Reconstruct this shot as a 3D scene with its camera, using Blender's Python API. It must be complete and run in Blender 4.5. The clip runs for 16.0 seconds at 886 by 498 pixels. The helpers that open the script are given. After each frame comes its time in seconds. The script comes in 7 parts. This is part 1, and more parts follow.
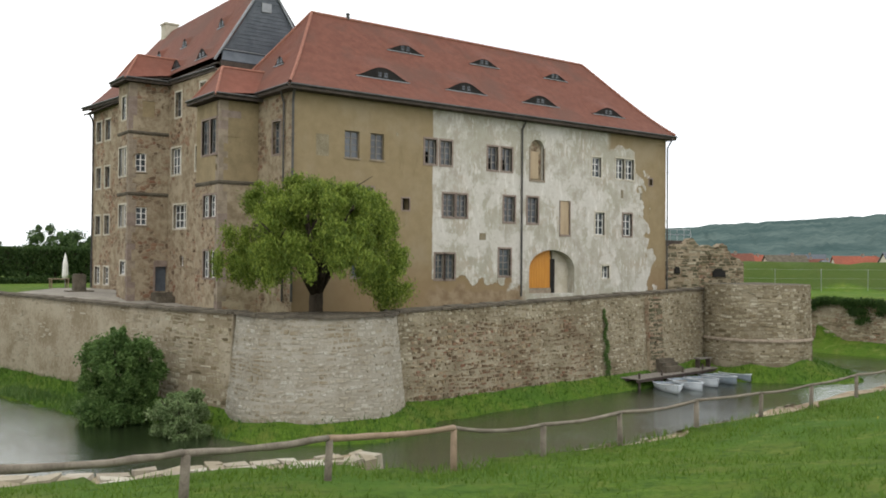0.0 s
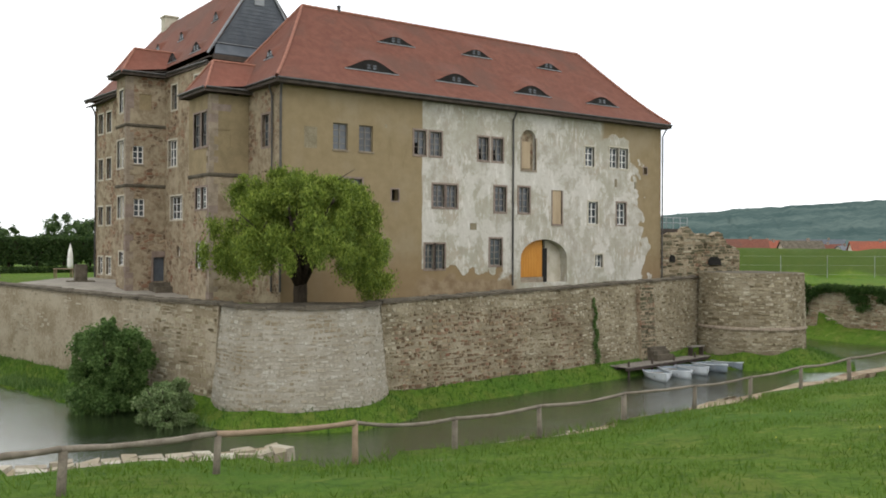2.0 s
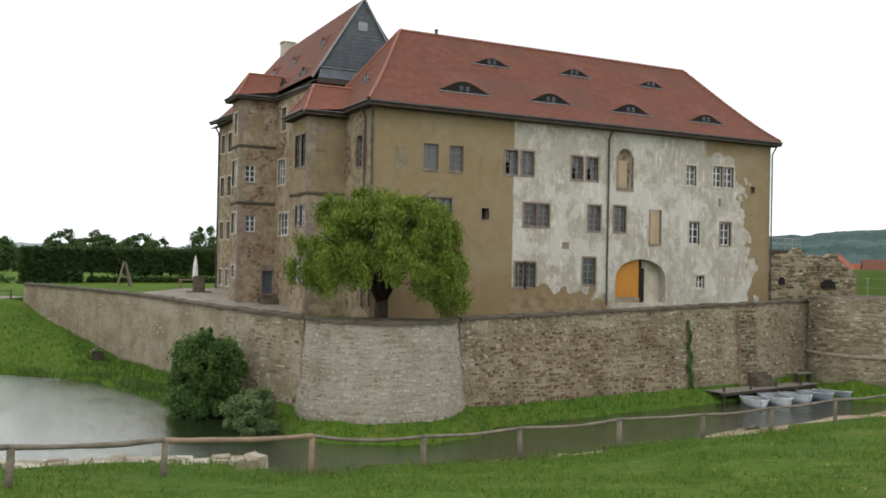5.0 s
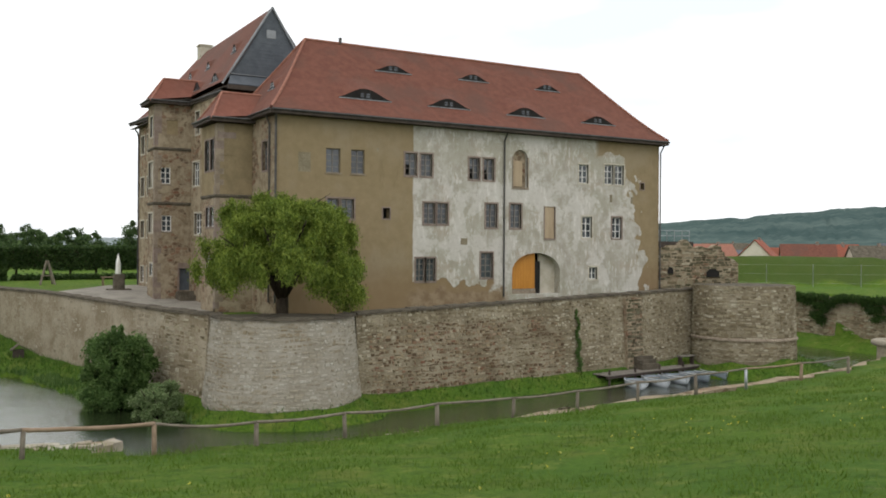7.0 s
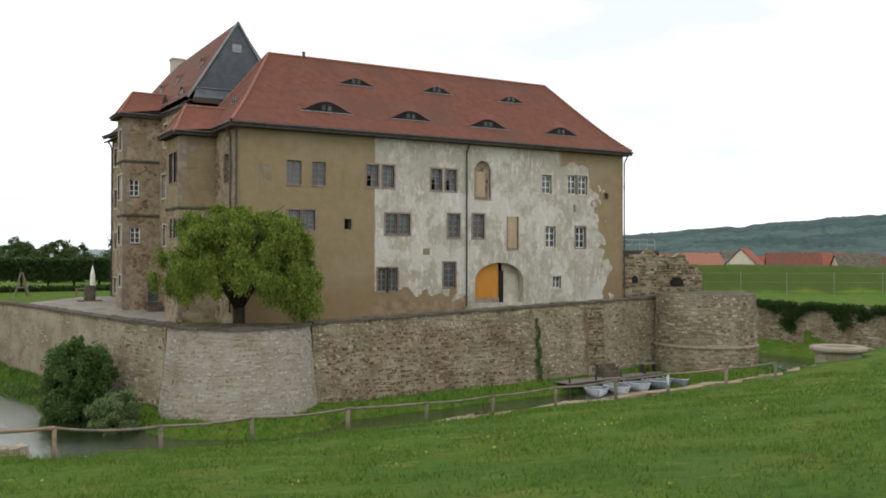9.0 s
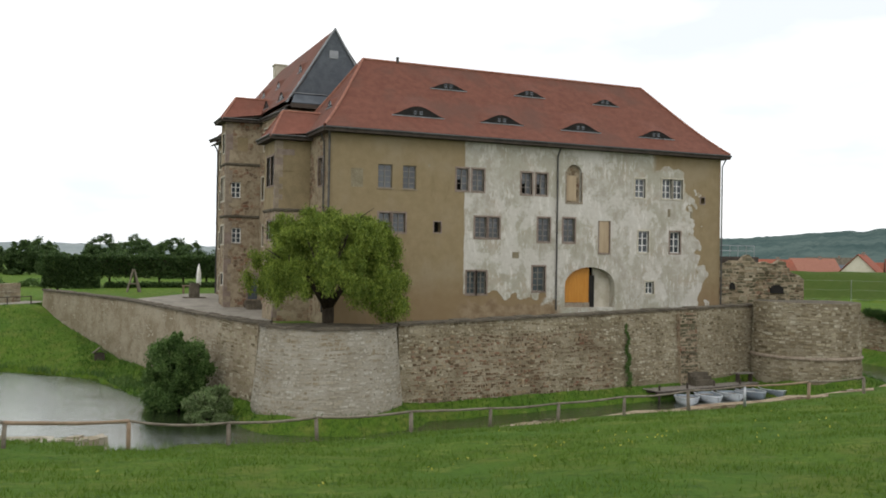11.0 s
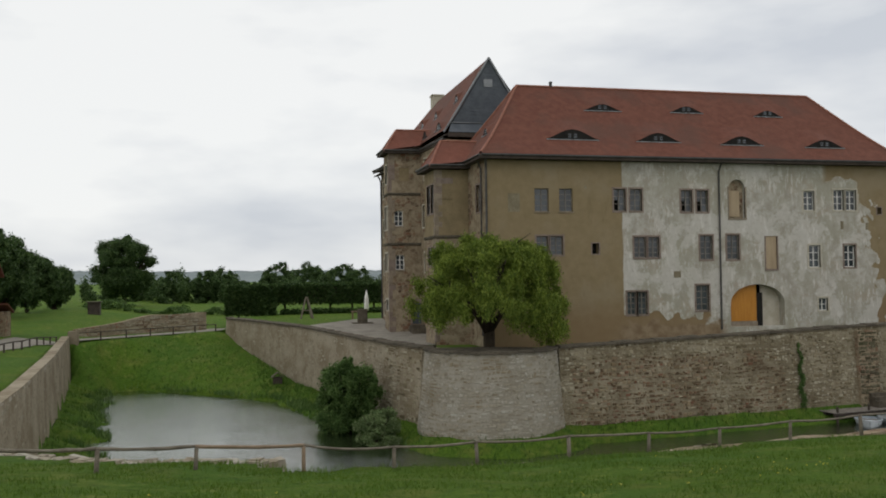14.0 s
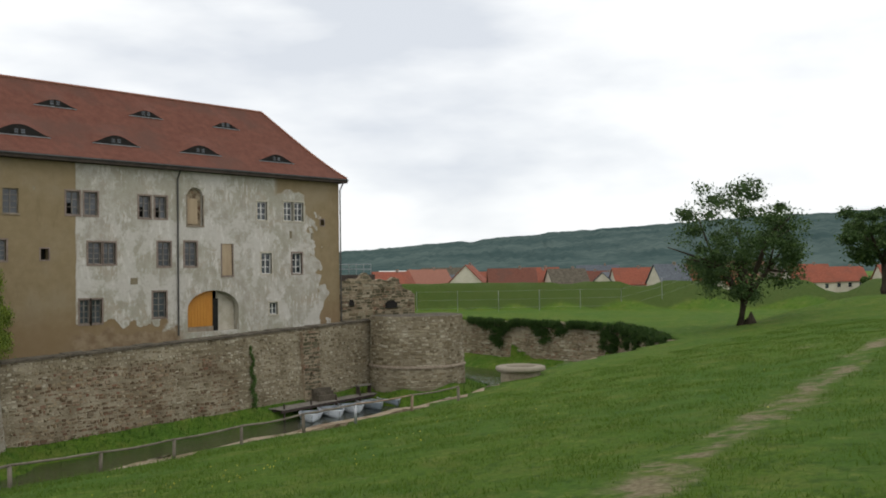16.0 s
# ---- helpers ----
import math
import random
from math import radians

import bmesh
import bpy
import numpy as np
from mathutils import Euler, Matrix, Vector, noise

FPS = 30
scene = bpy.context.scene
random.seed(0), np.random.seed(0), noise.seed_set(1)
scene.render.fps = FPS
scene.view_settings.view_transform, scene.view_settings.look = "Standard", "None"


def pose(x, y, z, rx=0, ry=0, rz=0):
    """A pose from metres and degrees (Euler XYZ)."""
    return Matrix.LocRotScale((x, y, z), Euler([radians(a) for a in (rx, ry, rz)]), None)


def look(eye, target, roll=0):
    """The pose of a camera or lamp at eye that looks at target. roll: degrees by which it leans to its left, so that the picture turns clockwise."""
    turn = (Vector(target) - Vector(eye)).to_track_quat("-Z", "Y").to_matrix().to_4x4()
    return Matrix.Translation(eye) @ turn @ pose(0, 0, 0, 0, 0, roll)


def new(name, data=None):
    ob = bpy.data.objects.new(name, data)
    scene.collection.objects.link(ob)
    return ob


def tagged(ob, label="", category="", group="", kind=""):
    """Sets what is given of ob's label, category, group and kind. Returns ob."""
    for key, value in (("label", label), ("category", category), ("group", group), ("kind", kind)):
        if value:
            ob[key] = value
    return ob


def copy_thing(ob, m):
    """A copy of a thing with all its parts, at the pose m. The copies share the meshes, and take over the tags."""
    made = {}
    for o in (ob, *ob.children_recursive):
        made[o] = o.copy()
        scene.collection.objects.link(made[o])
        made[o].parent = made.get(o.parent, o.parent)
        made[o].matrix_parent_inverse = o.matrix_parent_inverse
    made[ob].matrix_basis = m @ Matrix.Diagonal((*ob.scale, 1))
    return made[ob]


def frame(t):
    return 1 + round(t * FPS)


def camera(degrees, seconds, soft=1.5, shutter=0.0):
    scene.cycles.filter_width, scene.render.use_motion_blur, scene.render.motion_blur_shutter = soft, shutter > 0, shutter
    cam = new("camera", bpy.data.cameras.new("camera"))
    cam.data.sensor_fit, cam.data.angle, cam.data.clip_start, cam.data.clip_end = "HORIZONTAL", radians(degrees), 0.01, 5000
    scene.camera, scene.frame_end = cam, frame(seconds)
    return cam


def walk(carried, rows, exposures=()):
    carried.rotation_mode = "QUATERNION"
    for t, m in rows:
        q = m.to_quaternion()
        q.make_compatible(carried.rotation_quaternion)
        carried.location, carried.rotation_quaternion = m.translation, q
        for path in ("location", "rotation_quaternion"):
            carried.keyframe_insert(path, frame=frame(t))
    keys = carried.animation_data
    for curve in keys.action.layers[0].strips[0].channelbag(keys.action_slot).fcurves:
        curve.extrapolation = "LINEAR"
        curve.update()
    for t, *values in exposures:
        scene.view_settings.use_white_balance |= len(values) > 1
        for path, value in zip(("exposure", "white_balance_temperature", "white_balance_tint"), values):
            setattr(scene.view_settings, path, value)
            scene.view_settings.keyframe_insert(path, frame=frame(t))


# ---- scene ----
cam = camera(52.0, 16.0, 1.8)
PATH = [
    (0, (-22.95, -42.972, 7.535), (-21.745, -41.377, 7.565), 0.5),
    (0.5, (-22.715, -43.409, 7.608), (-21.52, -41.805, 7.63), 0.3),
    (1, (-22.388, -43.812, 7.653), (-21.204, -42.2, 7.666), 0.3),
    (1.5, (-22.115, -44.196, 7.744), (-20.939, -42.578, 7.748), 0.3),
    (2, (-21.77, -44.572, 7.811), (-20.603, -42.948, 7.809), 0.3),
    (2.5, (-21.465, -44.988, 7.871), (-20.34, -43.335, 7.866), 0.6),
    (3, (-21.167, -45.307, 7.871), (-20.196, -43.558, 7.872), 0.3),
    (5.5, (-19.231, -47.633, 8.163), (-18.333, -45.846, 8.189), 1.2),
    (6, (-19.062, -48.69, 8.298), (-18.128, -46.921, 8.313), 0.9),
    (6.5, (-18.939, -50.149, 8.511), (-17.969, -48.401, 8.514), 0.7),
    (7, (-18.768, -51.343, 8.717), (-17.766, -49.612, 8.715), 0.4),
    (7.5, (-18.394, -52.083, 8.731), (-17.374, -50.363, 8.733), 0.2),
    (8, (-17.948, -52.476, 8.664), (-16.923, -50.759, 8.676), 0.1),
    (10.5, (-16.353, -53.972, 8.837), (-15.475, -52.175, 8.859), 0.6),
    (11, (-16.264, -54.051, 8.888), (-15.467, -52.217, 8.908), 0.9),
    (11.5, (-16.235, -54.268, 8.944), (-15.54, -52.393, 8.967), 1.1),
    (12, (-16.252, -54.264, 8.873), (-15.693, -52.344, 8.909), 0.9),
    (12.5, (-16.294, -54.619, 8.849), (-15.895, -52.66, 8.9), 0.2),
    (13, (-16.424, -55.387, 9.06), (-16.172, -53.404, 9.118), -0.0),
    (13.5, (-16.386, -55.549, 9.146), (-16.123, -53.567, 9.208), -0.5),
    (14, (-16.266, -54.935, 9.158), (-15.808, -52.988, 9.22), -0.7),
    (14.5, (-16.169, -54.329, 9.035), (-15.44, -52.468, 9.101), -0.9),
    (15, (-16.089, -54.117, 9.03), (-15.097, -52.382, 9.097), -1.2),
    (15.5, (-16.216, -54.75, 9.354), (-14.983, -53.176, 9.411), -0.9),
    (16, (-16.319, -55.084, 9.464), (-14.869, -53.706, 9.515), -0.8),
]
EXPOSURES = [(0.0, -0.4), (3.0, -0.48), (5.5, -0.62), (8.0, -0.7), (11.0, -0.72), (12.0, -0.76), (12.6, -0.94), (13.2, -1.25), (13.9, -1.36), (14.5, -1.28), (15.0, -1.12), (15.5, -1.05), (16.0, -1.06)]
walk(cam, [(t, look(eye, target, roll)) for t, eye, target, roll in PATH], EXPOSURES)

# ---- light ----
SUN_EL, SUN_ROT = radians(52), radians(215)
world = bpy.data.worlds.new("overcast_sky")
scene.world = world
world.use_nodes = True
wn, wl = world.node_tree.nodes, world.node_tree.links
wn.clear()
w_out = wn.new("ShaderNodeOutputWorld")
w_bg = wn.new("ShaderNodeBackground")
w_sky = wn.new("ShaderNodeTexSky")
w_sky.sky_type, w_sky.sun_disc = "NISHITA", False
w_sky.sun_elevation, w_sky.sun_rotation = SUN_EL, SUN_ROT
w_tc = wn.new("ShaderNodeTexCoord")
w_map = wn.new("ShaderNodeMapping")
w_map.inputs["Scale"].default_value = (1.0, 1.0, 3.2)
w_noise = wn.new("ShaderNodeTexNoise")
w_noise.inputs["Scale"].default_value, w_noise.inputs["Detail"].default_value = 2.1, 6.0
w_ramp = wn.new("ShaderNodeValToRGB")
w_ramp.color_ramp.elements[0].position, w_ramp.color_ramp.elements[0].color = 0.33, (8.0, 8.4, 9.0, 1)
w_ramp.color_ramp.elements[1].position, w_ramp.color_ramp.elements[1].color = 0.52, (12.0, 12.1, 12.0, 1)
w_mix = wn.new("ShaderNodeMixRGB")
w_mix.inputs["Fac"].default_value = 0.93
wl.new(w_tc.outputs["Generated"], w_map.inputs["Vector"])
wl.new(w_map.outputs["Vector"], w_noise.inputs["Vector"])
wl.new(w_noise.outputs["Fac"], w_ramp.inputs["Fac"])
wl.new(w_sky.outputs["Color"], w_mix.inputs["Color1"])
wl.new(w_ramp.outputs["Color"], w_mix.inputs["Color2"])
wl.new(w_mix.outputs["Color"], w_bg.inputs["Color"])
w_bg.inputs["Strength"].default_value = 0.2
wl.new(w_bg.outputs["Background"], w_out.inputs["Surface"])

sun_data = bpy.data.lights.new("sun", "SUN")
sun_data.energy, sun_data.angle, sun_data.color = 0.7, radians(25), (1.0, 0.96, 0.9)
sun = new("sun", sun_data)
sun.matrix_world = look((-30, -60, 80), (0, 0, 0))


# ---- materials ----
class Nodes:
    """Short forms for building a node material."""

    def __init__(self, name):
        self.m = bpy.data.materials.new(name)
        self.m.use_nodes = True
        self.t = self.m.node_tree
        self.b = self.t.nodes["Principled BSDF"]
        self.pos = self.t.nodes.new("ShaderNodeNewGeometry").outputs["Position"]

    def put(self, socket, value):
        if isinstance(value, bpy.types.NodeSocket):
            self.t.links.new(value, socket)
        elif isinstance(value, (tuple, list)) and len(value) == 3 and socket.type == "RGBA":
            socket.default_value = (*value, 1)
        else:
            socket.default_value = value

    def noise(self, scale, detail=4.0, rough=0.55, stretch=None):
        n = self.t.nodes.new("ShaderNodeTexNoise")
        v = self.pos
        if stretch:
            mp = self.t.nodes.new("ShaderNodeMapping")
            mp.inputs["Scale"].default_value = stretch
            self.t.links.new(v, mp.inputs["Vector"])
            v = mp.outputs["Vector"]
        self.t.links.new(v, n.inputs["Vector"])
        n.inputs["Scale"].default_value, n.inputs["Detail"].default_value = scale, detail
        n.inputs["Roughness"].default_value = rough
        return n.outputs["Fac"]

    def math(self, op, a, b=0.0, c=0.0):
        n = self.t.nodes.new("ShaderNodeMath")
        n.operation = op
        for k, v in enumerate((a, b, c)):
            self.put(n.inputs[k], v)
        return n.outputs[0]

    def step(self, value, lo, hi):
        n = self.t.nodes.new("ShaderNodeMapRange")
        n.interpolation_type = "SMOOTHSTEP"
        self.put(n.inputs["Value"], value)
        n.inputs["From Min"].default_value, n.inputs["From Max"].default_value = lo, hi
        return n.outputs["Result"]

    def mix(self, fac, a, b):
        n = self.t.nodes.new("ShaderNodeMixRGB")
        self.put(n.inputs["Fac"], fac)
        self.put(n.inputs["Color1"], a)
        self.put(n.inputs["Color2"], b)
        return n.outputs["Color"]

    def xyz(self):
        n = self.t.nodes.new("ShaderNodeSeparateXYZ")
        self.t.links.new(self.pos, n.inputs[0])
        return n.outputs

    def done(self, color, rough=0.85, bump=None, depth=0.02, strength=0.6, spec=0.25, metal=0.0):
        self.put(self.b.inputs["Base Color"], color)
        self.put(self.b.inputs["Roughness"], rough)
        self.b.inputs["Specular IOR Level"].default_value = spec
        self.b.inputs["Metallic"].default_value = metal
        if bump is not None:
            n = self.t.nodes.new("ShaderNodeBump")
            n.inputs["Strength"].default_value, n.inputs["Distance"].default_value = strength, depth
            self.t.links.new(bump, n.inputs["Height"])
            self.t.links.new(n.outputs["Normal"], self.b.inputs["Normal"])
        return self.m


def plain(name, a, b, scale=3.0, fine=40.0, rough=0.8, depth=0.01, spec=0.25, metal=0.0, stretch=None):
    """Two tones mixed by a coarse and a fine grain."""
    n = Nodes(name)
    coarse, grain = n.noise(scale, 5, 0.6, stretch), n.noise(fine, 3, 0.6, stretch)
    f = n.step(n.math("ADD", n.math("MULTIPLY", coarse, 0.65), n.math("MULTIPLY", grain, 0.35)), 0.36, 0.64)
    return n.done(n.mix(f, a, b), rough, grain, depth, 0.6, spec, metal)


def facade_plaster():
    n = Nodes("weathered_facade_plaster")
    x, y, z = n.xyz()
    big, mid, fine = n.noise(0.35, 4, 0.6), n.noise(1.6, 6, 0.65), n.noise(14, 4, 0.6)
    streak = n.noise(1.5, 9, 0.74, (1.0, 1.0, 0.8))
    stroke = n.math("MULTIPLY", n.step(n.noise(1.7, 8, 0.74, (1.9, 1.9, 0.6)), 0.5, 0.6), n.step(n.noise(0.5, 5, 0.65), 0.4, 0.56))
    flake = n.noise(4.2, 6, 0.7, (1.0, 1.0, 1.3))
    lobes = n.noise(0.7, 2, 0.5)
    ochre = n.mix(n.step(mid, 0.3, 0.75), (0.232, 0.176, 0.099), (0.272, 0.212, 0.125))
    ochre = n.mix(n.math("MULTIPLY", n.step(big, 0.48, 0.66), 0.5), ochre, (0.285, 0.235, 0.16))
    ochre = n.mix(n.math("MULTIPLY", n.step(n.noise(0.8, 6, 0.7, (1.6, 1.6, 0.5)), 0.55, 0.7), 0.4), ochre, (0.17, 0.122, 0.066))
    ochre = n.mix(n.math("MULTIPLY", n.math("SUBTRACT", 1.0, n.step(n.math("ADD", z, n.math("MULTIPLY", mid, 2.4)), 6.9, 9.4)), 0.6), ochre, (0.225, 0.145, 0.082))
    white = n.mix(n.step(streak, 0.36, 0.64), (0.33, 0.303, 0.25), (0.47, 0.445, 0.395))
    white = n.mix(n.math("MULTIPLY", n.step(big, 0.42, 0.6), 0.65), white, (0.32, 0.302, 0.232))
    white = n.mix(n.math("MULTIPLY", n.step(n.noise(0.5, 7, 0.72), 0.5, 0.64), 0.6), white, (0.37, 0.31, 0.24))
    white = n.mix(n.math("MULTIPLY", n.step(n.noise(0.3, 6, 0.7), 0.5, 0.56), 0.6), white, (0.56, 0.535, 0.49))
    white = n.mix(n.math("MULTIPLY", stroke, 0.6), white, (0.66, 0.64, 0.6))
    white = n.mix(n.math("MULTIPLY", n.step(flake, 0.56, 0.64), 0.42), white, (0.27, 0.235, 0.18))
    white = n.mix(n.math("MULTIPLY", n.step(fine, 0.6, 0.75), 0.35), white, (0.7, 0.69, 0.66))
    wob = n.math("SUBTRACT", n.math("ADD", n.math("MULTIPLY", lobes, 0.75), n.math("MULTIPLY", mid, 0.25)), 0.5)
    m = n.step(n.math("ADD", x, n.math("MULTIPLY", wob, 0.3)), 8.66, 8.76)
    edge = n.math("ADD", n.math("ADD", x, n.math("MULTIPLY", wob, 6.0)), n.math("MULTIPLY", n.math("SUBTRACT", z, 12.0), 0.2))
    m = n.math("MULTIPLY", m, n.math("SUBTRACT", 1.0, n.step(edge, 27.2, 27.35)))
    top = n.math("MULTIPLY", n.step(n.math("ADD", z, n.math("MULTIPLY", wob, 2.6)), 15.55, 15.65), n.step(x, 23.5, 24.0))
    m = n.math("MULTIPLY", m, n.math("SUBTRACT", 1.0, top))
    low = n.math("SUBTRACT", 1.0, n.step(n.math("ADD", z, n.math("MULTIPLY", wob, 3.2)), 6.35, 6.42))
    low = n.math("MULTIPLY", low, n.math("SUBTRACT", 1.0, n.step(n.math("ADD", x, n.math("MULTIPLY", wob, 3.0)), 14.5, 14.8)))
    m = n.math("MULTIPLY", m, n.math("SUBTRACT", 1.0, low))
    # brick and rubble laid bare near the foot
    bare = n.mix(n.step(mid, 0.35, 0.65), (0.2, 0.135, 0.082), (0.29, 0.22, 0.145))
    foot = n.math("MULTIPLY", n.math("SUBTRACT", 1.0, n.step(n.math("ADD", z, n.math("MULTIPLY", wob, 2.6)), 5.75, 5.95)), n.step(x, 8.0, 9.0))
    col = n.mix(n.math("MULTIPLY", foot, n.math("SUBTRACT", 1.0, n.step(x, 15.5, 16.5))), n.mix(m, ochre, white), bare)
    h = n.math("ADD", n.math("MULTIPLY", m, 0.8), n.math("MULTIPLY", fine, 0.5))
    return n.done(col, 0.92, h, 0.03, 0.7, 0.15)


def rubble_plaster():
    n = Nodes("rubble_wall_with_thin_plaster")
    big, mid, fine = n.noise(0.45, 5, 0.62), n.noise(1.7, 5, 0.68), n.noise(16, 4, 0.65)
    mp = n.t.nodes.new("ShaderNodeMapping")
    mp.inputs["Scale"].default_value = (1, 1, 1.6)
    n.t.links.new(n.pos, mp.inputs["Vector"])
    cells, joints = n.t.nodes.new("ShaderNodeTexVoronoi"), n.t.nodes.new("ShaderNodeTexVoronoi")
    joints.feature = "DISTANCE_TO_EDGE"
    for v in (cells, joints):
        v.inputs["Scale"].default_value = 2.7
        n.t.links.new(mp.outputs["Vector"], v.inputs["Vector"])
    sep = n.t.nodes.new("ShaderNodeSeparateColor")
    n.t.links.new(cells.outputs["Color"], sep.inputs[0])
    stone = n.mix(n.step(sep.outputs[0], 0.1, 0.9), (0.13, 0.085, 0.055), (0.33, 0.25, 0.165))
    stone = n.mix(n.math("MULTIPLY", n.step(sep.outputs[1], 0.72, 0.8), 0.7), stone, (0.24, 0.12, 0.075))
    stone = n.mix(n.math("MULTIPLY", n.step(fine, 0.4, 0.7), 0.35), stone, (0.1, 0.075, 0.05))
    gap = n.math("SUBTRACT", 1.0, n.step(joints.outputs["Distance"], 0.02, 0.1))
    stone = n.mix(n.math("MULTIPLY", gap, 0.75), stone, (0.33, 0.275, 0.195))
    skin = n.mix(n.step(mid, 0.32, 0.68), (0.2, 0.155, 0.1), (0.36, 0.3, 0.21))
    skin = n.mix(n.math("MULTIPLY", n.step(fine, 0.45, 0.7), 0.3), skin, (0.17, 0.12, 0.08))
    bare = n.step(n.math("ADD", big, n.math("MULTIPLY", mid, 0.6)), 0.7, 0.86)
    col = n.mix(bare, stone, skin)
    h = n.math("ADD", n.math("MULTIPLY", n.step(joints.outputs["Distance"], 0.0, 0.14), n.math("SUBTRACT", 1.0, bare)), n.math("MULTIPLY", fine, 0.6))
    return n.done(col, 0.93, h, 0.05, 0.8, 0.12)


def roof_tiles(name, a, b, c):
    n = Nodes(name)
    big, mid, fine = n.noise(0.28, 5, 0.6), n.noise(2.2, 4, 0.6), n.noise(22, 2, 0.5)
    x, y, z = n.xyz()
    rows = n.math("FRACT", n.math("MULTIPLY", z, 7.0))
    col = n.mix(n.step(mid, 0.3, 0.7), a, b)
    col = n.mix(n.math("MULTIPLY", n.step(big, 0.46, 0.66), 0.75), col, c)
    col = n.mix(n.math("MULTIPLY", n.step(fine, 0.45, 0.7), 0.35), col, (a[0] * 0.55, a[1] * 0.55, a[2] * 0.55))
    col = n.mix(n.math("MULTIPLY", n.step(rows, 0.86, 0.98), 0.3), col, (0.09, 0.04, 0.03))
    return n.done(col, 0.8, n.math("ADD", n.math("MULTIPLY", rows, 0.6), fine), 0.03, 0.6, 0.2)


def stones(name, tones, dirt, scale=9.0, dirty=0.35, broad=(0.45, 0.7)):
    """Loose stones: a tone for each piece, grain and a lichen-like stain."""
    n = Nodes(name)
    g = n.t.nodes.new("ShaderNodeNewGeometry")
    o = n.t.nodes.new("ShaderNodeObjectInfo")
    pick = n.math("FRACT", n.math("ADD", g.outputs["Random Per Island"], o.outputs["Random"]))
    r = n.t.nodes.new("ShaderNodeValToRGB")
    r.color_ramp.elements[0].color, r.color_ramp.elements[1].color = (*tones[0], 1), (*tones[-1], 1)
    for k, tone in enumerate(tones[1:-1]):
        e = r.color_ramp.elements.new((k + 1) / (len(tones) - 1))
        e.color = (*tone, 1)
    n.t.links.new(pick, r.inputs["Fac"])
    grain, stain = n.noise(scale, 5, 0.65), n.noise(0.5, 6, 0.66)
    col = n.mix(n.math("MULTIPLY", n.step(stain, *broad), dirty), r.outputs["Color"], dirt)
    col = n.mix(n.math("MULTIPLY", n.step(grain, 0.4, 0.75), 0.4), col, (tones[0][0] * 0.6, tones[0][1] * 0.6, tones[0][2] * 0.6))
    return n.done(col, 0.92, grain, 0.025, 0.7, 0.12)


def leaves(name, tones):
    n = Nodes(name)
    g = n.t.nodes.new("ShaderNodeNewGeometry")
    r = n.t.nodes.new("ShaderNodeValToRGB")
    r.color_ramp.elements[0].color, r.color_ramp.elements[1].color = (*tones[0], 1), (*tones[2], 1)
    e = r.color_ramp.elements.new(0.5)
    e.color = (*tones[1], 1)
    n.t.links.new(g.outputs["Random Per Island"], r.inputs["Fac"])
    col = n.mix(n.math("MULTIPLY", n.step(n.noise(0.9, 3), 0.45, 0.65), 0.5), r.outputs["Color"], tones[0])
    m = n.done(col, 0.6, None, spec=0.2)
    tr = n.t.nodes.new("ShaderNodeBsdfTranslucent")
    n.t.links.new(col, tr.inputs["Color"])
    mx = n.t.nodes.new("ShaderNodeMixShader")
    mx.inputs["Fac"].default_value = 0.35
    n.t.links.new(n.b.outputs[0], mx.inputs[1])
    n.t.links.new(tr.outputs[0], mx.inputs[2])
    n.t.links.new(mx.outputs[0], n.t.nodes["Material Output"].inputs["Surface"])
    return m


def seg_distance(n, x, y, a, b):
    """Distance in plan from the segment a-b, as nodes."""
    dx, dy = b[0] - a[0], b[1] - a[1]
    ll = dx * dx + dy * dy
    t = n.math("ADD", n.math("MULTIPLY", n.math("SUBTRACT", x, a[0]), dx / ll), n.math("MULTIPLY", n.math("SUBTRACT", y, a[1]), dy / ll))
    t = n.math("MINIMUM", n.math("MAXIMUM", t, 0.0), 1.0)
    ex = n.math("SUBTRACT", n.math("SUBTRACT", x, a[0]), n.math("MULTIPLY", t, dx))
    ey = n.math("SUBTRACT", n.math("SUBTRACT", y, a[1]), n.math("MULTIPLY", t, dy))
    return n.math("SQRT", n.math("ADD", n.math("MULTIPLY", ex, ex), n.math("MULTIPLY", ey, ey)))


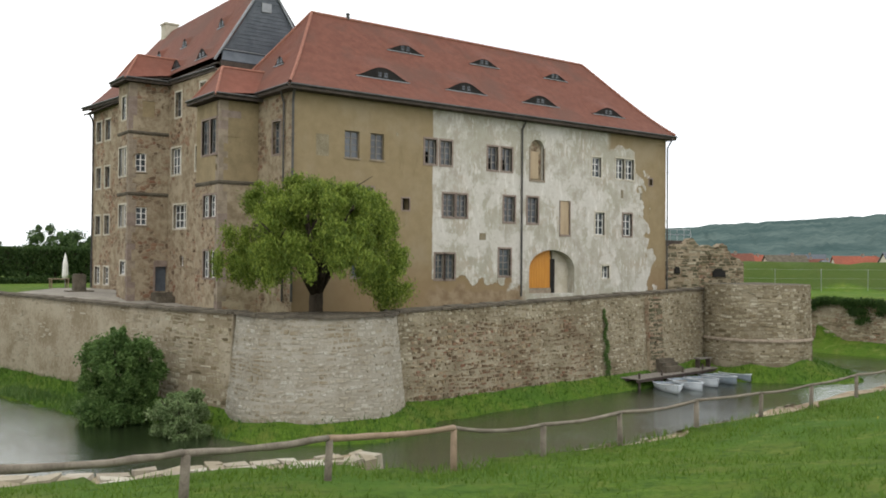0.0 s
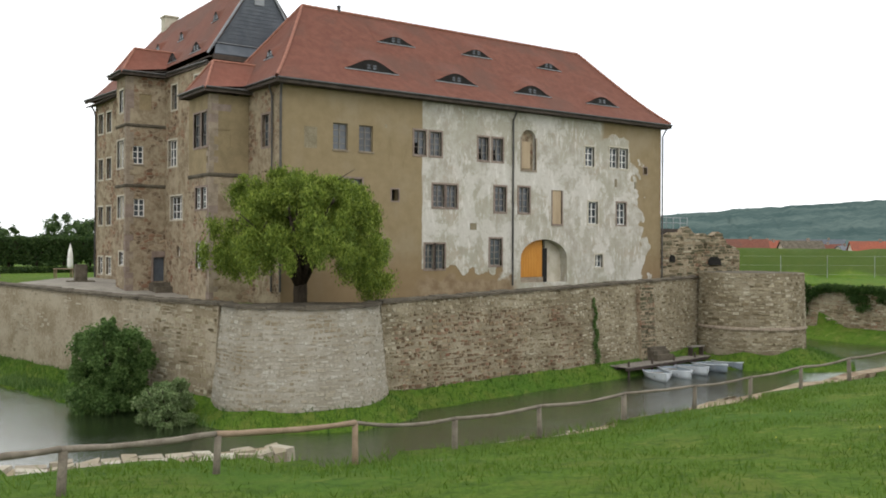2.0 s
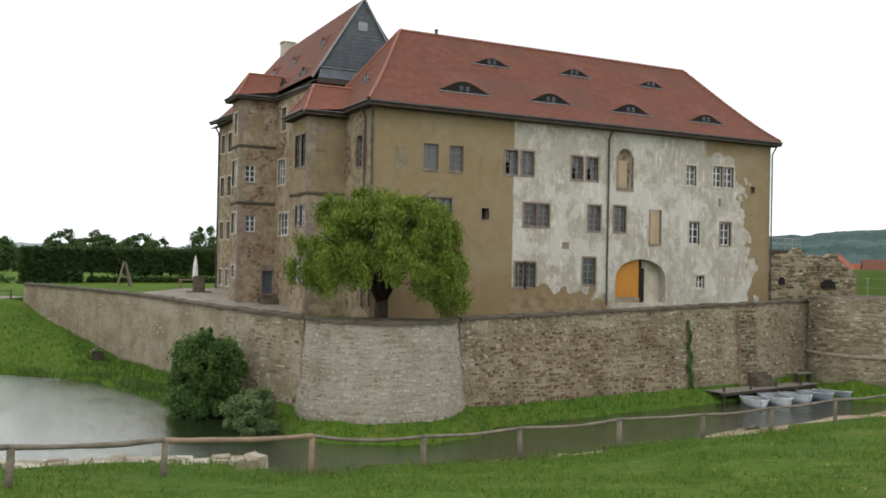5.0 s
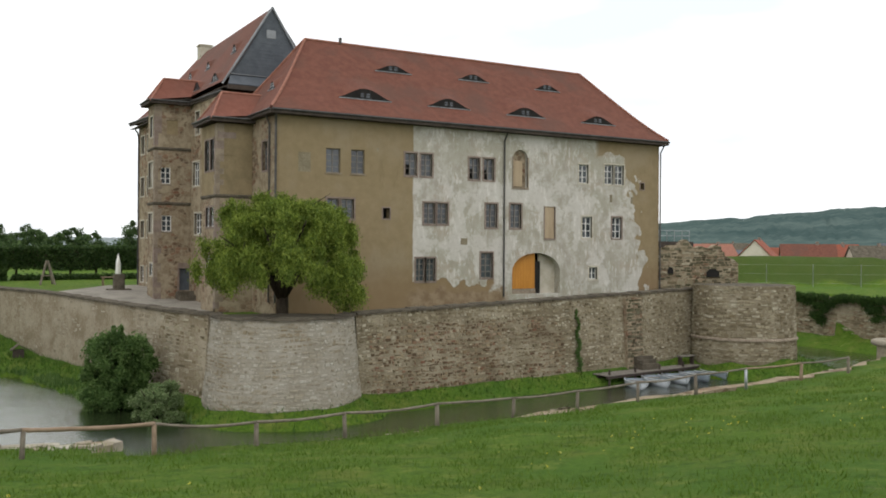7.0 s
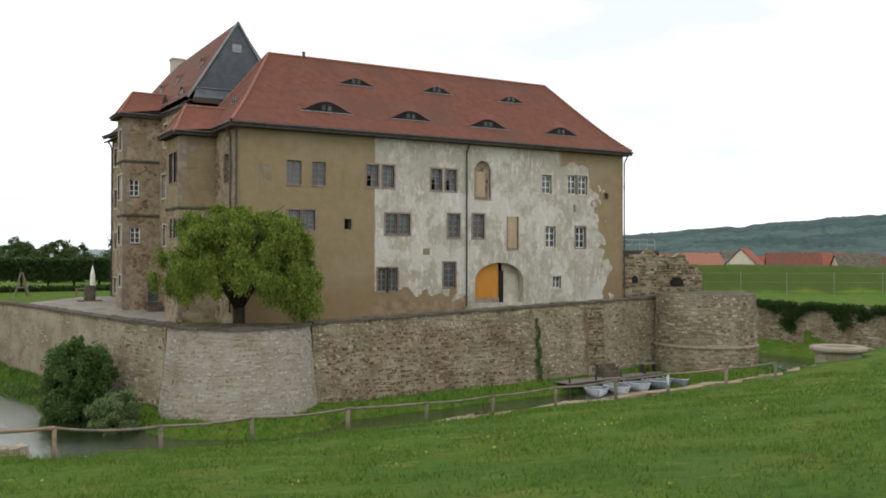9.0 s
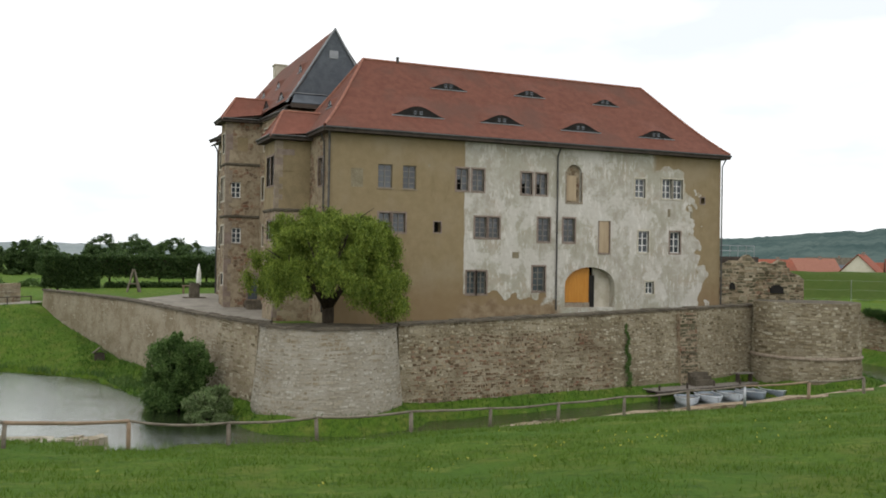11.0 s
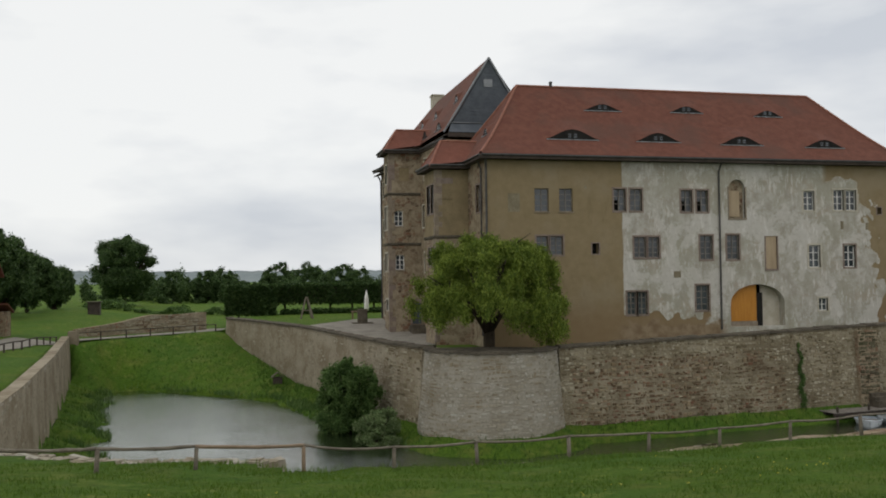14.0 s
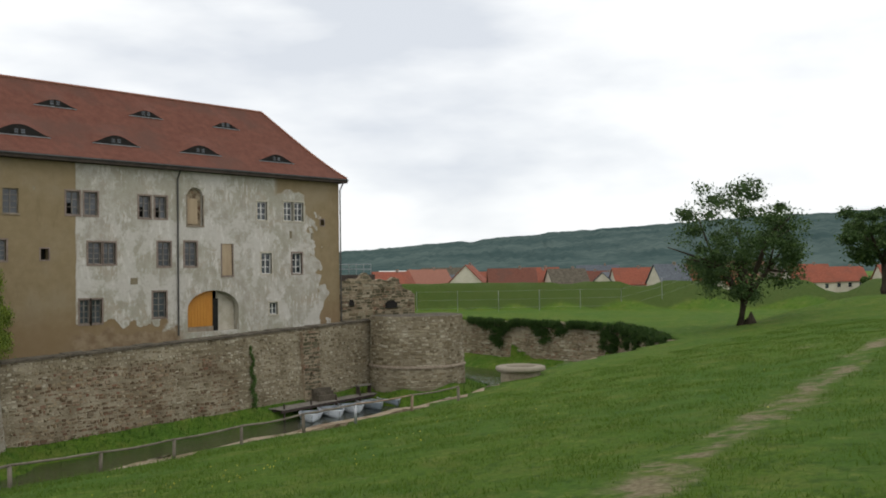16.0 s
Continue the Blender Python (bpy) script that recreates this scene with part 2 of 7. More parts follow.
def meadow():
    n = Nodes("mown_and_rough_grass")
    x, y, z = n.xyz()
    big, mid, fine, blade = n.noise(0.13, 5, 0.6), n.noise(0.8, 5, 0.65), n.noise(9, 4, 0.7), n.noise(40, 3, 0.7)
    col = n.mix(n.step(fine, 0.3, 0.7), (0.056, 0.114, 0.011), (0.114, 0.19, 0.024))
    col = n.mix(n.math("MULTIPLY", n.step(mid, 0.45, 0.68), 0.55), col, (0.15, 0.165, 0.036))
    col = n.mix(n.math("MULTIPLY", n.step(big, 0.46, 0.62), 0.55), col, (0.06, 0.135, 0.02))
    col = n.mix(n.math("MULTIPLY", n.step(blade, 0.52, 0.7), 0.25), col, (0.06, 0.105, 0.02))
    tuft, pale = n.noise(2.4, 6, 0.75), n.noise(1.1, 7, 0.78)
    col = n.mix(n.math("MULTIPLY", n.step(tuft, 0.52, 0.62), 0.65), col, (0.036, 0.08, 0.01))
    col = n.mix(n.math("MULTIPLY", n.step(pale, 0.54, 0.64), 0.6), col, (0.19, 0.225, 0.05))
    rough_d = n.math("MINIMUM", seg_distance(n, x, y, (48, 50), (76, 18)), n.math("MINIMUM", seg_distance(n, x, y, (76, 18), (92, -8)), seg_distance(n, x, y, (92, -8), (118, -40))))
    rough_d = n.math("ADD", rough_d, n.math("MULTIPLY", n.math("SUBTRACT", mid, 0.5), 1.5))
    col = n.mix(n.math("MULTIPLY", n.math("SUBTRACT", 1.0, n.step(rough_d, 4.2, 5.2)), 0.8), col, n.mix(fine, (0.05, 0.075, 0.02), (0.075, 0.105, 0.028)))
    earth = n.mix(n.step(fine, 0.35, 0.65), (0.2, 0.15, 0.095), (0.33, 0.27, 0.18))
    # trodden track along the crest of the rampart
    wob = n.math("MULTIPLY", n.math("SUBTRACT", mid, 0.5), 2.4)
    d = n.math("MINIMUM", seg_distance(n, x, y, (-11.0, -49.7), (-5.6, -48.3)), seg_distance(n, x, y, (-5.6, -48.3), (-1.85, -47.3)))
    d = n.math("MINIMUM", d, n.math("MINIMUM", seg_distance(n, x, y, (-1.85, -47.3), (9.0, -45.1)), seg_distance(n, x, y, (9.0, -45.1), (25.0, -41.9))))
    worn = n.math("SUBTRACT", 1.0, n.step(n.math("ADD", d, n.math("MULTIPLY", wob, 1.3)), 0.0, 0.85))
    worn = n.math("MULTIPLY", worn, n.step(n.noise(0.5, 4, 0.7), 0.42, 0.56))
    patch = n.math("MULTIPLY", n.step(n.noise(0.42, 5, 0.7), 0.64, 0.72), 0.7)
    patch = n.math("MULTIPLY", patch, n.math("SUBTRACT", 1.0, n.step(y, -26.0, -22.0)))
    col = n.mix(n.math("MULTIPLY", n.math("MAXIMUM", worn, n.math("MULTIPLY", patch, 0.55)), 0.85), col, earth)
    return n.done(col, 0.95, n.math("ADD", fine, blade), 0.06, 0.9, 0.1)


def water():
    n = Nodes("murky_moat_water")
    rip = n.noise(1.25, 5, 0.7, (1.0, 2.6, 1.0))
    fine = n.noise(4.5, 4, 0.65, (1.0, 2.2, 1.0))
    calm = n.step(n.noise(0.09, 3, 0.6), 0.4, 0.62)
    wave = n.math("MULTIPLY", n.math("ADD", rip, n.math("MULTIPLY", fine, 0.4)), n.math("ADD", n.math("MULTIPLY", calm, 0.5), 0.6))
    m = n.done(n.mix(n.step(n.noise(0.2, 3), 0.4, 0.6), (0.012, 0.018, 0.008), (0.022, 0.03, 0.013)), 0.04, wave, 0.085, 0.55, 0.5)
    n.b.inputs["IOR"].default_value = 1.8
    g = n.t.nodes.new("ShaderNodeBsdfGlossy")
    g.inputs["Color"].default_value, g.inputs["Roughness"].default_value = (0.92, 0.94, 0.95, 1), 0.05
    n.t.links.new(n.t.nodes["Bump"].outputs["Normal"], g.inputs["Normal"])
    mx = n.t.nodes.new("ShaderNodeMixShader")
    mx.inputs["Fac"].default_value = 0.3
    n.t.links.new(n.b.outputs[0], mx.inputs[1])
    n.t.links.new(g.outputs[0], mx.inputs[2])
    n.t.links.new(mx.outputs[0], n.t.nodes["Material Output"].inputs["Surface"])
    return m


M = {
    "plaster": facade_plaster(),
    "rubble": rubble_plaster(),
    "ochre": plain("ochre_bay_plaster", (0.2, 0.155, 0.09), (0.28, 0.22, 0.13), 1.2, 16, 0.92, 0.02, 0.12),
    "roof": roof_tiles("red_clay_roof_tiles", (0.135, 0.05, 0.034), (0.175, 0.07, 0.047), (0.115, 0.06, 0.045)),
    "roof_village": roof_tiles("village_red_roof_tiles", (0.24, 0.07, 0.042), (0.31, 0.1, 0.06), (0.2, 0.075, 0.05)),
    "roof_new": roof_tiles("fresh_red_clay_roof_tiles", (0.17, 0.062, 0.042), (0.22, 0.085, 0.058), (0.16, 0.07, 0.05)),
    "ridge": plain("ridge_tile_clay", (0.24, 0.1, 0.07), (0.32, 0.15, 0.105), 4, 20, 0.8),
    "slate": plain("blue_grey_slate", (0.06, 0.07, 0.085), (0.095, 0.108, 0.125), 1.5, 14, 0.6, 0.01, 0.4),
    "lead": plain("grey_sheet_metal", (0.2, 0.21, 0.22), (0.28, 0.29, 0.3), 2, 20, 0.5, 0.004, 0.5, 0.5),
    "pipe": plain("dark_zinc_pipe", (0.05, 0.048, 0.045), (0.09, 0.085, 0.08), 2, 30, 0.5, 0.003, 0.4, 0.4),
    "soffit": plain("dark_stained_eaves_timber", (0.045, 0.036, 0.03), (0.08, 0.062, 0.05), 2, 20, 0.8),
    "sandstone": plain("grey_brown_sandstone_trim", (0.2, 0.16, 0.12), (0.32, 0.265, 0.2), 2, 18, 0.9, 0.015, 0.15),
    "redstone": plain("reddish_sandstone_surround", (0.18, 0.135, 0.11), (0.27, 0.215, 0.18), 2, 18, 0.9, 0.015, 0.15),
    "palestone": plain("pale_limestone_surround", (0.4, 0.36, 0.28), (0.52, 0.48, 0.4), 2, 18, 0.9, 0.01, 0.15),
    "whitewood": plain("white_painted_window_wood", (0.6, 0.58, 0.54), (0.75, 0.74, 0.7), 3, 40, 0.55, 0.004),
    "greywood": plain("weathered_window_wood", (0.13, 0.115, 0.1), (0.22, 0.2, 0.175), 3, 40, 0.7, 0.004),
    "boards": plain("faded_grey_board", (0.32, 0.24, 0.155), (0.42, 0.33, 0.22), 2, 30, 0.85, 0.006, 0.15, 0, (1, 1, 0.2)),
    "gate": plain("orange_varnished_timber", (0.42, 0.17, 0.02), (0.52, 0.23, 0.035), 3, 30, 0.5, 0.006, 0.35, 0, (3, 3, 0.25)),
    # near-black colour that stands in for shade inside openings
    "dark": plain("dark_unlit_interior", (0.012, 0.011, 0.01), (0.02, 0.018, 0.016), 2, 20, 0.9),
    "mortar_pale": plain("pale_lime_mortar", (0.24, 0.215, 0.165), (0.34, 0.315, 0.26), 0.8, 14, 0.95, 0.02, 0.1),
    "mortar": plain("old_lime_mortar", (0.15, 0.122, 0.078), (0.3, 0.262, 0.185), 0.7, 14, 0.95, 0.02, 0.1),
    "stone_bastion": stones("pale_bastion_stone", ((0.235, 0.205, 0.15), (0.33, 0.305, 0.245), (0.43, 0.41, 0.35), (0.3, 0.265, 0.195), (0.37, 0.345, 0.285)), (0.2, 0.155, 0.09), dirty=0.75, broad=(0.46, 0.64)),
    "stone_wall": stones("brown_rubble_stone", ((0.11, 0.088, 0.052), (0.25, 0.21, 0.135), (0.36, 0.32, 0.22), (0.19, 0.15, 0.09), (0.45, 0.415, 0.315), (0.3, 0.26, 0.18)), (0.14, 0.11, 0.065), dirty=0.65, broad=(0.45, 0.66)),
    "stone_red": stones("red_brown_rubble_stone", ((0.09, 0.062, 0.038), (0.2, 0.145, 0.085), (0.31, 0.25, 0.158), (0.19, 0.095, 0.06), (0.4, 0.35, 0.245), (0.11, 0.075, 0.045), (0.15, 0.1, 0.06)), (0.085, 0.058, 0.036), dirty=0.7),
    "stone_left": stones("grey_plastered_rubble", ((0.25, 0.21, 0.145), (0.33, 0.29, 0.215), (0.37, 0.335, 0.26)), (0.19, 0.155, 0.1), dirty=0.75),
    "stone_white": stones("bleached_edging_stone", ((0.26, 0.225, 0.17), (0.36, 0.325, 0.255), (0.44, 0.41, 0.34)), (0.2, 0.17, 0.12)),
    # damp, mossy tones; on the buttress they also carry a recess's shade
    "stone_moss": stones("damp_mossy_rubble_stone", ((0.06, 0.054, 0.034), (0.12, 0.105, 0.066), (0.19, 0.17, 0.115), (0.09, 0.082, 0.05), (0.25, 0.225, 0.16)), (0.06, 0.062, 0.03), dirty=0.7),
    "washed": plain("stained_lime_washed_plaster", (0.205, 0.165, 0.108), (0.345, 0.3, 0.222), 0.55, 6, 0.95, 0.03, 0.1),
    "coping": plain("dark_mossy_coping", (0.075, 0.065, 0.05), (0.14, 0.12, 0.09), 1.5, 12, 0.95, 0.03, 0.1),
    "grass": meadow(),
    "water": water(),
    "blade": leaves("grass_blades", ((0.068, 0.128, 0.014), (0.098, 0.172, 0.02), (0.13, 0.195, 0.032))),
    "bank": leaves("lush_bank_grass", ((0.035, 0.085, 0.012), (0.065, 0.14, 0.02), (0.1, 0.18, 0.034))),
    "willow": leaves("yellow_green_willow_leaves", ((0.075, 0.12, 0.018), (0.16, 0.22, 0.03), (0.28, 0.34, 0.062))),
    "bush": leaves("dark_bush_leaves", ((0.05, 0.1, 0.026), (0.1, 0.175, 0.045), (0.17, 0.25, 0.08))),
    "bush_pale": leaves("pale_shrub_leaves", ((0.1, 0.16, 0.055), (0.18, 0.25, 0.1), (0.28, 0.34, 0.17))),
    "tree": leaves("dark_tree_leaves", ((0.036, 0.068, 0.023), (0.068, 0.118, 0.036), (0.12, 0.178, 0.06))),
    "hedge": leaves("clipped_hedge_leaves", ((0.026, 0.054, 0.015), (0.046, 0.084, 0.022), (0.078, 0.122, 0.033))),
    "flower": leaves("yellow_flower_heads", ((0.4, 0.36, 0.04), (0.55, 0.5, 0.06), (0.6, 0.58, 0.2))),
    "ivy": leaves("ivy_leaves", ((0.02, 0.045, 0.01), (0.04, 0.085, 0.016), (0.08, 0.13, 0.03))),
    "bark": plain("dark_bark", (0.035, 0.028, 0.02), (0.075, 0.06, 0.045), 4, 25, 0.95, 0.03, 0.1, 0, (1, 1, 0.3)),
    "rail": plain("weathered_fence_wood", (0.13, 0.11, 0.085), (0.22, 0.19, 0.15), 4, 40, 0.9, 0.01, 0.15),
    "rail_new": plain("peeled_brown_fence_wood", (0.21, 0.15, 0.1), (0.3, 0.22, 0.155), 4, 40, 0.85, 0.01, 0.15),
    "deck": plain("grey_jetty_boards", (0.16, 0.14, 0.12), (0.25, 0.225, 0.195), 3, 30, 0.9, 0.01, 0.15),
    "boat": plain("pale_blue_grey_boat_paint", (0.5, 0.54, 0.57), (0.62, 0.65, 0.67), 2, 20, 0.45, 0.003, 0.4),
    "boat_dark": plain("dark_blue_grey_boat_paint", (0.2, 0.24, 0.27), (0.28, 0.32, 0.35), 2, 20, 0.45, 0.003, 0.4),
    "boat_in": plain("grey_boat_inside", (0.3, 0.34, 0.37), (0.42, 0.45, 0.48), 3, 30, 0.6),
    "van": plain("white_van_paint", (0.74, 0.74, 0.73), (0.8, 0.8, 0.79), 1, 10, 0.3, 0.001, 0.5),
    "tyre": plain("black_rubber", (0.018, 0.018, 0.018), (0.03, 0.03, 0.03), 6, 40, 0.8),
    "gravel": plain("pale_gravel_road", (0.2, 0.183, 0.155), (0.3, 0.275, 0.235), 0.8, 14, 0.95, 0.02, 0.1),
    "parasol": plain("white_parasol_cloth", (0.68, 0.66, 0.62), (0.78, 0.77, 0.73), 3, 30, 0.9),
    "houseplaster": plain("cream_house_plaster", (0.5, 0.45, 0.36), (0.6, 0.56, 0.47), 0.6, 8, 0.9),
    "metal": plain("galvanised_steel", (0.3, 0.31, 0.32), (0.42, 0.43, 0.44), 3, 30, 0.45, 0.002, 0.5, 0.8),
    # both backdrop colours hold the blue-grey haze of distance
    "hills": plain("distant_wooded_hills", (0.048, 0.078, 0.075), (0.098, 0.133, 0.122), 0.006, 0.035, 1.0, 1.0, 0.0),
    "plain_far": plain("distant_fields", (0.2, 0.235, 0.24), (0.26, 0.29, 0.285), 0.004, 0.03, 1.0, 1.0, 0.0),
}


def glass():
    n = Nodes("old_window_glass")
    return n.done(n.mix(n.step(n.noise(0.8, 2), 0.4, 0.6), (0.03, 0.035, 0.04), (0.07, 0.08, 0.09)), 0.12, n.noise(3.0, 2), 0.01, 0.3, 0.6)


M["glass"] = glass()


# ---- mesh helpers ----
def raw_mesh(name, verts, faces, material, smooth=False):
    me = bpy.data.meshes.new(name)
    me.from_pydata([tuple(v) for v in verts], [], [tuple(f) for f in faces])
    me.materials.append(material)
    if smooth:
        me.polygons.foreach_set("use_smooth", [True] * len(me.polygons))
    me.update()
    return me


def thing(name, label, category, at=(0, 0, 0), group="", kind=""):
    ob = new(name)
    ob.empty_display_size = 0.2
    ob.location = at
    return tagged(ob, label, category, group, kind)


def part(name, bm, material, parent, label="", smooth=False, kind=""):
    """Links a bmesh, in world places, as one mesh under its thing or part."""
    bmesh.ops.recalc_face_normals(bm, faces=bm.faces)
    me = bpy.data.meshes.new(name)
    bm.to_mesh(me)
    bm.free()
    me.materials.append(material)
    if smooth:
        me.polygons.foreach_set("use_smooth", [True] * len(me.polygons))
    return adopt(new(name, me), parent, label, kind)


def adopt(ob, parent, label="", kind=""):
    off = Vector((0, 0, 0))
    p = parent
    while p is not None:
        off += p.location
        p = p.parent
    ob.parent = parent
    if parent is not None:
        ob.data.transform(Matrix.Translation(-off))
    return tagged(ob, label, kind=kind)


def box(bm, x0, y0, z0, x1, y1, z1):
    v = [bm.verts.new((x, y, z)) for z in (z0, z1) for x, y in ((x0, y0), (x1, y0), (x1, y1), (x0, y1))]
    for f in ((3, 2, 1, 0), (4, 5, 6, 7), (0, 1, 5, 4), (1, 2, 6, 5), (2, 3, 7, 6), (3, 0, 4, 7)):
        bm.faces.new([v[k] for k in f])
    return v


def beam(bm, a, b, w, h, up=(0, 0, 1)):
    """A box-section bar from a to b."""
    a, b = Vector(a), Vector(b)
    d = (b - a).normalized()
    side = d.cross(Vector(up))
    side = side.normalized() if side.length > 1e-4 else Vector((1, 0, 0))
    top = side.cross(d)
    v = [bm.verts.new(p + s * side * w / 2 + t * top * h / 2) for p in (a, b) for s, t in ((-1, -1), (1, -1), (1, 1), (-1, 1))]
    for f in ((3, 2, 1, 0), (4, 5, 6, 7), (0, 1, 5, 4), (1, 2, 6, 5), (2, 3, 7, 6), (3, 0, 4, 7)):
        bm.faces.new([v[k] for k in f])


def tube(bm, pts, radii, n=8, cap=True):
    """A round bar along points with a radius at each."""
    pts = [Vector(p) for p in pts]
    rings = []
    for k, p in enumerate(pts):
        d = (pts[min(k + 1, len(pts) - 1)] - pts[max(k - 1, 0)]).normalized()
        s = d.cross(Vector((0, 0, 1)))
        s = s.normalized() if s.length > 1e-3 else Vector((1, 0, 0))
        t = s.cross(d)
        rings.append([bm.verts.new(p + radii[k] * (math.cos(a) * s + math.sin(a) * t)) for a in (2 * math.pi * i / n for i in range(n))])
    for r0, r1 in zip(rings, rings[1:]):
        for i in range(n):
            bm.faces.new((r0[i], r0[(i + 1) % n], r1[(i + 1) % n], r1[i]))
    if cap:
        bm.faces.new(rings[0][::-1])
        bm.faces.new(rings[-1])


def poly(bm, pts):
    return bm.faces.new([bm.verts.new(p) for p in pts])


def slab(bm, pts, drop):
    """A sheet with thickness: pts in order, thickened by the vector drop."""
    a = [bm.verts.new(p) for p in pts]
    b = [bm.verts.new(Vector(p) + Vector(drop)) for p in pts]
    n = len(a)
    bm.faces.new(a)
    bm.faces.new(b[::-1])
    for i in range(n):
        bm.faces.new((a[i], b[i], b[(i + 1) % n], a[(i + 1) % n]))


class Plane:
    """An upright wall's plane: u along it, w out of it."""

    def __init__(self, a, b):
        self.a, d = Vector((*a, 0)), Vector((*b, 0)) - Vector((*a, 0))
        self.length = d.length
        self.d = d.normalized()
        self.n = Vector((self.d.y, -self.d.x, 0))

    def at(self, u, z, w=0.0):
        return self.a + self.d * u + self.n * w + Vector((0, 0, z))


def wall_with_holes(bm, pl, u0, u1, z0, z1, holes, thick=0.6):
    """A wall with rectangular openings (u0, z0, u1, z1) cut through it."""
    us = sorted({u0, u1, *(h[0] for h in holes), *(h[2] for h in holes)})
    zs = sorted({z0, z1, *(h[1] for h in holes), *(h[3] for h in holes)})
    cells = {}
    inside = lambda u, z: any(h[0] < u < h[2] and h[1] < z < h[3] for h in holes)  # noqa: E731
    vf, vb = {}, {}

    def vert(store, i, j, w):
        if (i, j) not in store:
            store[i, j] = bm.verts.new(pl.at(us[i], zs[j], w))
        return store[i, j]

    for i in range(len(us) - 1):
        for j in range(len(zs) - 1):
            cells[i, j] = not inside((us[i] + us[i + 1]) / 2, (zs[j] + zs[j + 1]) / 2)
    for (i, j), full in cells.items():
        if not full:
            continue
        bm.faces.new([vert(vf, *c, 0) for c in ((i, j), (i + 1, j), (i + 1, j + 1), (i, j + 1))])
        bm.faces.new([vert(vb, *c, -thick) for c in ((i, j + 1), (i + 1, j + 1), (i + 1, j), (i, j))])
        for (di, dj), (c0, c1) in {(-1, 0): ((i, j), (i, j + 1)), (1, 0): ((i + 1, j), (i + 1, j + 1)), (0, -1): ((i, j), (i + 1, j)), (0, 1): ((i, j + 1), (i + 1, j + 1))}.items():
            if not cells.get((i + di, j + dj), False):
                bm.faces.new((vert(vf, *c0, 0), vert(vf, *c1, 0), vert(vb, *c1, -thick), vert(vb, *c0, -thick)))


def pbox(bm, pl, u0, z0, u1, z1, w0, w1):
    """A box on a wall's plane, from w0 to w1 out of it."""
    v = [bm.verts.new(pl.at(u, z, w)) for w in (w0, w1) for u, z in ((u0, z0), (u1, z0), (u1, z1), (u0, z1))]
    for f in ((3, 2, 1, 0), (4, 5, 6, 7), (0, 1, 5, 4), (1, 2, 6, 5), (2, 3, 7, 6), (3, 0, 4, 7)):
        bm.faces.new([v[k] for k in f])


def stone_rows(surface, length, z_lo, z_hi, seed, row=(0.15, 0.27), run=(0.22, 0.6), proud=(0.015, 0.06), gap=0.018):
    """Rough courses of uneven stones. surface(s, z, out) gives a place; z_lo and z_hi are functions of s. Yields corner lists of 8."""
    rnd = random.Random(seed)
    z = min(z_lo(s) for s in np.linspace(0, length, 9)) - 0.1
    top = max(z_hi(s) for s in np.linspace(0, length, 9))
    j = lambda k=0.022: rnd.uniform(-k, k)  # noqa: E731
    while z < top:
        h = rnd.uniform(*row)
        s, ph = -rnd.uniform(0, 0.3), rnd.uniform(0, 6)
        while s < length:
            w = rnd.uniform(*run) * rnd.choice((0.6, 0.8, 1.0, 1.0, 1.2)) * (0.6 + 2.0 * h)
            s0, s1 = max(s, 0) + gap / 2, min(s + w, length) - gap / 2
            mid = (s0 + s1) / 2
            wave = 0.05 * math.sin(mid * 0.9 + ph) + 0.04 * math.sin(mid * 2.3 + ph * 2)
            cuts = [(0.0, 1.0)]
            if h > 0.19 and rnd.random() < 0.22:
                k = rnd.uniform(0.38, 0.62)
                cuts = [(0.0, k), (k, 1.0)]
            for k0, k1 in cuts:
                lo = max(z + wave + h * k0 + j(0.015), z_lo(mid)) + gap / 2
                hi = min(z + wave + h * k1 + j(0.015), z_hi(mid)) - gap / 2
                if s1 - s0 > 0.07 and hi - lo > 0.05:
                    p = rnd.uniform(*proud)
                    ins = min(0.035, (hi - lo) * 0.2)
                    back = [(s0 + j(), lo), (s1 + j(), lo), (s1 + j(), hi), (s0 + j(), hi)]
                    front = [(a + b * ins + j(), c + d * ins + j()) for (a, c), (b, d) in zip(back, ((1, 1), (-1, 1), (-1, -1), (1, -1)))]
                    yield [surface(a, b, -0.06) for a, b in back] + [surface(a, b, p + j(0.012)) for a, b in front], mid, (lo + hi) / 2
            s += w
        z += h


STONE_FACES = ((4, 5, 6, 7), (0, 1, 5, 4), (1, 2, 6, 5), (2, 3, 7, 6), (3, 0, 4, 7))


def stone_stuff(name, pieces, material, parent, label=""):
    """Many stones joined into one mesh."""
    verts, faces = [], []
    for p in pieces:
        k = len(verts)
        verts += p
        faces += [tuple(k + i for i in f) for f in STONE_FACES]
    ob = new(name, raw_mesh(name, verts, faces, material))
    return adopt(ob, parent, label, "stuff")


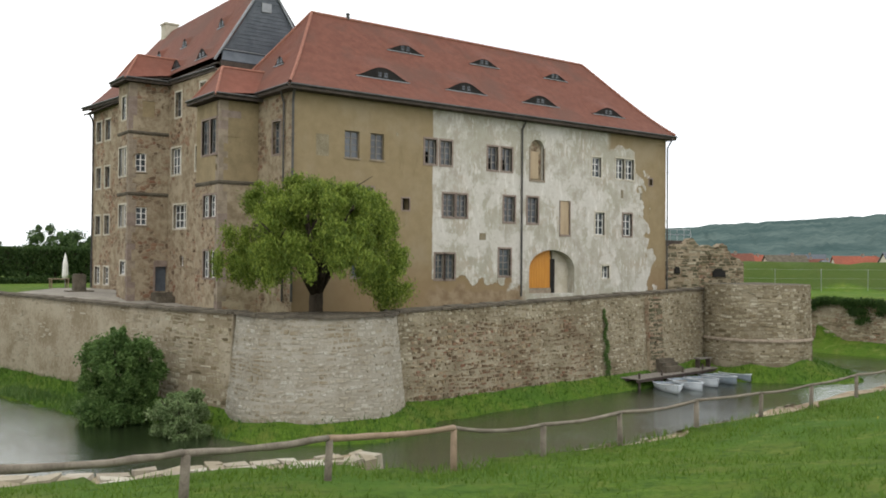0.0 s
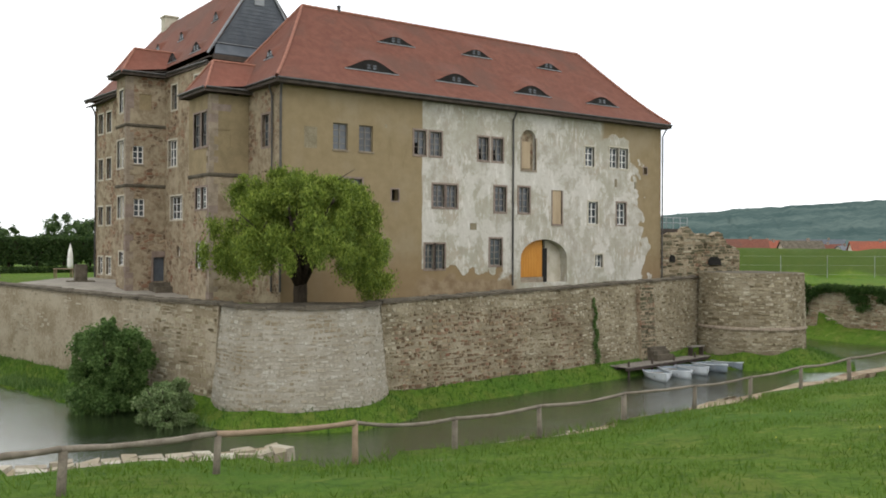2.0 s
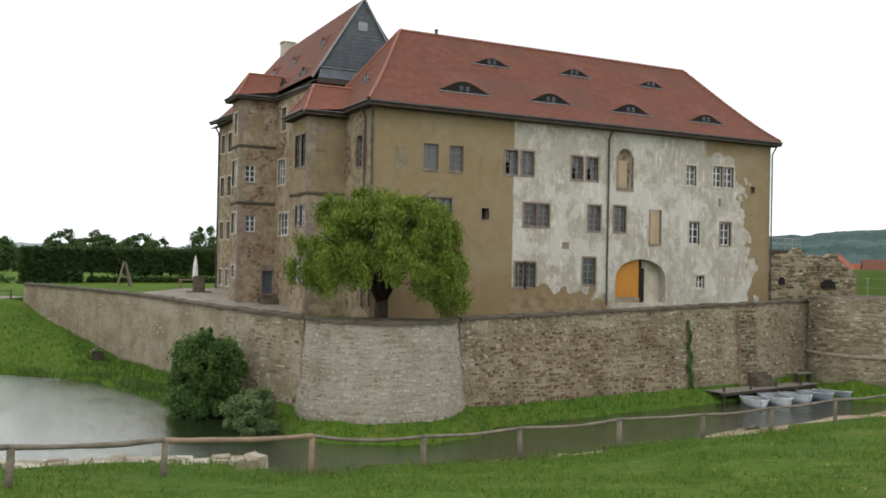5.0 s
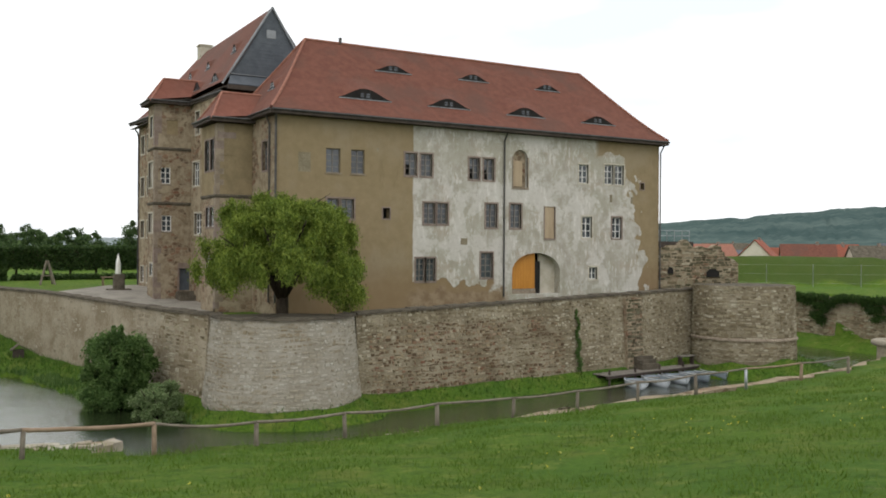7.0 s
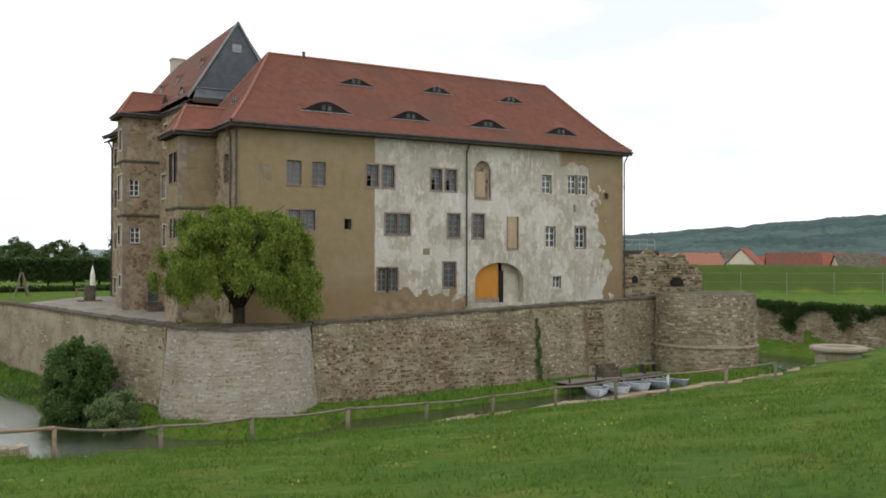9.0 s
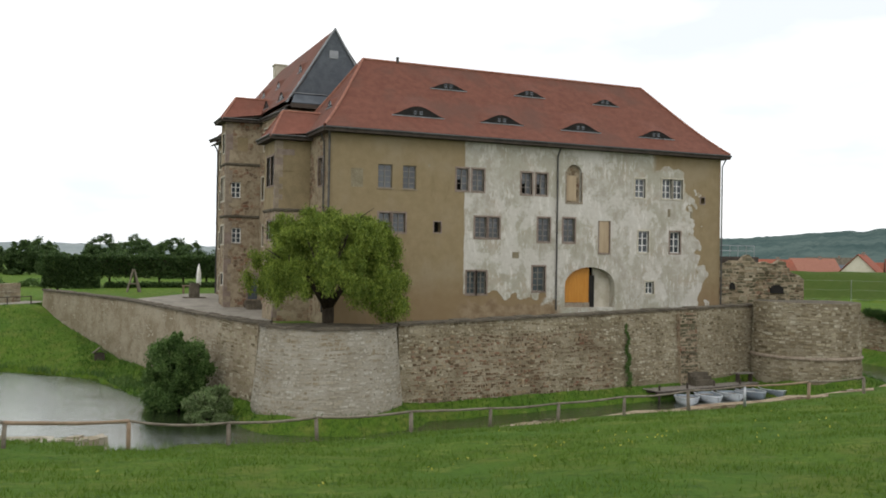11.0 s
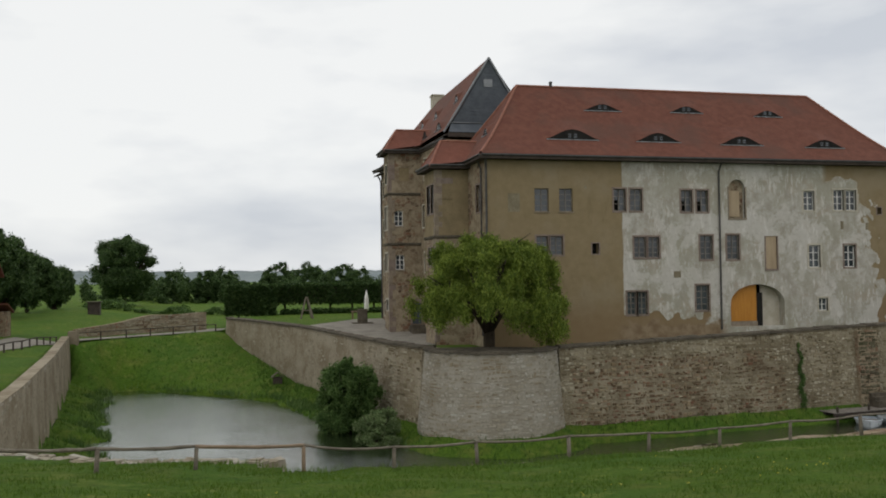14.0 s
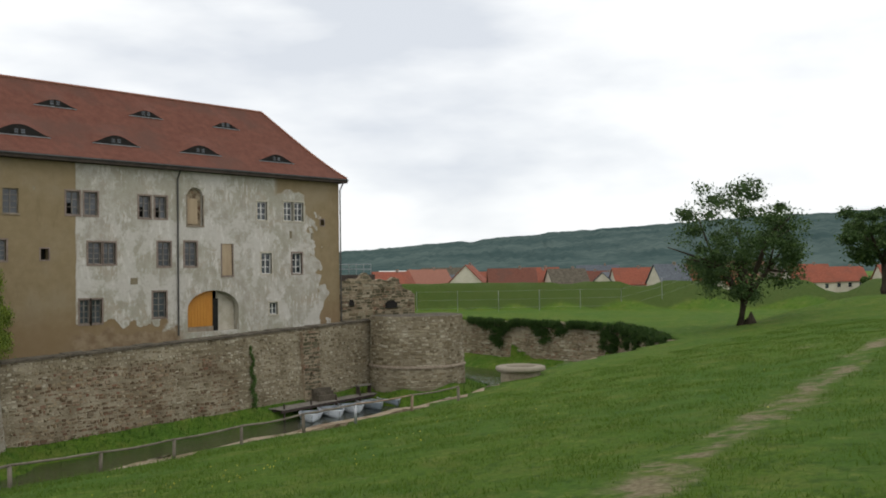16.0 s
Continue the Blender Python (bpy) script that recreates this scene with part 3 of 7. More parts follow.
def leaf_cloud(rs, centres, radii, per, size, droop=0.0, shell=0.55):
    """Many small leaf blades in clumps: arrays of vertices and faces."""
    c = np.repeat(np.asarray(centres, float), per, axis=0)
    r = np.repeat(np.asarray(radii, float), per, axis=0)
    n = len(c)
    v = rs.normal(size=(n, 3))
    v /= np.linalg.norm(v, axis=1)[:, None]
    p = c + v * r * (shell + (1 - shell) * rs.random((n, 1))) * rs.uniform(0.55, 1.15, (n, 1))
    if droop:
        p[:, 2] -= droop * rs.random(n) ** 2
    a = rs.normal(size=(n, 3))
    if droop:
        a[:, 2] -= 1.6
    a /= np.linalg.norm(a, axis=1)[:, None]
    b = np.cross(a, rs.normal(size=(n, 3)))
    b /= np.linalg.norm(b, axis=1)[:, None] + 1e-9
    ln = size * rs.uniform(0.6, 1.4, (n, 1))
    wd = ln * (0.28 if droop else 0.5)
    q = np.stack([p - a * ln, p + b * wd, p + a * ln, p - b * wd], 1).reshape(-1, 3)
    f = np.arange(4 * n).reshape(-1, 4)
    return q, f


def fast_mesh(name, q, f, material):
    me = bpy.data.meshes.new(name)
    me.vertices.add(len(q))
    me.vertices.foreach_set("co", np.asarray(q, np.float32).ravel())
    me.loops.add(f.size)
    me.loops.foreach_set("vertex_index", f.astype(np.int32).ravel())
    me.polygons.add(len(f))
    me.polygons.foreach_set("loop_start", np.arange(0, f.size, f.shape[1], dtype=np.int32))
    me.update(calc_edges=True)
    me.materials.append(material)
    return me


# ---- the ground, the moat and the lie of the land ----
WATER = 0.0
WALL_R = ((1.6, -6.9), (30.4, -3.0))
BAST_C, BAST_R0, BAST_R1 = (-1.95, -5.45), 4.15, 3.7
TOWER_C, TOWER_R = (32.75, -5.55), 3.5
WALL_L = ((-5.6, -4.2), (-6.6, -0.6), (-10.6, 17.5), (-16.6, 36.5))
ISLAND = [(-5.6, -4.2), (-4.9, -8.0), (-2.0, -9.4), (0.9, -8.3), (1.6, -6.9), (30.4, -3.0), (30.0, -7.0), (32.7, -9.0), (36.0, -6.5), (37.5, 2.0), (38.0, 30.0), (30.0, 60.0), (-10.0, 64.0), (-16.6, 36.5), (-10.6, 17.5), (-6.6, -0.6)]
MOAT = [(-24.1, -25.0), (-22.0, -27.6), (-19.0, -29.3), (-15.0, -30.2), (-14.7, -31.3), (-12.0, -30.9), (5.0, -29.3), (12.0, -28.4), (24.0, -24.5), (41.0, -22.5), (47.0, -17.5), (53.0, -11.0), (54.0, 8.0), (55.0, 40.0), (40.0, 75.0), (-10.0, 78.0), (-16.2, 39.0), (-17.2, 36.4), (-29.2, 25.5), (-26.6, 4.0), (-24.9, -13.0)]
SHORE = ((-27.2, 22.5), (-25.0, 24.9), (-22.7, 24.3), (-17.0, 18.2), (-13.2, 14.6), (-10.8, 3.2))
BERM = ((48.0, 50.0), (76.0, 18.0), (92.0, -8.0), (118.0, -40.0), (175.0, -80.0))


def seg_dist(px, py, pts, closed=True):
    best = np.full(px.shape, 1e9)
    ends = list(zip(pts, pts[1:] + pts[:1] if closed else pts[1:]))
    for (ax, ay), (bx, by) in ends[: len(pts) if closed else len(pts) - 1]:
        dx, dy = bx - ax, by - ay
        t = np.clip(((px - ax) * dx + (py - ay) * dy) / (dx * dx + dy * dy), 0, 1)
        best = np.minimum(best, np.hypot(px - ax - t * dx, py - ay - t * dy))
    return best


def in_poly(px, py, pts):
    odd = np.zeros(px.shape, bool)
    for (ax, ay), (bx, by) in zip(pts, pts[1:] + pts[:1]):
        cross = (ay > py) != (by > py)
        odd ^= cross & (px < (bx - ax) * (py - ay) / (by - ay + 1e-12) + ax)
    return odd


def smooth(v, lo, hi):
    t = np.clip((v - lo) / (hi - lo), 0, 1)
    return t * t * (3 - 2 * t)


def wobble(x, y, k):
    return np.sin(x * 0.9 * k + 1.3 * np.sin(y * 0.7 * k)) * 0.5 + np.sin(y * 1.1 * k + 2.1 * np.sin(x * 0.53 * k) + 0.7) * 0.5


def land(x, y):
    """Height of the ground at places in plan."""
    x, y = np.asarray(x, float), np.asarray(y, float)
    ds, dm = seg_dist(x, y, MOAT), seg_dist(x, y, ISLAND)
    inner, isl = in_poly(x, y, MOAT) | (ds < 0.3), in_poly(x, y, ISLAND) & (dm > 0.75)
    # outside the moat
    edge = np.interp(x, (-26, -22, -19, -14.5, -10, 5, 16, 30, 45, 60), (4.55, 4.5, 4.46, 4.38, 4.12, 4.05, 4.2, 4.3, 4.6, 4.7))
    edge = np.where(x < 0, edge + (4.0 - edge) * smooth(y, 14, 24) * smooth(x, -34, -27), edge)
    south = smooth(-y, 18, 27) * (1 - smooth(x, 55, 100))
    out = edge + south * (0.132 * np.clip(ds - 0.8, 0, 26)) + (1 - south) * np.where(x < 0, 0.03 * np.clip(ds, 0, 20), 0.0)
    out += 0.05 * wobble(x, y, 0.8) * np.clip(ds, 0, 1)
    db = seg_dist(x, y, list(BERM), False)
    far = smooth(np.hypot(x, y), 125, 210) * smooth(x + 0.2 * y, -20, 60) * smooth(db, 6, 30)
    out = out * (1 - far) + 1.7 * far
    out += (1 - smooth(-y, 10, 60) * 0.2) * 3.3 * (1 - smooth(db, 1.2, 5.0)) * smooth(x, 45, 58)
    far = smooth(np.hypot(x, y), 200, 500)
    out = out * (1 - far) + 2.5 * far
    # banks inside the moat
    wide = np.interp(y, (-12, -4, 4, 14, 22), (2.3, 2.3, 2.2, 3.4, 4.6)) + np.where(x > 30, 1.2, 0.0) * smooth(x, 30, 36)
    dmi = np.where(in_poly(x, y, ISLAND), 0.0, dm)
    bank = 0.95 - 1.25 * dmi / wide
    bank = np.where(x > 20, 0.45 * smooth(x, 22, 33) + bank, bank)
    west = seg_dist(x, y, [(-24.1, -25.0), (-24.9, -13.0), (-26.6, 4.0), (-29.2, 25.5)], False)
    bank = np.maximum(bank, 0.95 - 0.36 * west + 0.2 * np.sin(0.9 * y + np.sin(2.1 * y)))
    shore, cross = seg_dist(x, y, list(SHORE), False), seg_dist(x, y, [(-29.2, 25.5), (-17.2, 36.4)], False)
    rise = 4.05 * shore / (shore + cross + 1e-6) + 0.35 * np.exp(-((x + 19) / 2.5) ** 2 - ((y - 26) / 2.2) ** 2) + 0.12 * np.sin(1.3 * x) * np.clip(cross, 0, 1) + 0.16
    bank = np.maximum(bank, np.where(in_poly(x, y, list(SHORE) + [(-8.0, 3.0), (-10.0, 17.5), (-16.0, 38.0), (-17.4, 38.0), (-30.5, 26.5)]), rise, -1.0))
    east = seg_dist(x, y, [(47.0, -17.5), (53.0, -11.0), (54.0, 8.0), (55.0, 40.0)], False)
    bank = np.maximum(bank, 1.1 - 0.42 * east)
    bank = np.clip(bank + 0.06 * wobble(x, y, 1.7), -0.9, 4.4)
    z = np.where(inner, bank, out)
    return np.where(isl, 4.66 + 0.64 * smooth(y, 12, 21), z)


def spread(lo, hi, step, far):
    a = list(np.arange(lo, hi, step))
    d, v = step, hi
    while v < far:
        d *= 1.22
        a.append(v)
        v += d
    d, v = step, lo - step
    low = []
    while v > -far:
        d *= 1.22
        low.append(v)
        v -= d
    return np.array(low[::-1] + a + [far])


gx, gy = spread(-42, 60, 0.6, 4500), spread(-68, 50, 0.6, 4500)
X, Y = np.meshgrid(gx, gy)
Zg = land(X, Y)
ix = np.arange(len(gx) * len(gy)).reshape(len(gy), len(gx))
quads = np.stack([ix[:-1, :-1], ix[:-1, 1:], ix[1:, 1:], ix[1:, :-1]], -1).reshape(-1, 4)
ground_mesh = fast_mesh("ground", np.stack([X, Y, Zg], -1).reshape(-1, 3), quads, M["grass"])
ground_mesh.polygons.foreach_set("use_smooth", [True] * len(ground_mesh.polygons))
ground = tagged(new("ground", ground_mesh), "green meadow and rampart slope with worn earth patches", "ground", kind="structure")


def land_at(x, y):
    return float(land(np.array([x]), np.array([y]))[0])


bm = bmesh.new()
slab(bm, [(-30, -34, WATER), (56, -34, WATER), (56, 78, WATER), (-30, 78, WATER)], (0, 0, -0.05))
water_ob = part("water", bm, M["water"], None)
tagged(water_ob, "dark green rippled moat water mirroring the sky", "water", kind="structure")


# ---- curtain walls and bastions ----
def lerp_path(pts):
    lens = [math.dist(a, b) for a, b in zip(pts, pts[1:])]
    total = sum(lens)

    def at(s):
        s = min(max(s, 0.0), total)
        for (a, b), ln in zip(zip(pts, pts[1:]), lens):
            if s <= ln + 1e-9:
                k = s / ln
                return (a[0] + k * (b[0] - a[0]), a[1] + k * (b[1] - a[1])), ((b[0] - a[0]) / ln, (b[1] - a[1]) / ln)
            s -= ln
        a, b = pts[-2], pts[-1]
        return b, ((b[0] - a[0]) / lens[-1], (b[1] - a[1]) / lens[-1])

    return at, total


def wall_surface(pts, z_top, batter, flip):
    at, total = lerp_path(pts)

    def surface(s, z, out):
        (x, y), (dx, dy) = at(s)
        o = out + batter * max(z_top(s) - z, 0)
        return (x + flip * dy * o, y - flip * dx * o, z)

    return surface, total


def wall_core(bm, surface, total, z_lo, z_hi, thick, n=40):
    """The solid body behind the stones."""
    ss = np.linspace(0, total, n)
    rows = []
    for s in ss:
        lo, hi = z_lo(s), z_hi(s)
        rows.append([bm.verts.new(surface(s, lo, 0)), bm.verts.new(surface(s, (lo + hi) / 2, 0)), bm.verts.new(surface(s, hi, 0)), bm.verts.new(surface(s, hi, -thick)), bm.verts.new(surface(s, lo, -thick - 0.4))])
    for a, b in zip(rows, rows[1:]):
        for k in range(5):
            bm.faces.new((a[k], b[k], b[(k + 1) % 5], a[(k + 1) % 5]))
    bm.faces.new(rows[0])
    bm.faces.new(rows[-1][::-1])


def coping(bm, surface, total, z_hi, out, back, h, seed, run=(0.6, 1.3)):
    """Uneven cover slabs along a wall's top."""
    rnd = random.Random(seed)
    s = 0.0
    while s < total:
        w = min(rnd.uniform(*run), total - s)
        dz, o, hh = rnd.uniform(-0.012, 0.012), out + rnd.uniform(-0.04, 0.03), h + rnd.uniform(-0.03, 0.03)
        a, b = s + 0.008, s + w - 0.008
        za, zb = z_hi(a) + dz, z_hi(b) + dz
        low = [surface(a, za, o), surface(b, zb, o), surface(b, zb, -back), surface(a, za, -back)]
        ups = [(p[0], p[1], p[2] + hh * k) for p, k in zip(low, (0.75, 0.75, 1.1, 1.1))]
        v = [bm.verts.new(p) for p in low + ups]
        for f in ((3, 2, 1, 0), (4, 5, 6, 7), (0, 1, 5, 4), (1, 2, 6, 5), (2, 3, 7, 6), (3, 0, 4, 7)):
            bm.faces.new([v[k] for k in f])
        s += w


STONE_PARTS = []


def curtain(name, label, pts, z_lo, z_hi, batter, flip, tones, seed, row=(0.15, 0.27), run=(0.22, 0.6), cover=True, thick=1.3, proud=(-0.008, 0.055), bare=None):
    """A wall of coursed stones; bare(s, z) says where plaster has left the stones open."""
    th = thing(name, label, "wall", (pts[0][0], pts[0][1], z_lo(0)), kind="structure")
    surface, total = wall_surface(pts, z_hi, batter, flip)
    bm = bmesh.new()
    wall_core(bm, surface, total, lambda s: z_lo(s) - 0.6, z_hi, thick)
    part("core", bm, M["washed" if bare else "mortar" if cover else "rubble"], th, "stained old plaster" if bare else "lime mortar between the stones")
    pick = random.Random(seed + 1)
    if cover:
        bm = bmesh.new()
        coping(bm, surface, total, z_hi, 0.13, 0.5, 0.16, seed)
        part("coping", bm, M["coping"], th, "dark mossy cover slabs")
    groups = {}
    for p, s, z in stone_rows(surface, total, lambda s: z_lo(s) - 0.3, z_hi, seed, row, run, proud):
        if bare and not bare(s, z) and pick.random() < 0.8:
            continue
        groups.setdefault(tones(p[4][0], p[4][2], s), []).append(p)
    for tone, pieces in groups.items():
        stone_stuff("stones", pieces, M[tone], th)
    return th, surface, total


def right_tone(x, z, s):
    k = noise.noise((x * 0.35, 3.1, z * 0.6))
    if 2.2 < x < 17.0 and 0.6 < z < 4.4 and k + 0.75 - abs(x - 7.5) * 0.085 + 0.3 * math.sin(s * 37.0 + z * 51.0) > 0.12:
        return "stone_red"
    return "stone_wall"


top_r = lambda s: 5.1 + 0.7 * s / 29.0  # noqa: E731
base_r = lambda s: 0.85 + 0.5 * s / 29.0  # noqa: E731
curtain("wall_south", "brown rubble curtain wall above the moat bank", [WALL_R[0], WALL_R[1]], base_r, top_r, 0.07, 1, right_tone, 11, (0.12, 0.24), (0.15, 0.36))
curtain("wall_west", "greyish plastered rubble curtain wall along the pond", list(WALL_L)[::-1], lambda s: 0.6 + 2.6 * smooth(np.array(16 - s), 0, 16).item(), lambda s: 5.35 - 0.25 * smooth(np.array(s), 10, 40).item(), 0.05, 1, lambda x, z, s: "stone_left" if s < 37 else "stone_wall", 13, (0.16, 0.28), (0.25, 0.6), True, 1.3, (-0.02, 0.03), lambda s, z: s > 33 + 2.2 * math.sin(z * 1.7) or noise.noise((s * 0.3, 1.0, z * 0.5)) > 0.32)


def round_tower(name, label, c, r0, r1, a0, a1, z0, z1, tone, seed, row, run, singles=0, band=None):
    th = thing(name, label, "bastion", (c[0], c[1], z0), kind="structure")
    span = radians(a1 - a0)

    def radius(z):
        return r0 + (r1 - r0) * (z - z0) / (z1 - z0)

    def surface(s, z, out):
        a = radians(a0) + s / r0
        r = radius(z) + out
        return (c[0] + r * math.cos(a), c[1] + r * math.sin(a), z)

    total = span * r0
    bm = bmesh.new()
    wall_core(bm, surface, total, lambda s: z0 - 0.6, lambda s: z1, 1.2, 36)
    part("core", bm, M["mortar_pale" if singles else "mortar"], th, "lime mortar between the stones")
    bm = bmesh.new()
    n = 30
    rim = [bm.verts.new(surface(total * k / n, z1, 0.0)) for k in range(n + 1)]
    mid = bm.verts.new((c[0], c[1], z1 + 0.1))
    for k in range(n):
        bm.faces.new((rim[k], rim[k + 1], mid))
    part("top", bm, M["coping"], th, "dark earth and moss on top")
    if band:
        bm = bmesh.new()
        for k in range(26):
            a, b = total * (k + 0.02) / 26, total * (k + 0.98) / 26
            q = [surface(s, z, o) for z, o in ((band - 0.07, 0.02), (band - 0.07, 0.12), (band + 0.03, 0.11), (band + 0.12, 0.02)) for s in (a, b)]
            v = [bm.verts.new(p) for p in q]
            for i in range(3):
                bm.faces.new((v[2 * i], v[2 * i + 1], v[2 * i + 3], v[2 * i + 2]))
            bm.faces.new(v[0::2])
            bm.faces.new(v[1::2])
        part("string_course", bm, M["sandstone"], th, "worn projecting stone band")
    else:
        bm = bmesh.new()
        coping(bm, surface, total, lambda s: z1, 0.14, 0.5, 0.15, seed, (0.5, 1.0))
        part("coping", bm, M["coping"], th, "dark mossy cover slabs")
    rows = list(stone_rows(surface, total, lambda s: z0 - 0.2, lambda s: z1, seed, row, run, (-0.004, 0.03) if singles else (-0.008, 0.05)))
    rows.sort(key=lambda r: abs(r[1] - total * 0.55) + abs(r[2] - (z0 + z1) / 2) * 0.6)
    STONE_PARTS.append((th, [r[0] for r in rows[:singles]], tone))
    stone_stuff("stones", [r[0] for r in rows[singles:]], M[tone], th)
    return th


round_tower("bastion_west", "pale grey round corner bastion with sloping face", BAST_C, BAST_R0, BAST_R1, 150, 350, 0.8, 5.1, "stone_bastion", 21, (0.13, 0.24), (0.18, 0.46), 300)
round_tower("bastion_east", "round brown rubble tower with pale stone band", TOWER_C, TOWER_R + 0.15, TOWER_R, 130, 380, 1.3, 6.25, "stone_wall", 23, (0.15, 0.25), (0.24, 0.55), 0, 2.55)

# outer retaining walls of the moat
grey = lambda x, z, s: "stone_wall"  # noqa: E731
curtain("wall_outer_west", "weathered rubble retaining wall beside the pond", [(-29.2, 25.5), (-26.6, 4.0), (-24.9, -13.0), (-24.1, -24.6)], lambda s: 0.5, lambda s: 4.66 + 0.001 * s, 0.05, -1, lambda x, z, s: "stone_white" if z > 4.4 else "stone_left", 31, (0.16, 0.28), (0.3, 0.7), False, 0.6, (-0.03, 0.02), lambda s, z: z > 4.35 or s > 40 + 2 * math.sin(z * 2))
curtain("wall_outer_east", "crumbling rubble retaining wall overgrown with ivy", [(41.0, -22.5), (47.0, -17.5), (53.0, -11.0), (54.0, 8.0), (55.0, 40.0)], lambda s: 0.0, lambda s: 4.5 - 0.15 * math.sin(s * 0.7), 0.04, -1, grey, 33, (0.18, 0.3), (0.3, 0.7), False, 0.6)
curtain("wall_outer_south", "rubble retaining wall under the fence", [(-24.1, -25.0), (-22.0, -27.6), (-19.0, -29.3), (-15.0, -30.2)], lambda s: -0.4, lambda s: 4.34 + 0.04 * math.sin(s * 1.3), 0.03, -1, lambda x, z, s: "stone_white" if z > 4.3 else "stone_wall", 35, (0.12, 0.22), (0.22, 0.55), False, 0.7)
curtain("wall_outer_moat", "low rubble edging wall along the near moat bank", [(-14.7, -31.3), (-12.0, -30.9), (5.0, -29.3), (12.0, -28.4), (24.0, -24.5), (41.0, -22.5)], lambda s: -0.4, lambda s: 3.95 + 0.004 * s + 0.05 * math.sin(s * 1.7) + 0.04 * math.sin(s * 4.1), 0.03, -1, lambda x, z, s: "stone_left" if z > 3.75 else "stone_wall", 37, (0.16, 0.26), (0.3, 0.7), False, 0.45)


# ---- the castle ----
castle = thing("castle", "three-storey castle with red tile roofs and patchy plaster walls", "castle", (0, 0, 5.3))
XL, XR, EAVE = -0.45, 29.8, 16.55
FRONT = Plane((XL, 0.0), (XR, 0.0))
LEFT = Plane((-2.35, 29.3), (XL, 0.0))
RIGHT = Plane((XR, 0.0), (XR, 9.4))
BACK = Plane((XR, 9.4), (XL, 9.4))


def fu(x):
    return x - XL


def lu(y):
    return math.hypot(-2.35 - (XL - 0.0648 * y), 29.3 - y)


FRONT_WINDOWS = [
    # x0, x1, z0, z1, frame, surround, bars across, bars up, state
    (2.7, 3.65, 13.28, 14.76, "greywood", None, 1, 3, "glazed"),
    (4.37, 5.28, 13.28, 14.76, "greywood", None, 1, 3, "glazed"),
    (8.12, 8.95, 13.34, 14.78, "greywood", "redstone", 1, 2, "broken"),
    (9.26, 10.1, 13.34, 14.78, "greywood", "redstone", 1, 3, "glazed"),
    (12.92, 13.72, 13.3, 14.74, "greywood", "redstone", 1, 2, "broken"),
    (14.06, 14.88, 13.3, 14.74, "greywood", "redstone", 1, 2, "broken"),
    (22.12, 22.98, 13.44, 14.78, "whitewood", "palestone", 1, 2, "glazed"),
    (24.48, 25.3, 13.46, 14.88, "whitewood", "palestone", 1, 2, "glazed"),
    (25.46, 26.3, 13.46, 14.88, "whitewood", "palestone", 1, 2, "glazed"),
    (2.78, 3.55, 10.5, 11.7, "greywood", "redstone", 1, 2, "broken"),
    (3.72, 4.56, 10.5, 11.7, "greywood", "redstone", 1, 3, "glazed"),
    (9.5, 10.33, 10.28, 11.64, "greywood", "redstone", 1, 3, "glazed"),
    (10.5, 11.28, 10.28, 11.64, "greywood", "redstone", 1, 3, "glazed"),
    (14.25, 15.15, 10.12, 11.72, "greywood", "redstone", 1, 3, "glazed"),
    (16.23, 17.13, 10.12, 11.76, "greywood", "redstone", 1, 3, "glazed"),
    (22.45, 23.35, 9.52, 11.05, "whitewood", "palestone", 1, 2, "glazed"),
    (25.22, 26.12, 9.52, 11.05, "whitewood", "redstone", 1, 2, "glazed"),
    (3.2, 4.05, 6.7, 8.1, "greywood", "redstone", 1, 3, "glazed"),
    (8.94, 9.6, 6.56, 8.05, "greywood", "redstone", 1, 3, "glazed"),
    (9.7, 10.36, 6.56, 8.05, "greywood", "redstone", 1, 3, "glazed"),
    (13.88, 14.82, 6.74, 8.42, "greywood", "redstone", 1, 3, "glazed"),
    (23.12, 23.84, 6.55, 7.42, "whitewood", "palestone", 1, 1, "glazed"),
]
FRONT_SLOTS = [(6.56, 7.04, 10.55, 11.22), (27.95, 28.3, 13.2, 13.66)]
FRONT_BLIND = [(16.45, 17.65, 12.9, 15.5, "niche"), (19.15, 20.0, 9.45, 11.68, "blind")]
GATE = (16.42, 20.5, 5.6, 8.42)


def square_ring(bm, pl, u0, z0, u1, z1, t, w0, w1):
    """A closed square frame of one piece round an opening."""
    loops = []
    for k, w in ((0, w0), (0, w1), (t, w1), (t, w0)):
        loops.append([bm.verts.new(pl.at(u, z, w)) for u, z in ((u0 + k, z0 + k), (u1 - k, z0 + k), (u1 - k, z1 - k), (u0 + k, z1 - k))])
    for a, b in zip(loops, loops[1:] + loops[:1]):
        for i in range(4):
            bm.faces.new((a[i], a[(i + 1) % 4], b[(i + 1) % 4], b[i]))


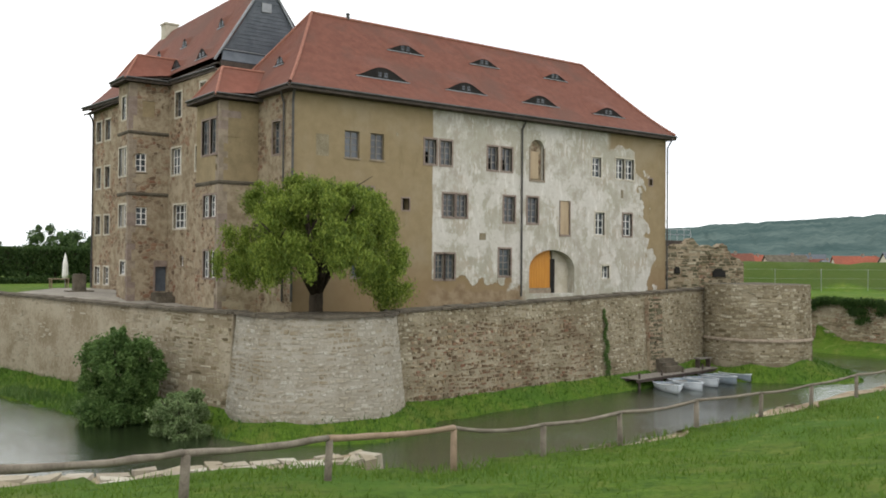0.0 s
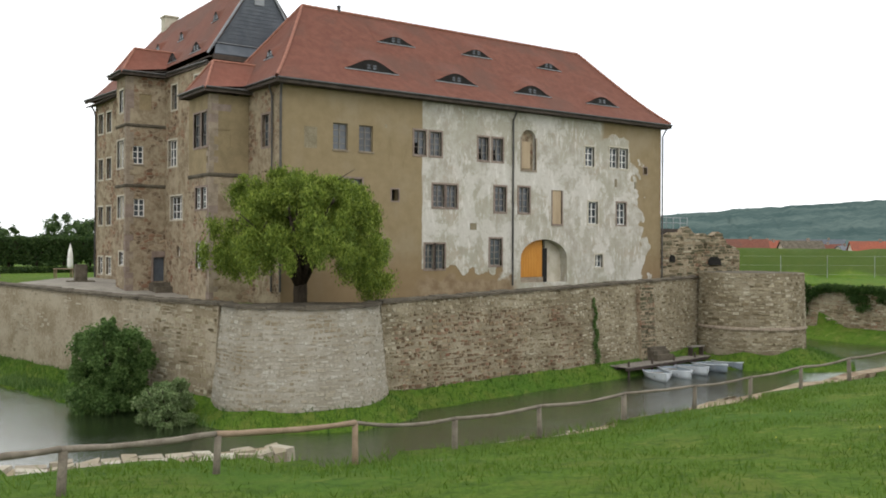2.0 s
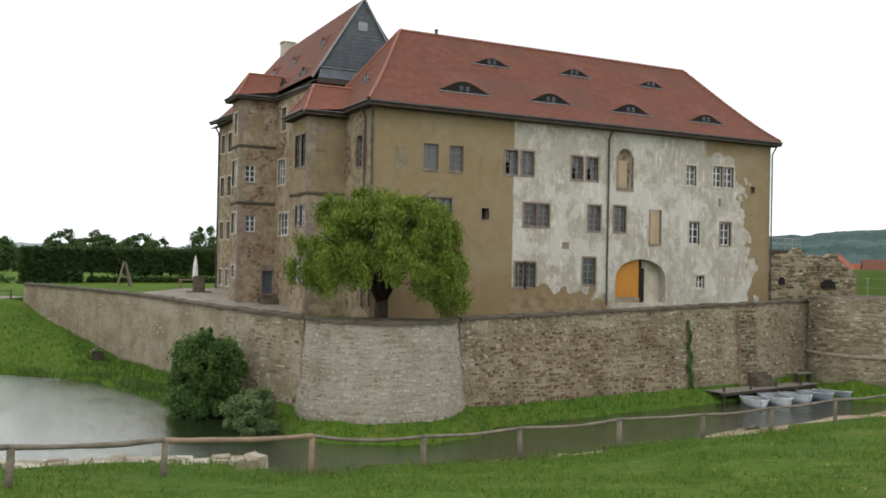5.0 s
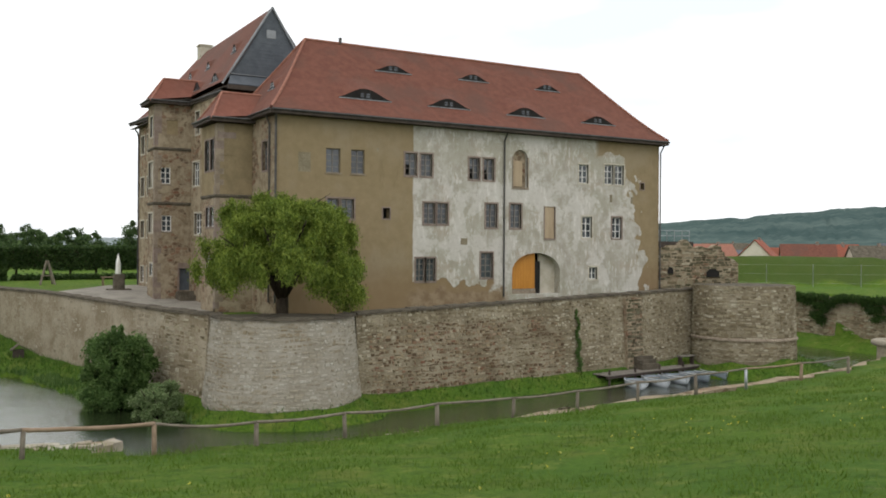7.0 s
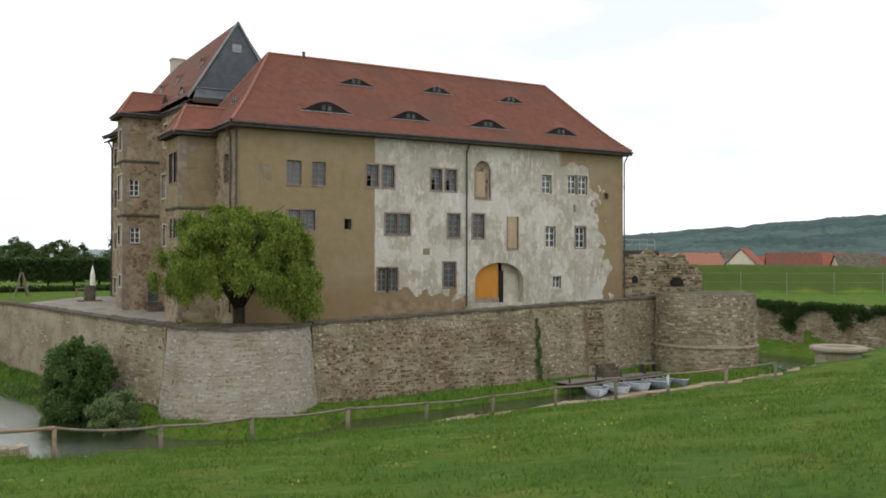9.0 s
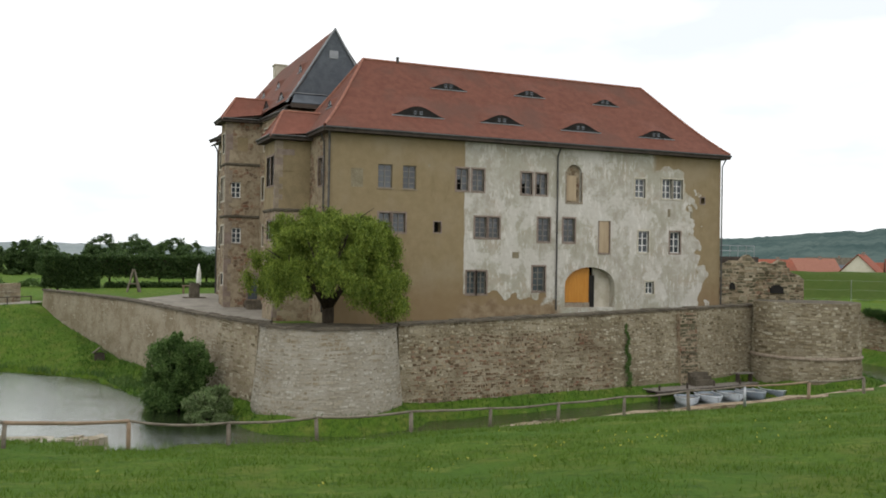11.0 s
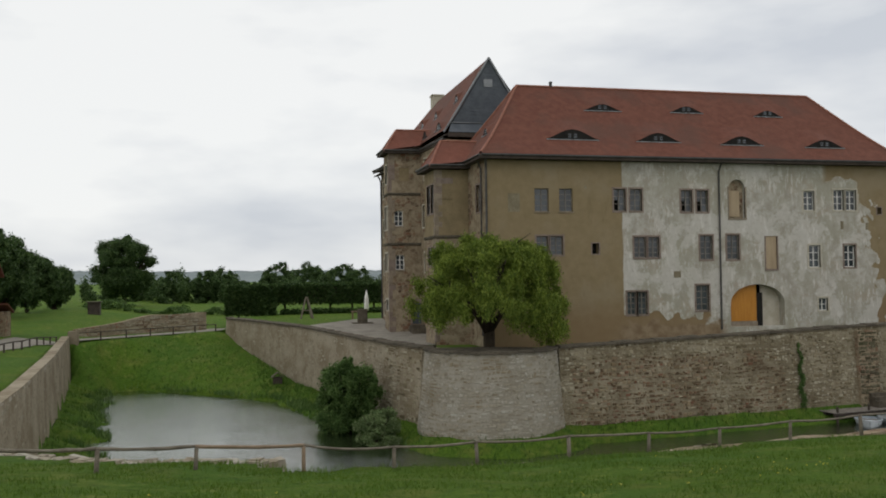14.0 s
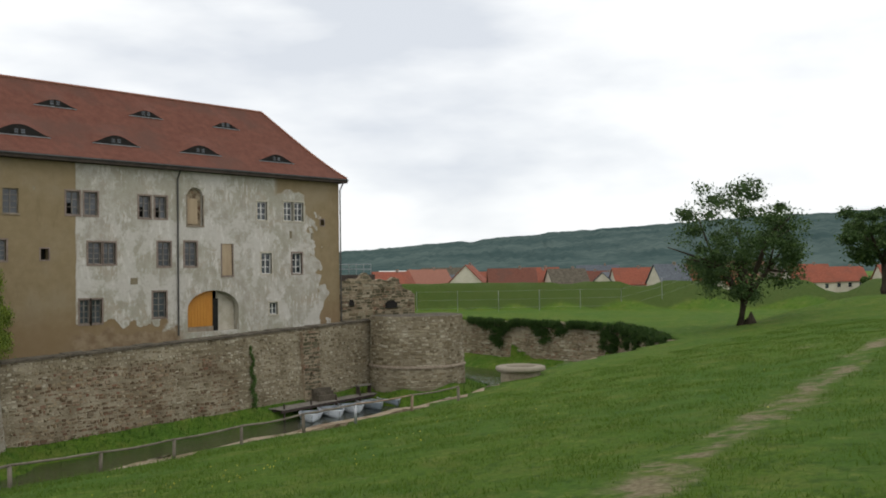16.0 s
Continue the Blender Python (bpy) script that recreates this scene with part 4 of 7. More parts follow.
def window(pl, u0, z0, u1, z1, frame, surround, across, ups, state, inset=0.16):
    """A window in an opening: its frame and bars, panes, and a stone surround."""
    bm = bmesh.new()
    t = 0.06
    w0, w1 = -inset - 0.05, -inset
    square_ring(bm, pl, u0, z0, u1, z1, t, w0, w1)
    win = part("window", bm, M[frame], castle, {"whitewood": "white painted wooden window with glazing bars", "greywood": "weathered grey wooden window"}[frame])
    for k in range(across):
        u = u0 + (u1 - u0) * (k + 1) / (across + 1)
        bm = bmesh.new()
        pbox(bm, pl, u - 0.035, z0 + t, u + 0.035, z1 - t, w0, w1 + 0.012)
        part("mullion", bm, M[frame], win)
    for k in range(ups):
        z = z0 + (z1 - z0) * (k + 1) / (ups + 1)
        bm = bmesh.new()
        pbox(bm, pl, u0 + t, z - 0.022, u1 - t, z + 0.022, w0 + 0.004, w1 + 0.006)
        part("glazing_bar", bm, M[frame], win)
    cols = [u0 + t] + [u0 + (u1 - u0) * (k + 1) / (across + 1) for k in range(across)] + [u1 - t]
    for k, (a, b) in enumerate(zip(cols, cols[1:])):
        low = z0 + t
        if state == "broken" and k == 0:
            low = z0 + (z1 - z0) * 0.5
        bm = bmesh.new()
        pbox(bm, pl, a, low, b, z1 - t, w0 + 0.015, w0 + 0.025)
        part("pane", bm, M["glass"], win)
    # near-black panel: the room's shade is put into its colour
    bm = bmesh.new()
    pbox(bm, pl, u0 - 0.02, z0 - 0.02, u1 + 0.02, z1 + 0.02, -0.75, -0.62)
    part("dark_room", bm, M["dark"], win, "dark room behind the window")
    if surround:
        bm = bmesh.new()
        s = 0.11
        square_ring(bm, pl, u0 - s, z0 - s, u1 + s, z1 + s, s, -0.12, 0.032)
        part("surround", bm, M[surround], win, "carved stone window surround")
    else:
        bm = bmesh.new()
        pbox(bm, pl, u0 - 0.06, z0 - 0.08, u1 + 0.06, z0, -0.12, 0.06)
        part("sill", bm, M["sandstone"], win)
    return win


holes = [(fu(a), c, fu(b), d) for a, b, c, d, *_ in FRONT_WINDOWS]
holes += [(fu(a), c, fu(b), d) for a, b, c, d in FRONT_SLOTS] + [(fu(a), c, fu(b), d) for a, b, c, d, _ in FRONT_BLIND]
holes.append((fu(GATE[0]), GATE[2], fu(GATE[1]), GATE[3]))
bm = bmesh.new()
wall_with_holes(bm, FRONT, 0.0, FRONT.length, 4.6, EAVE, holes)
part("front_wall", bm, M["plaster"], castle, "ochre plaster giving way to whitish weathered plaster")
for a, b, c, d, fr, su, ac, up, st in FRONT_WINDOWS:
    window(FRONT, fu(a), c, fu(b), d, fr, su, ac, up, st)
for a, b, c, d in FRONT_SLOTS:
    # the slot's depth is a near-black panel, shade given as colour
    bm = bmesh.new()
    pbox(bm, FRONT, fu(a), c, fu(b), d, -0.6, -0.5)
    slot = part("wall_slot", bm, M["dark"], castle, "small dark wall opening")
    bm = bmesh.new()
    square_ring(bm, FRONT, fu(a) - 0.08, c - 0.08, fu(b) + 0.08, d + 0.08, 0.08, -0.1, 0.025)
    part("surround", bm, M["redstone"], slot)


def arch_fill(bm, pl, u0, u1, z_spring, z_top, w0, w1, n=16, hole=True):
    """The masonry over a flat arch, up to the head of a square opening."""
    uc, hw, rise = (u0 + u1) / 2, (u1 - u0) / 2, z_top - z_spring
    pts = [(uc - hw * math.cos(math.pi * k / n), z_spring + rise * math.sin(math.pi * k / n)) for k in range(n + 1)]
    for (a, za), (b, zb) in zip(pts, pts[1:]):
        v = [bm.verts.new(pl.at(u, z, w)) for w in (w0, w1) for u, z in ((a, za), (b, zb), (b, z_top + 0.001), (a, z_top + 0.001))]
        for f in ((3, 2, 1, 0), (4, 5, 6, 7), (0, 1, 5, 4)):
            try:
                bm.faces.new([v[k] for k in f])
            except ValueError:
                pass
    bmesh.ops.remove_doubles(bm, verts=bm.verts, dist=0.0005)


bm = bmesh.new()
arch_fill(bm, FRONT, fu(GATE[0]), fu(GATE[1]), 7.15, GATE[3], -0.6, 0.0)
part("gate_arch", bm, M["plaster"], castle, "flat arched gateway head")
bm = bmesh.new()
arch_fill(bm, FRONT, fu(FRONT_BLIND[0][0]), fu(FRONT_BLIND[0][1]), 14.95, 15.5, -0.3, 0.0)
part("niche_arch", bm, M["plaster"], castle)
for a, b, c, d, what in FRONT_BLIND:
    bm = bmesh.new()
    pbox(bm, FRONT, fu(a), c, fu(b), d, -0.6, -0.3 if what == "niche" else -0.06)
    blind = part("blind_window", bm, M["rubble" if what == "niche" else "boards"], castle, "walled-up window opening")
    if what == "niche":
        bm = bmesh.new()
        pbox(bm, FRONT, fu(a) + 0.12, c + 0.1, fu(b) - 0.3, d - 0.75, -0.3, -0.2)
        part("board", bm, M["boards"], blind, "pale boarding in the niche")
    bm = bmesh.new()
    pbox(bm, FRONT, fu(a) - 0.1, c - 0.12, fu(b) + 0.1, c, -0.1, 0.05)
    pbox(bm, FRONT, fu(b), c, fu(b) + 0.09, d - (0.5 if what == "niche" else 0), -0.1, 0.025)
    pbox(bm, FRONT, fu(a) - 0.09, c, fu(a), d - (0.5 if what == "niche" else 0), -0.1, 0.025)
    part("surround", bm, M["sandstone" if what == "niche" else "redstone"], blind)
# a square of fresh plaster
bm = bmesh.new()
pbox(bm, FRONT, fu(0.92), 13.25, fu(1.7), 14.42, -0.02, 0.006)
part("plaster_patch", bm, M["mortar"], castle, "square patch of pale grey plaster")

for x, z, w, h in ((12.3, 8.95, 0.5, 0.42), (25.0, 12.15, 0.22, 0.55), (27.0, 12.1, 0.2, 0.5), (6.1, 14.75, 0.14, 0.2)):
    bm = bmesh.new()
    pbox(bm, FRONT, fu(x), z, fu(x + w), z + h, -0.02, 0.02)
    part("plaster_scar", bm, M["mortar"], castle, "patched hole in the plaster")
# gate: one orange leaf, a near-black panel as the shaded opening, a white reveal
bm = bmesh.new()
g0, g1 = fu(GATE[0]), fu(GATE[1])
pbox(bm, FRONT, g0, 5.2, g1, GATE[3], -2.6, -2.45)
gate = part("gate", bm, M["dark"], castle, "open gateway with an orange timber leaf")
uc, hw = (g0 + g1) / 2, (g1 - g0) / 2
for k in range(9):
    a, b = g0 + 0.02 + k * 0.235, g0 + 0.02 + (k + 1) * 0.235 - 0.008
    zt = 7.15 + 1.27 * math.sqrt(max(0.0, 1 - (((a + b) / 2 - uc) / hw) ** 2)) - 0.02
    bm = bmesh.new()
    pbox(bm, FRONT, a, 5.95, b, zt, -0.4, -0.33)
    part("plank", bm, M["gate"], gate)
bm = bmesh.new()
pbox(bm, FRONT, g0, 5.55, g0 + 2.15, 5.94, -0.5, -0.25)
part("threshold", bm, M["sandstone"], gate, "worn stone threshold")
# shade of the open wicket, painted as a near-black panel
bm = bmesh.new()
pbox(bm, FRONT, g0 + 2.12, 5.6, g0 + 2.62, 7.85, -0.46, -0.38)
part("wicket", bm, M["dark"], gate, "dark open wicket door")
bm = bmesh.new()
pbox(bm, FRONT, g0 + 2.63, 5.5, g1 + 0.1, GATE[3] + 0.1, -0.75, -0.62)
part("reveal", bm, M["palestone"], gate, "pale plastered wall inside the gateway")

# left side: plain wall with the windows of the tall wing
LEFT_WINDOWS = [
    (1.3, 2.1, 13.35, 15.1, "greywood", "redstone", 1, 3), (13.6, 14.5, 16.8, 18.4, "greywood", "palestone", 1, 2), (10.15, 10.95, 17.8, 18.55, "whitewood", "palestone", 1, 1),
    (13.6, 15.0, 13.1, 14.8, "whitewood", "palestone", 2, 2), (10.8, 11.5, 13.15, 14.65, "whitewood", "palestone", 1, 2), (12.75, 14.6, 9.6, 11.1, "whitewood", "palestone", 2, 2), (13.1, 13.6, 7.2, 7.8, "whitewood", None, 0, 0),
]
for y0, y1 in ((25.7, 26.7), (27.5, 28.5)):
    for c, d in ((16.5, 18.0), (12.95, 14.5), (9.45, 10.85), (5.7, 7.0)):
        LEFT_WINDOWS.append((y0, y1, c, d, "whitewood" if c < 7 else "greywood", "palestone", 1, 2))
bm = bmesh.new()
wall_with_holes(bm, LEFT, lu(9.0), LEFT.length, 4.6, EAVE, [(lu(b), c, lu(a), d) for a, b, c, d, *_ in LEFT_WINDOWS if b < 9])
part("end_wall", bm, M["rubble"], castle, "rubble end wall with traces of plaster")
bm = bmesh.new()
wall_with_holes(bm, LEFT, 0.0, lu(9.0) - 0.002, 4.6, 19.2, [(lu(b), c, lu(a), d) for a, b, c, d, *_ in LEFT_WINDOWS if b > 9])
part("wing_wall", bm, M["rubble"], castle, "tall brown rubble wall with traces of plaster")
for a, b, c, d, fr, su, ac, up in LEFT_WINDOWS:
    window(LEFT, lu(b), c, lu(a), d, fr, su, ac, up, "glazed")
for pl, z1, nm in ((RIGHT, EAVE, "gable_end_wall"), (BACK, EAVE, "back_wall"), (Plane((7.5, 9.0), (7.5, 29.3)), 19.2, "wing_back_wall"), (Plane((7.5, 29.3), (-2.35, 29.3)), 19.2, "wing_end_wall"), (Plane((-1.0, 9.05), (7.5, 9.05)), 19.2, "wing_front_wall")):
    bm = bmesh.new()
    wall_with_holes(bm, pl, 0.02, pl.length - 0.02, 4.6, z1, [])
    part(nm, bm, M["rubble"], castle)


def bay(name, x0, x1, y0, y1, z1, front_holes, side_holes, bands, material):
    """A square stone bay standing out of the left wall."""
    fr, sd = Plane((x0, y0), (x1, y0)), Plane((x0, y1), (x0, y0))
    bm = bmesh.new()
    zm = bands[-1]
    fh, sh = [(a - x0, c, b - x0, d) for a, b, c, d in front_holes], [(y1 - b, c, y1 - a, d) for a, b, c, d in side_holes]
    wall_with_holes(bm, fr, 0, fr.length, zm, z1, [h for h in fh if h[1] > zm], 0.4)
    wall_with_holes(bm, sd, 0, sd.length - 0.001, zm, z1, [h for h in sh if h[1] > zm], 0.4)
    ob = part(name, bm, M[material], castle, "square stone bay with moulded string courses")
    bm = bmesh.new()
    wall_with_holes(bm, fr, 0, fr.length, 4.6, zm, [h for h in fh if h[1] < zm], 0.4)
    wall_with_holes(bm, sd, 0, sd.length - 0.001, 4.6, zm, [h for h in sh if h[1] < zm], 0.4)
    part("lower_wall", bm, M["rubble"], ob, "bare brown rubble at the foot of the bay")
    for z in bands:
        bm = bmesh.new()
        loops = []
        for o, zz in ((0.0, z - 0.14), (0.045, z - 0.12), (0.05, z - 0.06), (0.09, z - 0.05), (0.09, z + 0.05), (0.0, z + 0.09)):
            loops.append([bm.verts.new(p) for p in ((x1, y0 - o, zz), (x0 - o, y0 - o, zz), (x0 - o, y1, zz))])
        for la, lb in zip(loops, loops[1:]):
            for i in range(2):
                bm.faces.new((la[i], la[i + 1], lb[i + 1], lb[i]))
        part("string_course", bm, M["coping"], ob, "dark weathered stone moulding")
    # dressed corner stones
    rnd = random.Random(len(name) + int(x0 * 10))
    z = 4.9
    while z < z1 - 0.4:
        h = rnd.uniform(0.28, 0.5)
        la, lb = rnd.choice(((0.5, 0.25), (0.25, 0.45)))
        bm = bmesh.new()
        plan = ((x0 - 0.013, y0 - 0.013), (x0 + la, y0 - 0.013), (x0 + la, y0 + 0.1), (x0 + 0.1, y0 + 0.1), (x0 + 0.1, y0 + lb), (x0 - 0.013, y0 + lb))
        slab(bm, [(a, b, z) for a, b in plan], (0, 0, h - 0.015))
        part("quoin", bm, M["sandstone" if rnd.random() < 0.7 else "redstone"], ob)
        z += h
    return fr, sd


B1_SIDE = [(3.95, 4.85, 13.45, 15.35), (5.05, 6.05, 13.45, 15.35), (3.98, 4.8, 9.95, 11.15), (4.95, 5.75, 9.95, 11.15), (3.95, 4.7, 6.6, 8.05), (4.85, 5.65, 6.6, 8.05)]
b1f, b1s = bay("bay", -3.0, -0.7, 3.68, 6.85, 16.3, [(-2.63, -1.78, 13.35, 14.35)], B1_SIDE, (11.85,), "ochre")
for a, b, c, d in B1_SIDE:
    window(b1s, 6.85 - b, c, 6.85 - a, d, "whitewood" if c < 13 else "greywood", "redstone", 1, 2, "glazed", 0.1)
bm = bmesh.new()
pbox(bm, b1f, 0.37, 13.35, 1.22, 14.35, -0.4, -0.03)
part("blind_window", bm, M["ochre"], castle, "walled-up window in the bay")
bm = bmesh.new()
pbox(bm, b1f, 0.1, 15.38, 1.25, 15.76, -0.05, 0.02)
part("lintel", bm, M["redstone"], castle, "long reddish stone block")
B2_SIDE = [(16.1, 16.9, 16.65, 18.1), (15.95, 16.7, 13.0, 14.8), (16.8, 17.4, 13.0, 14.8), (15.85, 16.55, 9.7, 11.1), (16.65, 17.3, 9.7, 11.1), (15.9, 16.9, 6.6, 7.45)]
B2_FRONT = [(-3.2, -2.4, 16.8, 17.85), (-3.62, -2.92, 13.22, 14.42), (-3.54, -2.84, 9.78, 10.94), (-2.24, -1.48, 5.5, 7.46)]
b2f, b2s = bay("bay", -4.05, -1.46, 15.5, 17.65, 18.95, B2_FRONT, B2_SIDE, (15.78, 11.82), "rubble")
for a, b, c, d in B2_SIDE:
    window(b2s, 17.65 - b, c, 17.65 - a, d, "whitewood", "palestone", 1, 2, "glazed", 0.1)
for a, b, c, d in B2_FRONT[1:3]:
    window(b2f, a + 4.05, c, b + 4.05, d, "whitewood", None, 1, 2, "glazed", 0.08)
bm = bmesh.new()
pbox(bm, b2f, 0.85, 16.8, 1.65, 17.85, -0.4, -0.05)
part("blind_window", bm, M["ochre"], castle, "walled-up window in the bay")
bm = bmesh.new()
pbox(bm, b2f, 1.81, 5.5, 2.57, 7.1, -0.3, -0.2)
door = part("door", bm, M["slate"], castle, "grey wooden door with stone lintel")
bm = bmesh.new()
pbox(bm, b2f, 1.7, 7.12, 2.59, 7.5, -0.3, 0.05)
pbox(bm, b2f, 1.68, 5.3, 1.81, 7.12, -0.2, 0.04)
part("door_surround", bm, M["redstone"], door)
bm = bmesh.new()
box(bm, -2.5, 14.6, 4.55, -1.0, 15.49, 5.45)
box(bm, -2.5, 14.2, 4.55, -1.0, 14.59, 5.2)
part("steps", bm, M["coping"], castle, "dark stone steps before the door")


# roofs
def curved_roof_face(bm, lower, upper, n=6, lift=0.28):
    """A roof face between an eaves line and a ridge line, kicked out at the foot."""
    prev = None
    for k in range(n + 1):
        t = k / n
        row = []
        for a, b in zip(lower, upper):
            p = Vector(a).lerp(Vector(b), t)
            p.z += lift * (1 - t) ** 4 * 1.0 - lift * (1 - t) ** 1.5 * t * 1.6
            row.append(bm.verts.new(p))
        if prev:
            for i in range(len(row) - 1):
                f = [prev[i], prev[i + 1], row[i + 1], row[i]]
                if (f[2].co - f[3].co).length < 1e-5:
                    f = f[:3]
                bm.faces.new(f)
        prev = row


EL, ER, EF, EB = -0.98, 30.2, -0.55, 9.95
R0, R1, RZ = (3.1, 4.65), (25.82, 4.65), 22.3
bm = bmesh.new()
cuts = np.linspace(0, 1, 9)
line = lambda a, b: [Vector(a).lerp(Vector(b), t) for t in cuts]  # noqa: E731
ze = EAVE + 0.06
rA, rB = (*R0, RZ), (*R1, RZ)
curved_roof_face(bm, line((EL, EF, ze), (ER, EF, ze)), line(rA, rB))
curved_roof_face(bm, line((ER, EF, ze), (ER, EB, ze)), line(rB, rB))
curved_roof_face(bm, line((ER, EB, ze), (EL, EB, ze)), line(rB, rA))
curved_roof_face(bm, line((EL, EB, ze), (EL, EF, ze)), line(rA, rA))
main_roof = part("roof", bm, M["roof"], castle, "steep hipped roof of red clay tiles", True)
bm = bmesh.new()
for a, b in (((EL, EF, ze), rA), (rA, rB), ((ER, EF, ze), rB), ((EL, EB, ze), rA)):
    n = int(math.dist(a, b) / 0.4)
    for k in range(n):
        p, q = Vector(a).lerp(Vector(b), k / n), Vector(a).lerp(Vector(b), (k + 1.08) / n)
        dz = lambda t: 0.28 * (1 - t) ** 4 - 0.28 * (1 - t) ** 1.5 * t * 1.6 if a != rA else 0.0  # noqa: E731
        p.z += dz(k / n) + 0.03
        q.z += dz(min(1, (k + 1) / n)) + 0.03
        tube(bm, [p, q], [0.1, 0.085], 6, False)
part("ridge_tiles", bm, M["ridge"], main_roof, "paler clay ridge and hip tiles")
bm = bmesh.new()
tube(bm, [(5.6, 4.65, RZ), (5.6, 4.65, RZ + 0.35)], [0.12, 0.1], 8)
tube(bm, [(5.6, 4.65, RZ + 0.33), (5.6, 4.65, RZ + 0.42)], [0.17, 0.05], 8)
part("vent_pipe", bm, M["pipe"], main_roof, "small dark vent pipe")


def eaves(pts, z, name="eave"):
    """The dark boxed eaves and the gutter under a roof's edge."""
    bm = bmesh.new()
    for a, b in zip(pts, pts[1:]):
        beam(bm, (*a, z - 0.1), (*b, z - 0.1), 0.16, 0.2)
    ob = part(name, bm, M["soffit"], castle, "dark timber eaves")
    bm = bmesh.new()
    for a, b in zip(pts, pts[1:]):
        d = (Vector((*b, 0)) - Vector((*a, 0))).normalized()
        o = Vector((d.y, -d.x, 0)) * 0.12
        tube(bm, [Vector((*a, z + 0.02)) + o, Vector((*b, z + 0.02)) + o], [0.07, 0.07], 6)
    part("gutter", bm, M["pipe"], ob, "dark zinc gutter")


for run in (((EL, EB), (EL + 0.02, EF)), ((EL + 0.02, EF), (ER, EF)), ((ER, EF), (ER, EB))):
    eaves(list(run), ze + 0.16)
bm = bmesh.new()
slab(bm, [(EL, EF, ze), (ER, EF, ze), (ER, 0.1, ze), (EL, 0.1, ze)], (0, 0, -0.06))
slab(bm, [(EL, 0.1, ze), (XL, 0.1, ze), (XL, 9.4, ze), (EL, 9.4, ze)], (0, 0, -0.06))
part("soffit", bm, M["soffit"], castle, "dark underside of the eaves")

# eyebrow dormers
SLOPE = (RZ - ze) / (4.65 - EF)


def roof_z(y):
    t = (y - EF) / (4.65 - EF)
    return ze + (RZ - ze) * t + 0.28 * (1 - t) ** 4 - 0.28 * (1 - t) ** 1.5 * t * 1.6


def eyebrow(place, w, h, length=1.7):
    """A low curved dormer. place(u, v) gives a point on the roof, u across and v up it, and lifts by the third value."""
    n = 14
    prof = lambda s: h * (0.5 + 0.5 * math.cos(math.pi * s)) ** 0.85  # noqa: E731
    bm = bmesh.new()
    rows = []
    for j in range(7):
        v = j / 6
        row = []
        for i in range(n + 1):
            s = -1 + 2 * i / n
            row.append(bm.verts.new(place(s * w / 2, v * length, prof(s) * (1 - v) ** 1.2 + 0.015)))
        rows.append(row)
    for a, b in zip(rows, rows[1:]):
        for i in range(n):
            bm.faces.new((a[i], a[i + 1], b[i + 1], b[i]))
    dorm = part("dormer", bm, M["roof"], castle, "low eyebrow dormer with a louvred opening", True)
    # shaded mouth of the dormer, painted as a near-black sheet
    bm = bmesh.new()
    for i in range(n):
        s0, s1 = -1 + 2 * i / n, -1 + 2 * (i + 1) / n
        q = [place(s0 * w / 2, 0.04, 0.0), place(s1 * w / 2, 0.04, 0.0), place(s1 * w / 2, 0.04, prof(s1) * 0.99), place(s0 * w / 2, 0.04, prof(s0) * 0.99)]
        poly(bm, q)
    part("opening", bm, M["dark"], dorm, "dark timber louvre")
    for k in (-0.2, 0.2):
        for z0, z1 in ((0.06, 0.2), (0.22, 0.34)):
            bm = bmesh.new()
            poly(bm, [place(k - 0.12, 0.02, z0 + 0.06), place(k + 0.12, 0.02, z0 + 0.06), place(k + 0.12, 0.02, z1 + 0.04), place(k - 0.12, 0.02, z1 + 0.04)])
            part("pane", bm, M["glass"], dorm)
    bm = bmesh.new()
    a, b = place(-w * 0.46, -0.06, 0.03), place(w * 0.46, -0.06, 0.03)
    beam(bm, a, b, 0.1, 0.05)
    part("apron", bm, M["lead"], dorm, "pale sheet-metal apron")


def on_main(x, y0):
    def place(u, v, up):
        y = y0 + v * 0.66
        return (x + u, y, roof_z(y) + up)

    return place


for x, y, w, h in ((5.65, 0.75, 3.3, 0.62), (11.75, 0.72, 2.95, 0.56), (17.9, 0.62, 3.0, 0.56), (24.3, 0.55, 2.9, 0.52), (8.75, 3.0, 2.5, 0.42), (15.1, 3.05, 2.3, 0.42), (21.45, 2.95, 2.1, 0.4)):
    eyebrow(on_main(x, y), w * 1.2, h * 1.08, 2.2)


def on_hip(y, x0):
    def place(u, v, up):
        x = x0 + v * 0.6
        t = (x - EL) / (R0[0] - EL)
        return (x, y - u, ze + (RZ - ze) * t + 0.28 * (1 - t) ** 4 - 0.28 * (1 - t) ** 1.5 * t * 1.6 + up)

    return place


eyebrow(on_hip(3.6, 0.5), 1.3, 0.5, 1.2)

# tall wing roof with its slate gable
WX, WR0, WR1, WZ = 2.43, 9.2, 27.2, 25.3
wl0, wl1 = (-0.98, 9.0, 19.55), (-2.95, 29.9, 18.75)
bm = bmesh.new()
curved_roof_face(bm, line(wl1, wl0), line((WX, WR1, WZ), (WX, WR0 - 0.1, WZ)), 6, 0.35)
curved_roof_face(bm, line((6.6, 9.0, 19.55), (8.1, 29.9, 18.9)), line((WX, WR0 - 0.1, WZ), (WX, WR1, WZ)), 6, 0.35)
curved_roof_face(bm, line((8.1, 29.9, 18.9), wl1), line((WX, WR1, WZ), (WX, WR1, WZ)), 6, 0.35)
wing_roof = part("wing_roof", bm, M["roof"], castle, "steep red tile roof of the tall wing", True)
bm = bmesh.new()
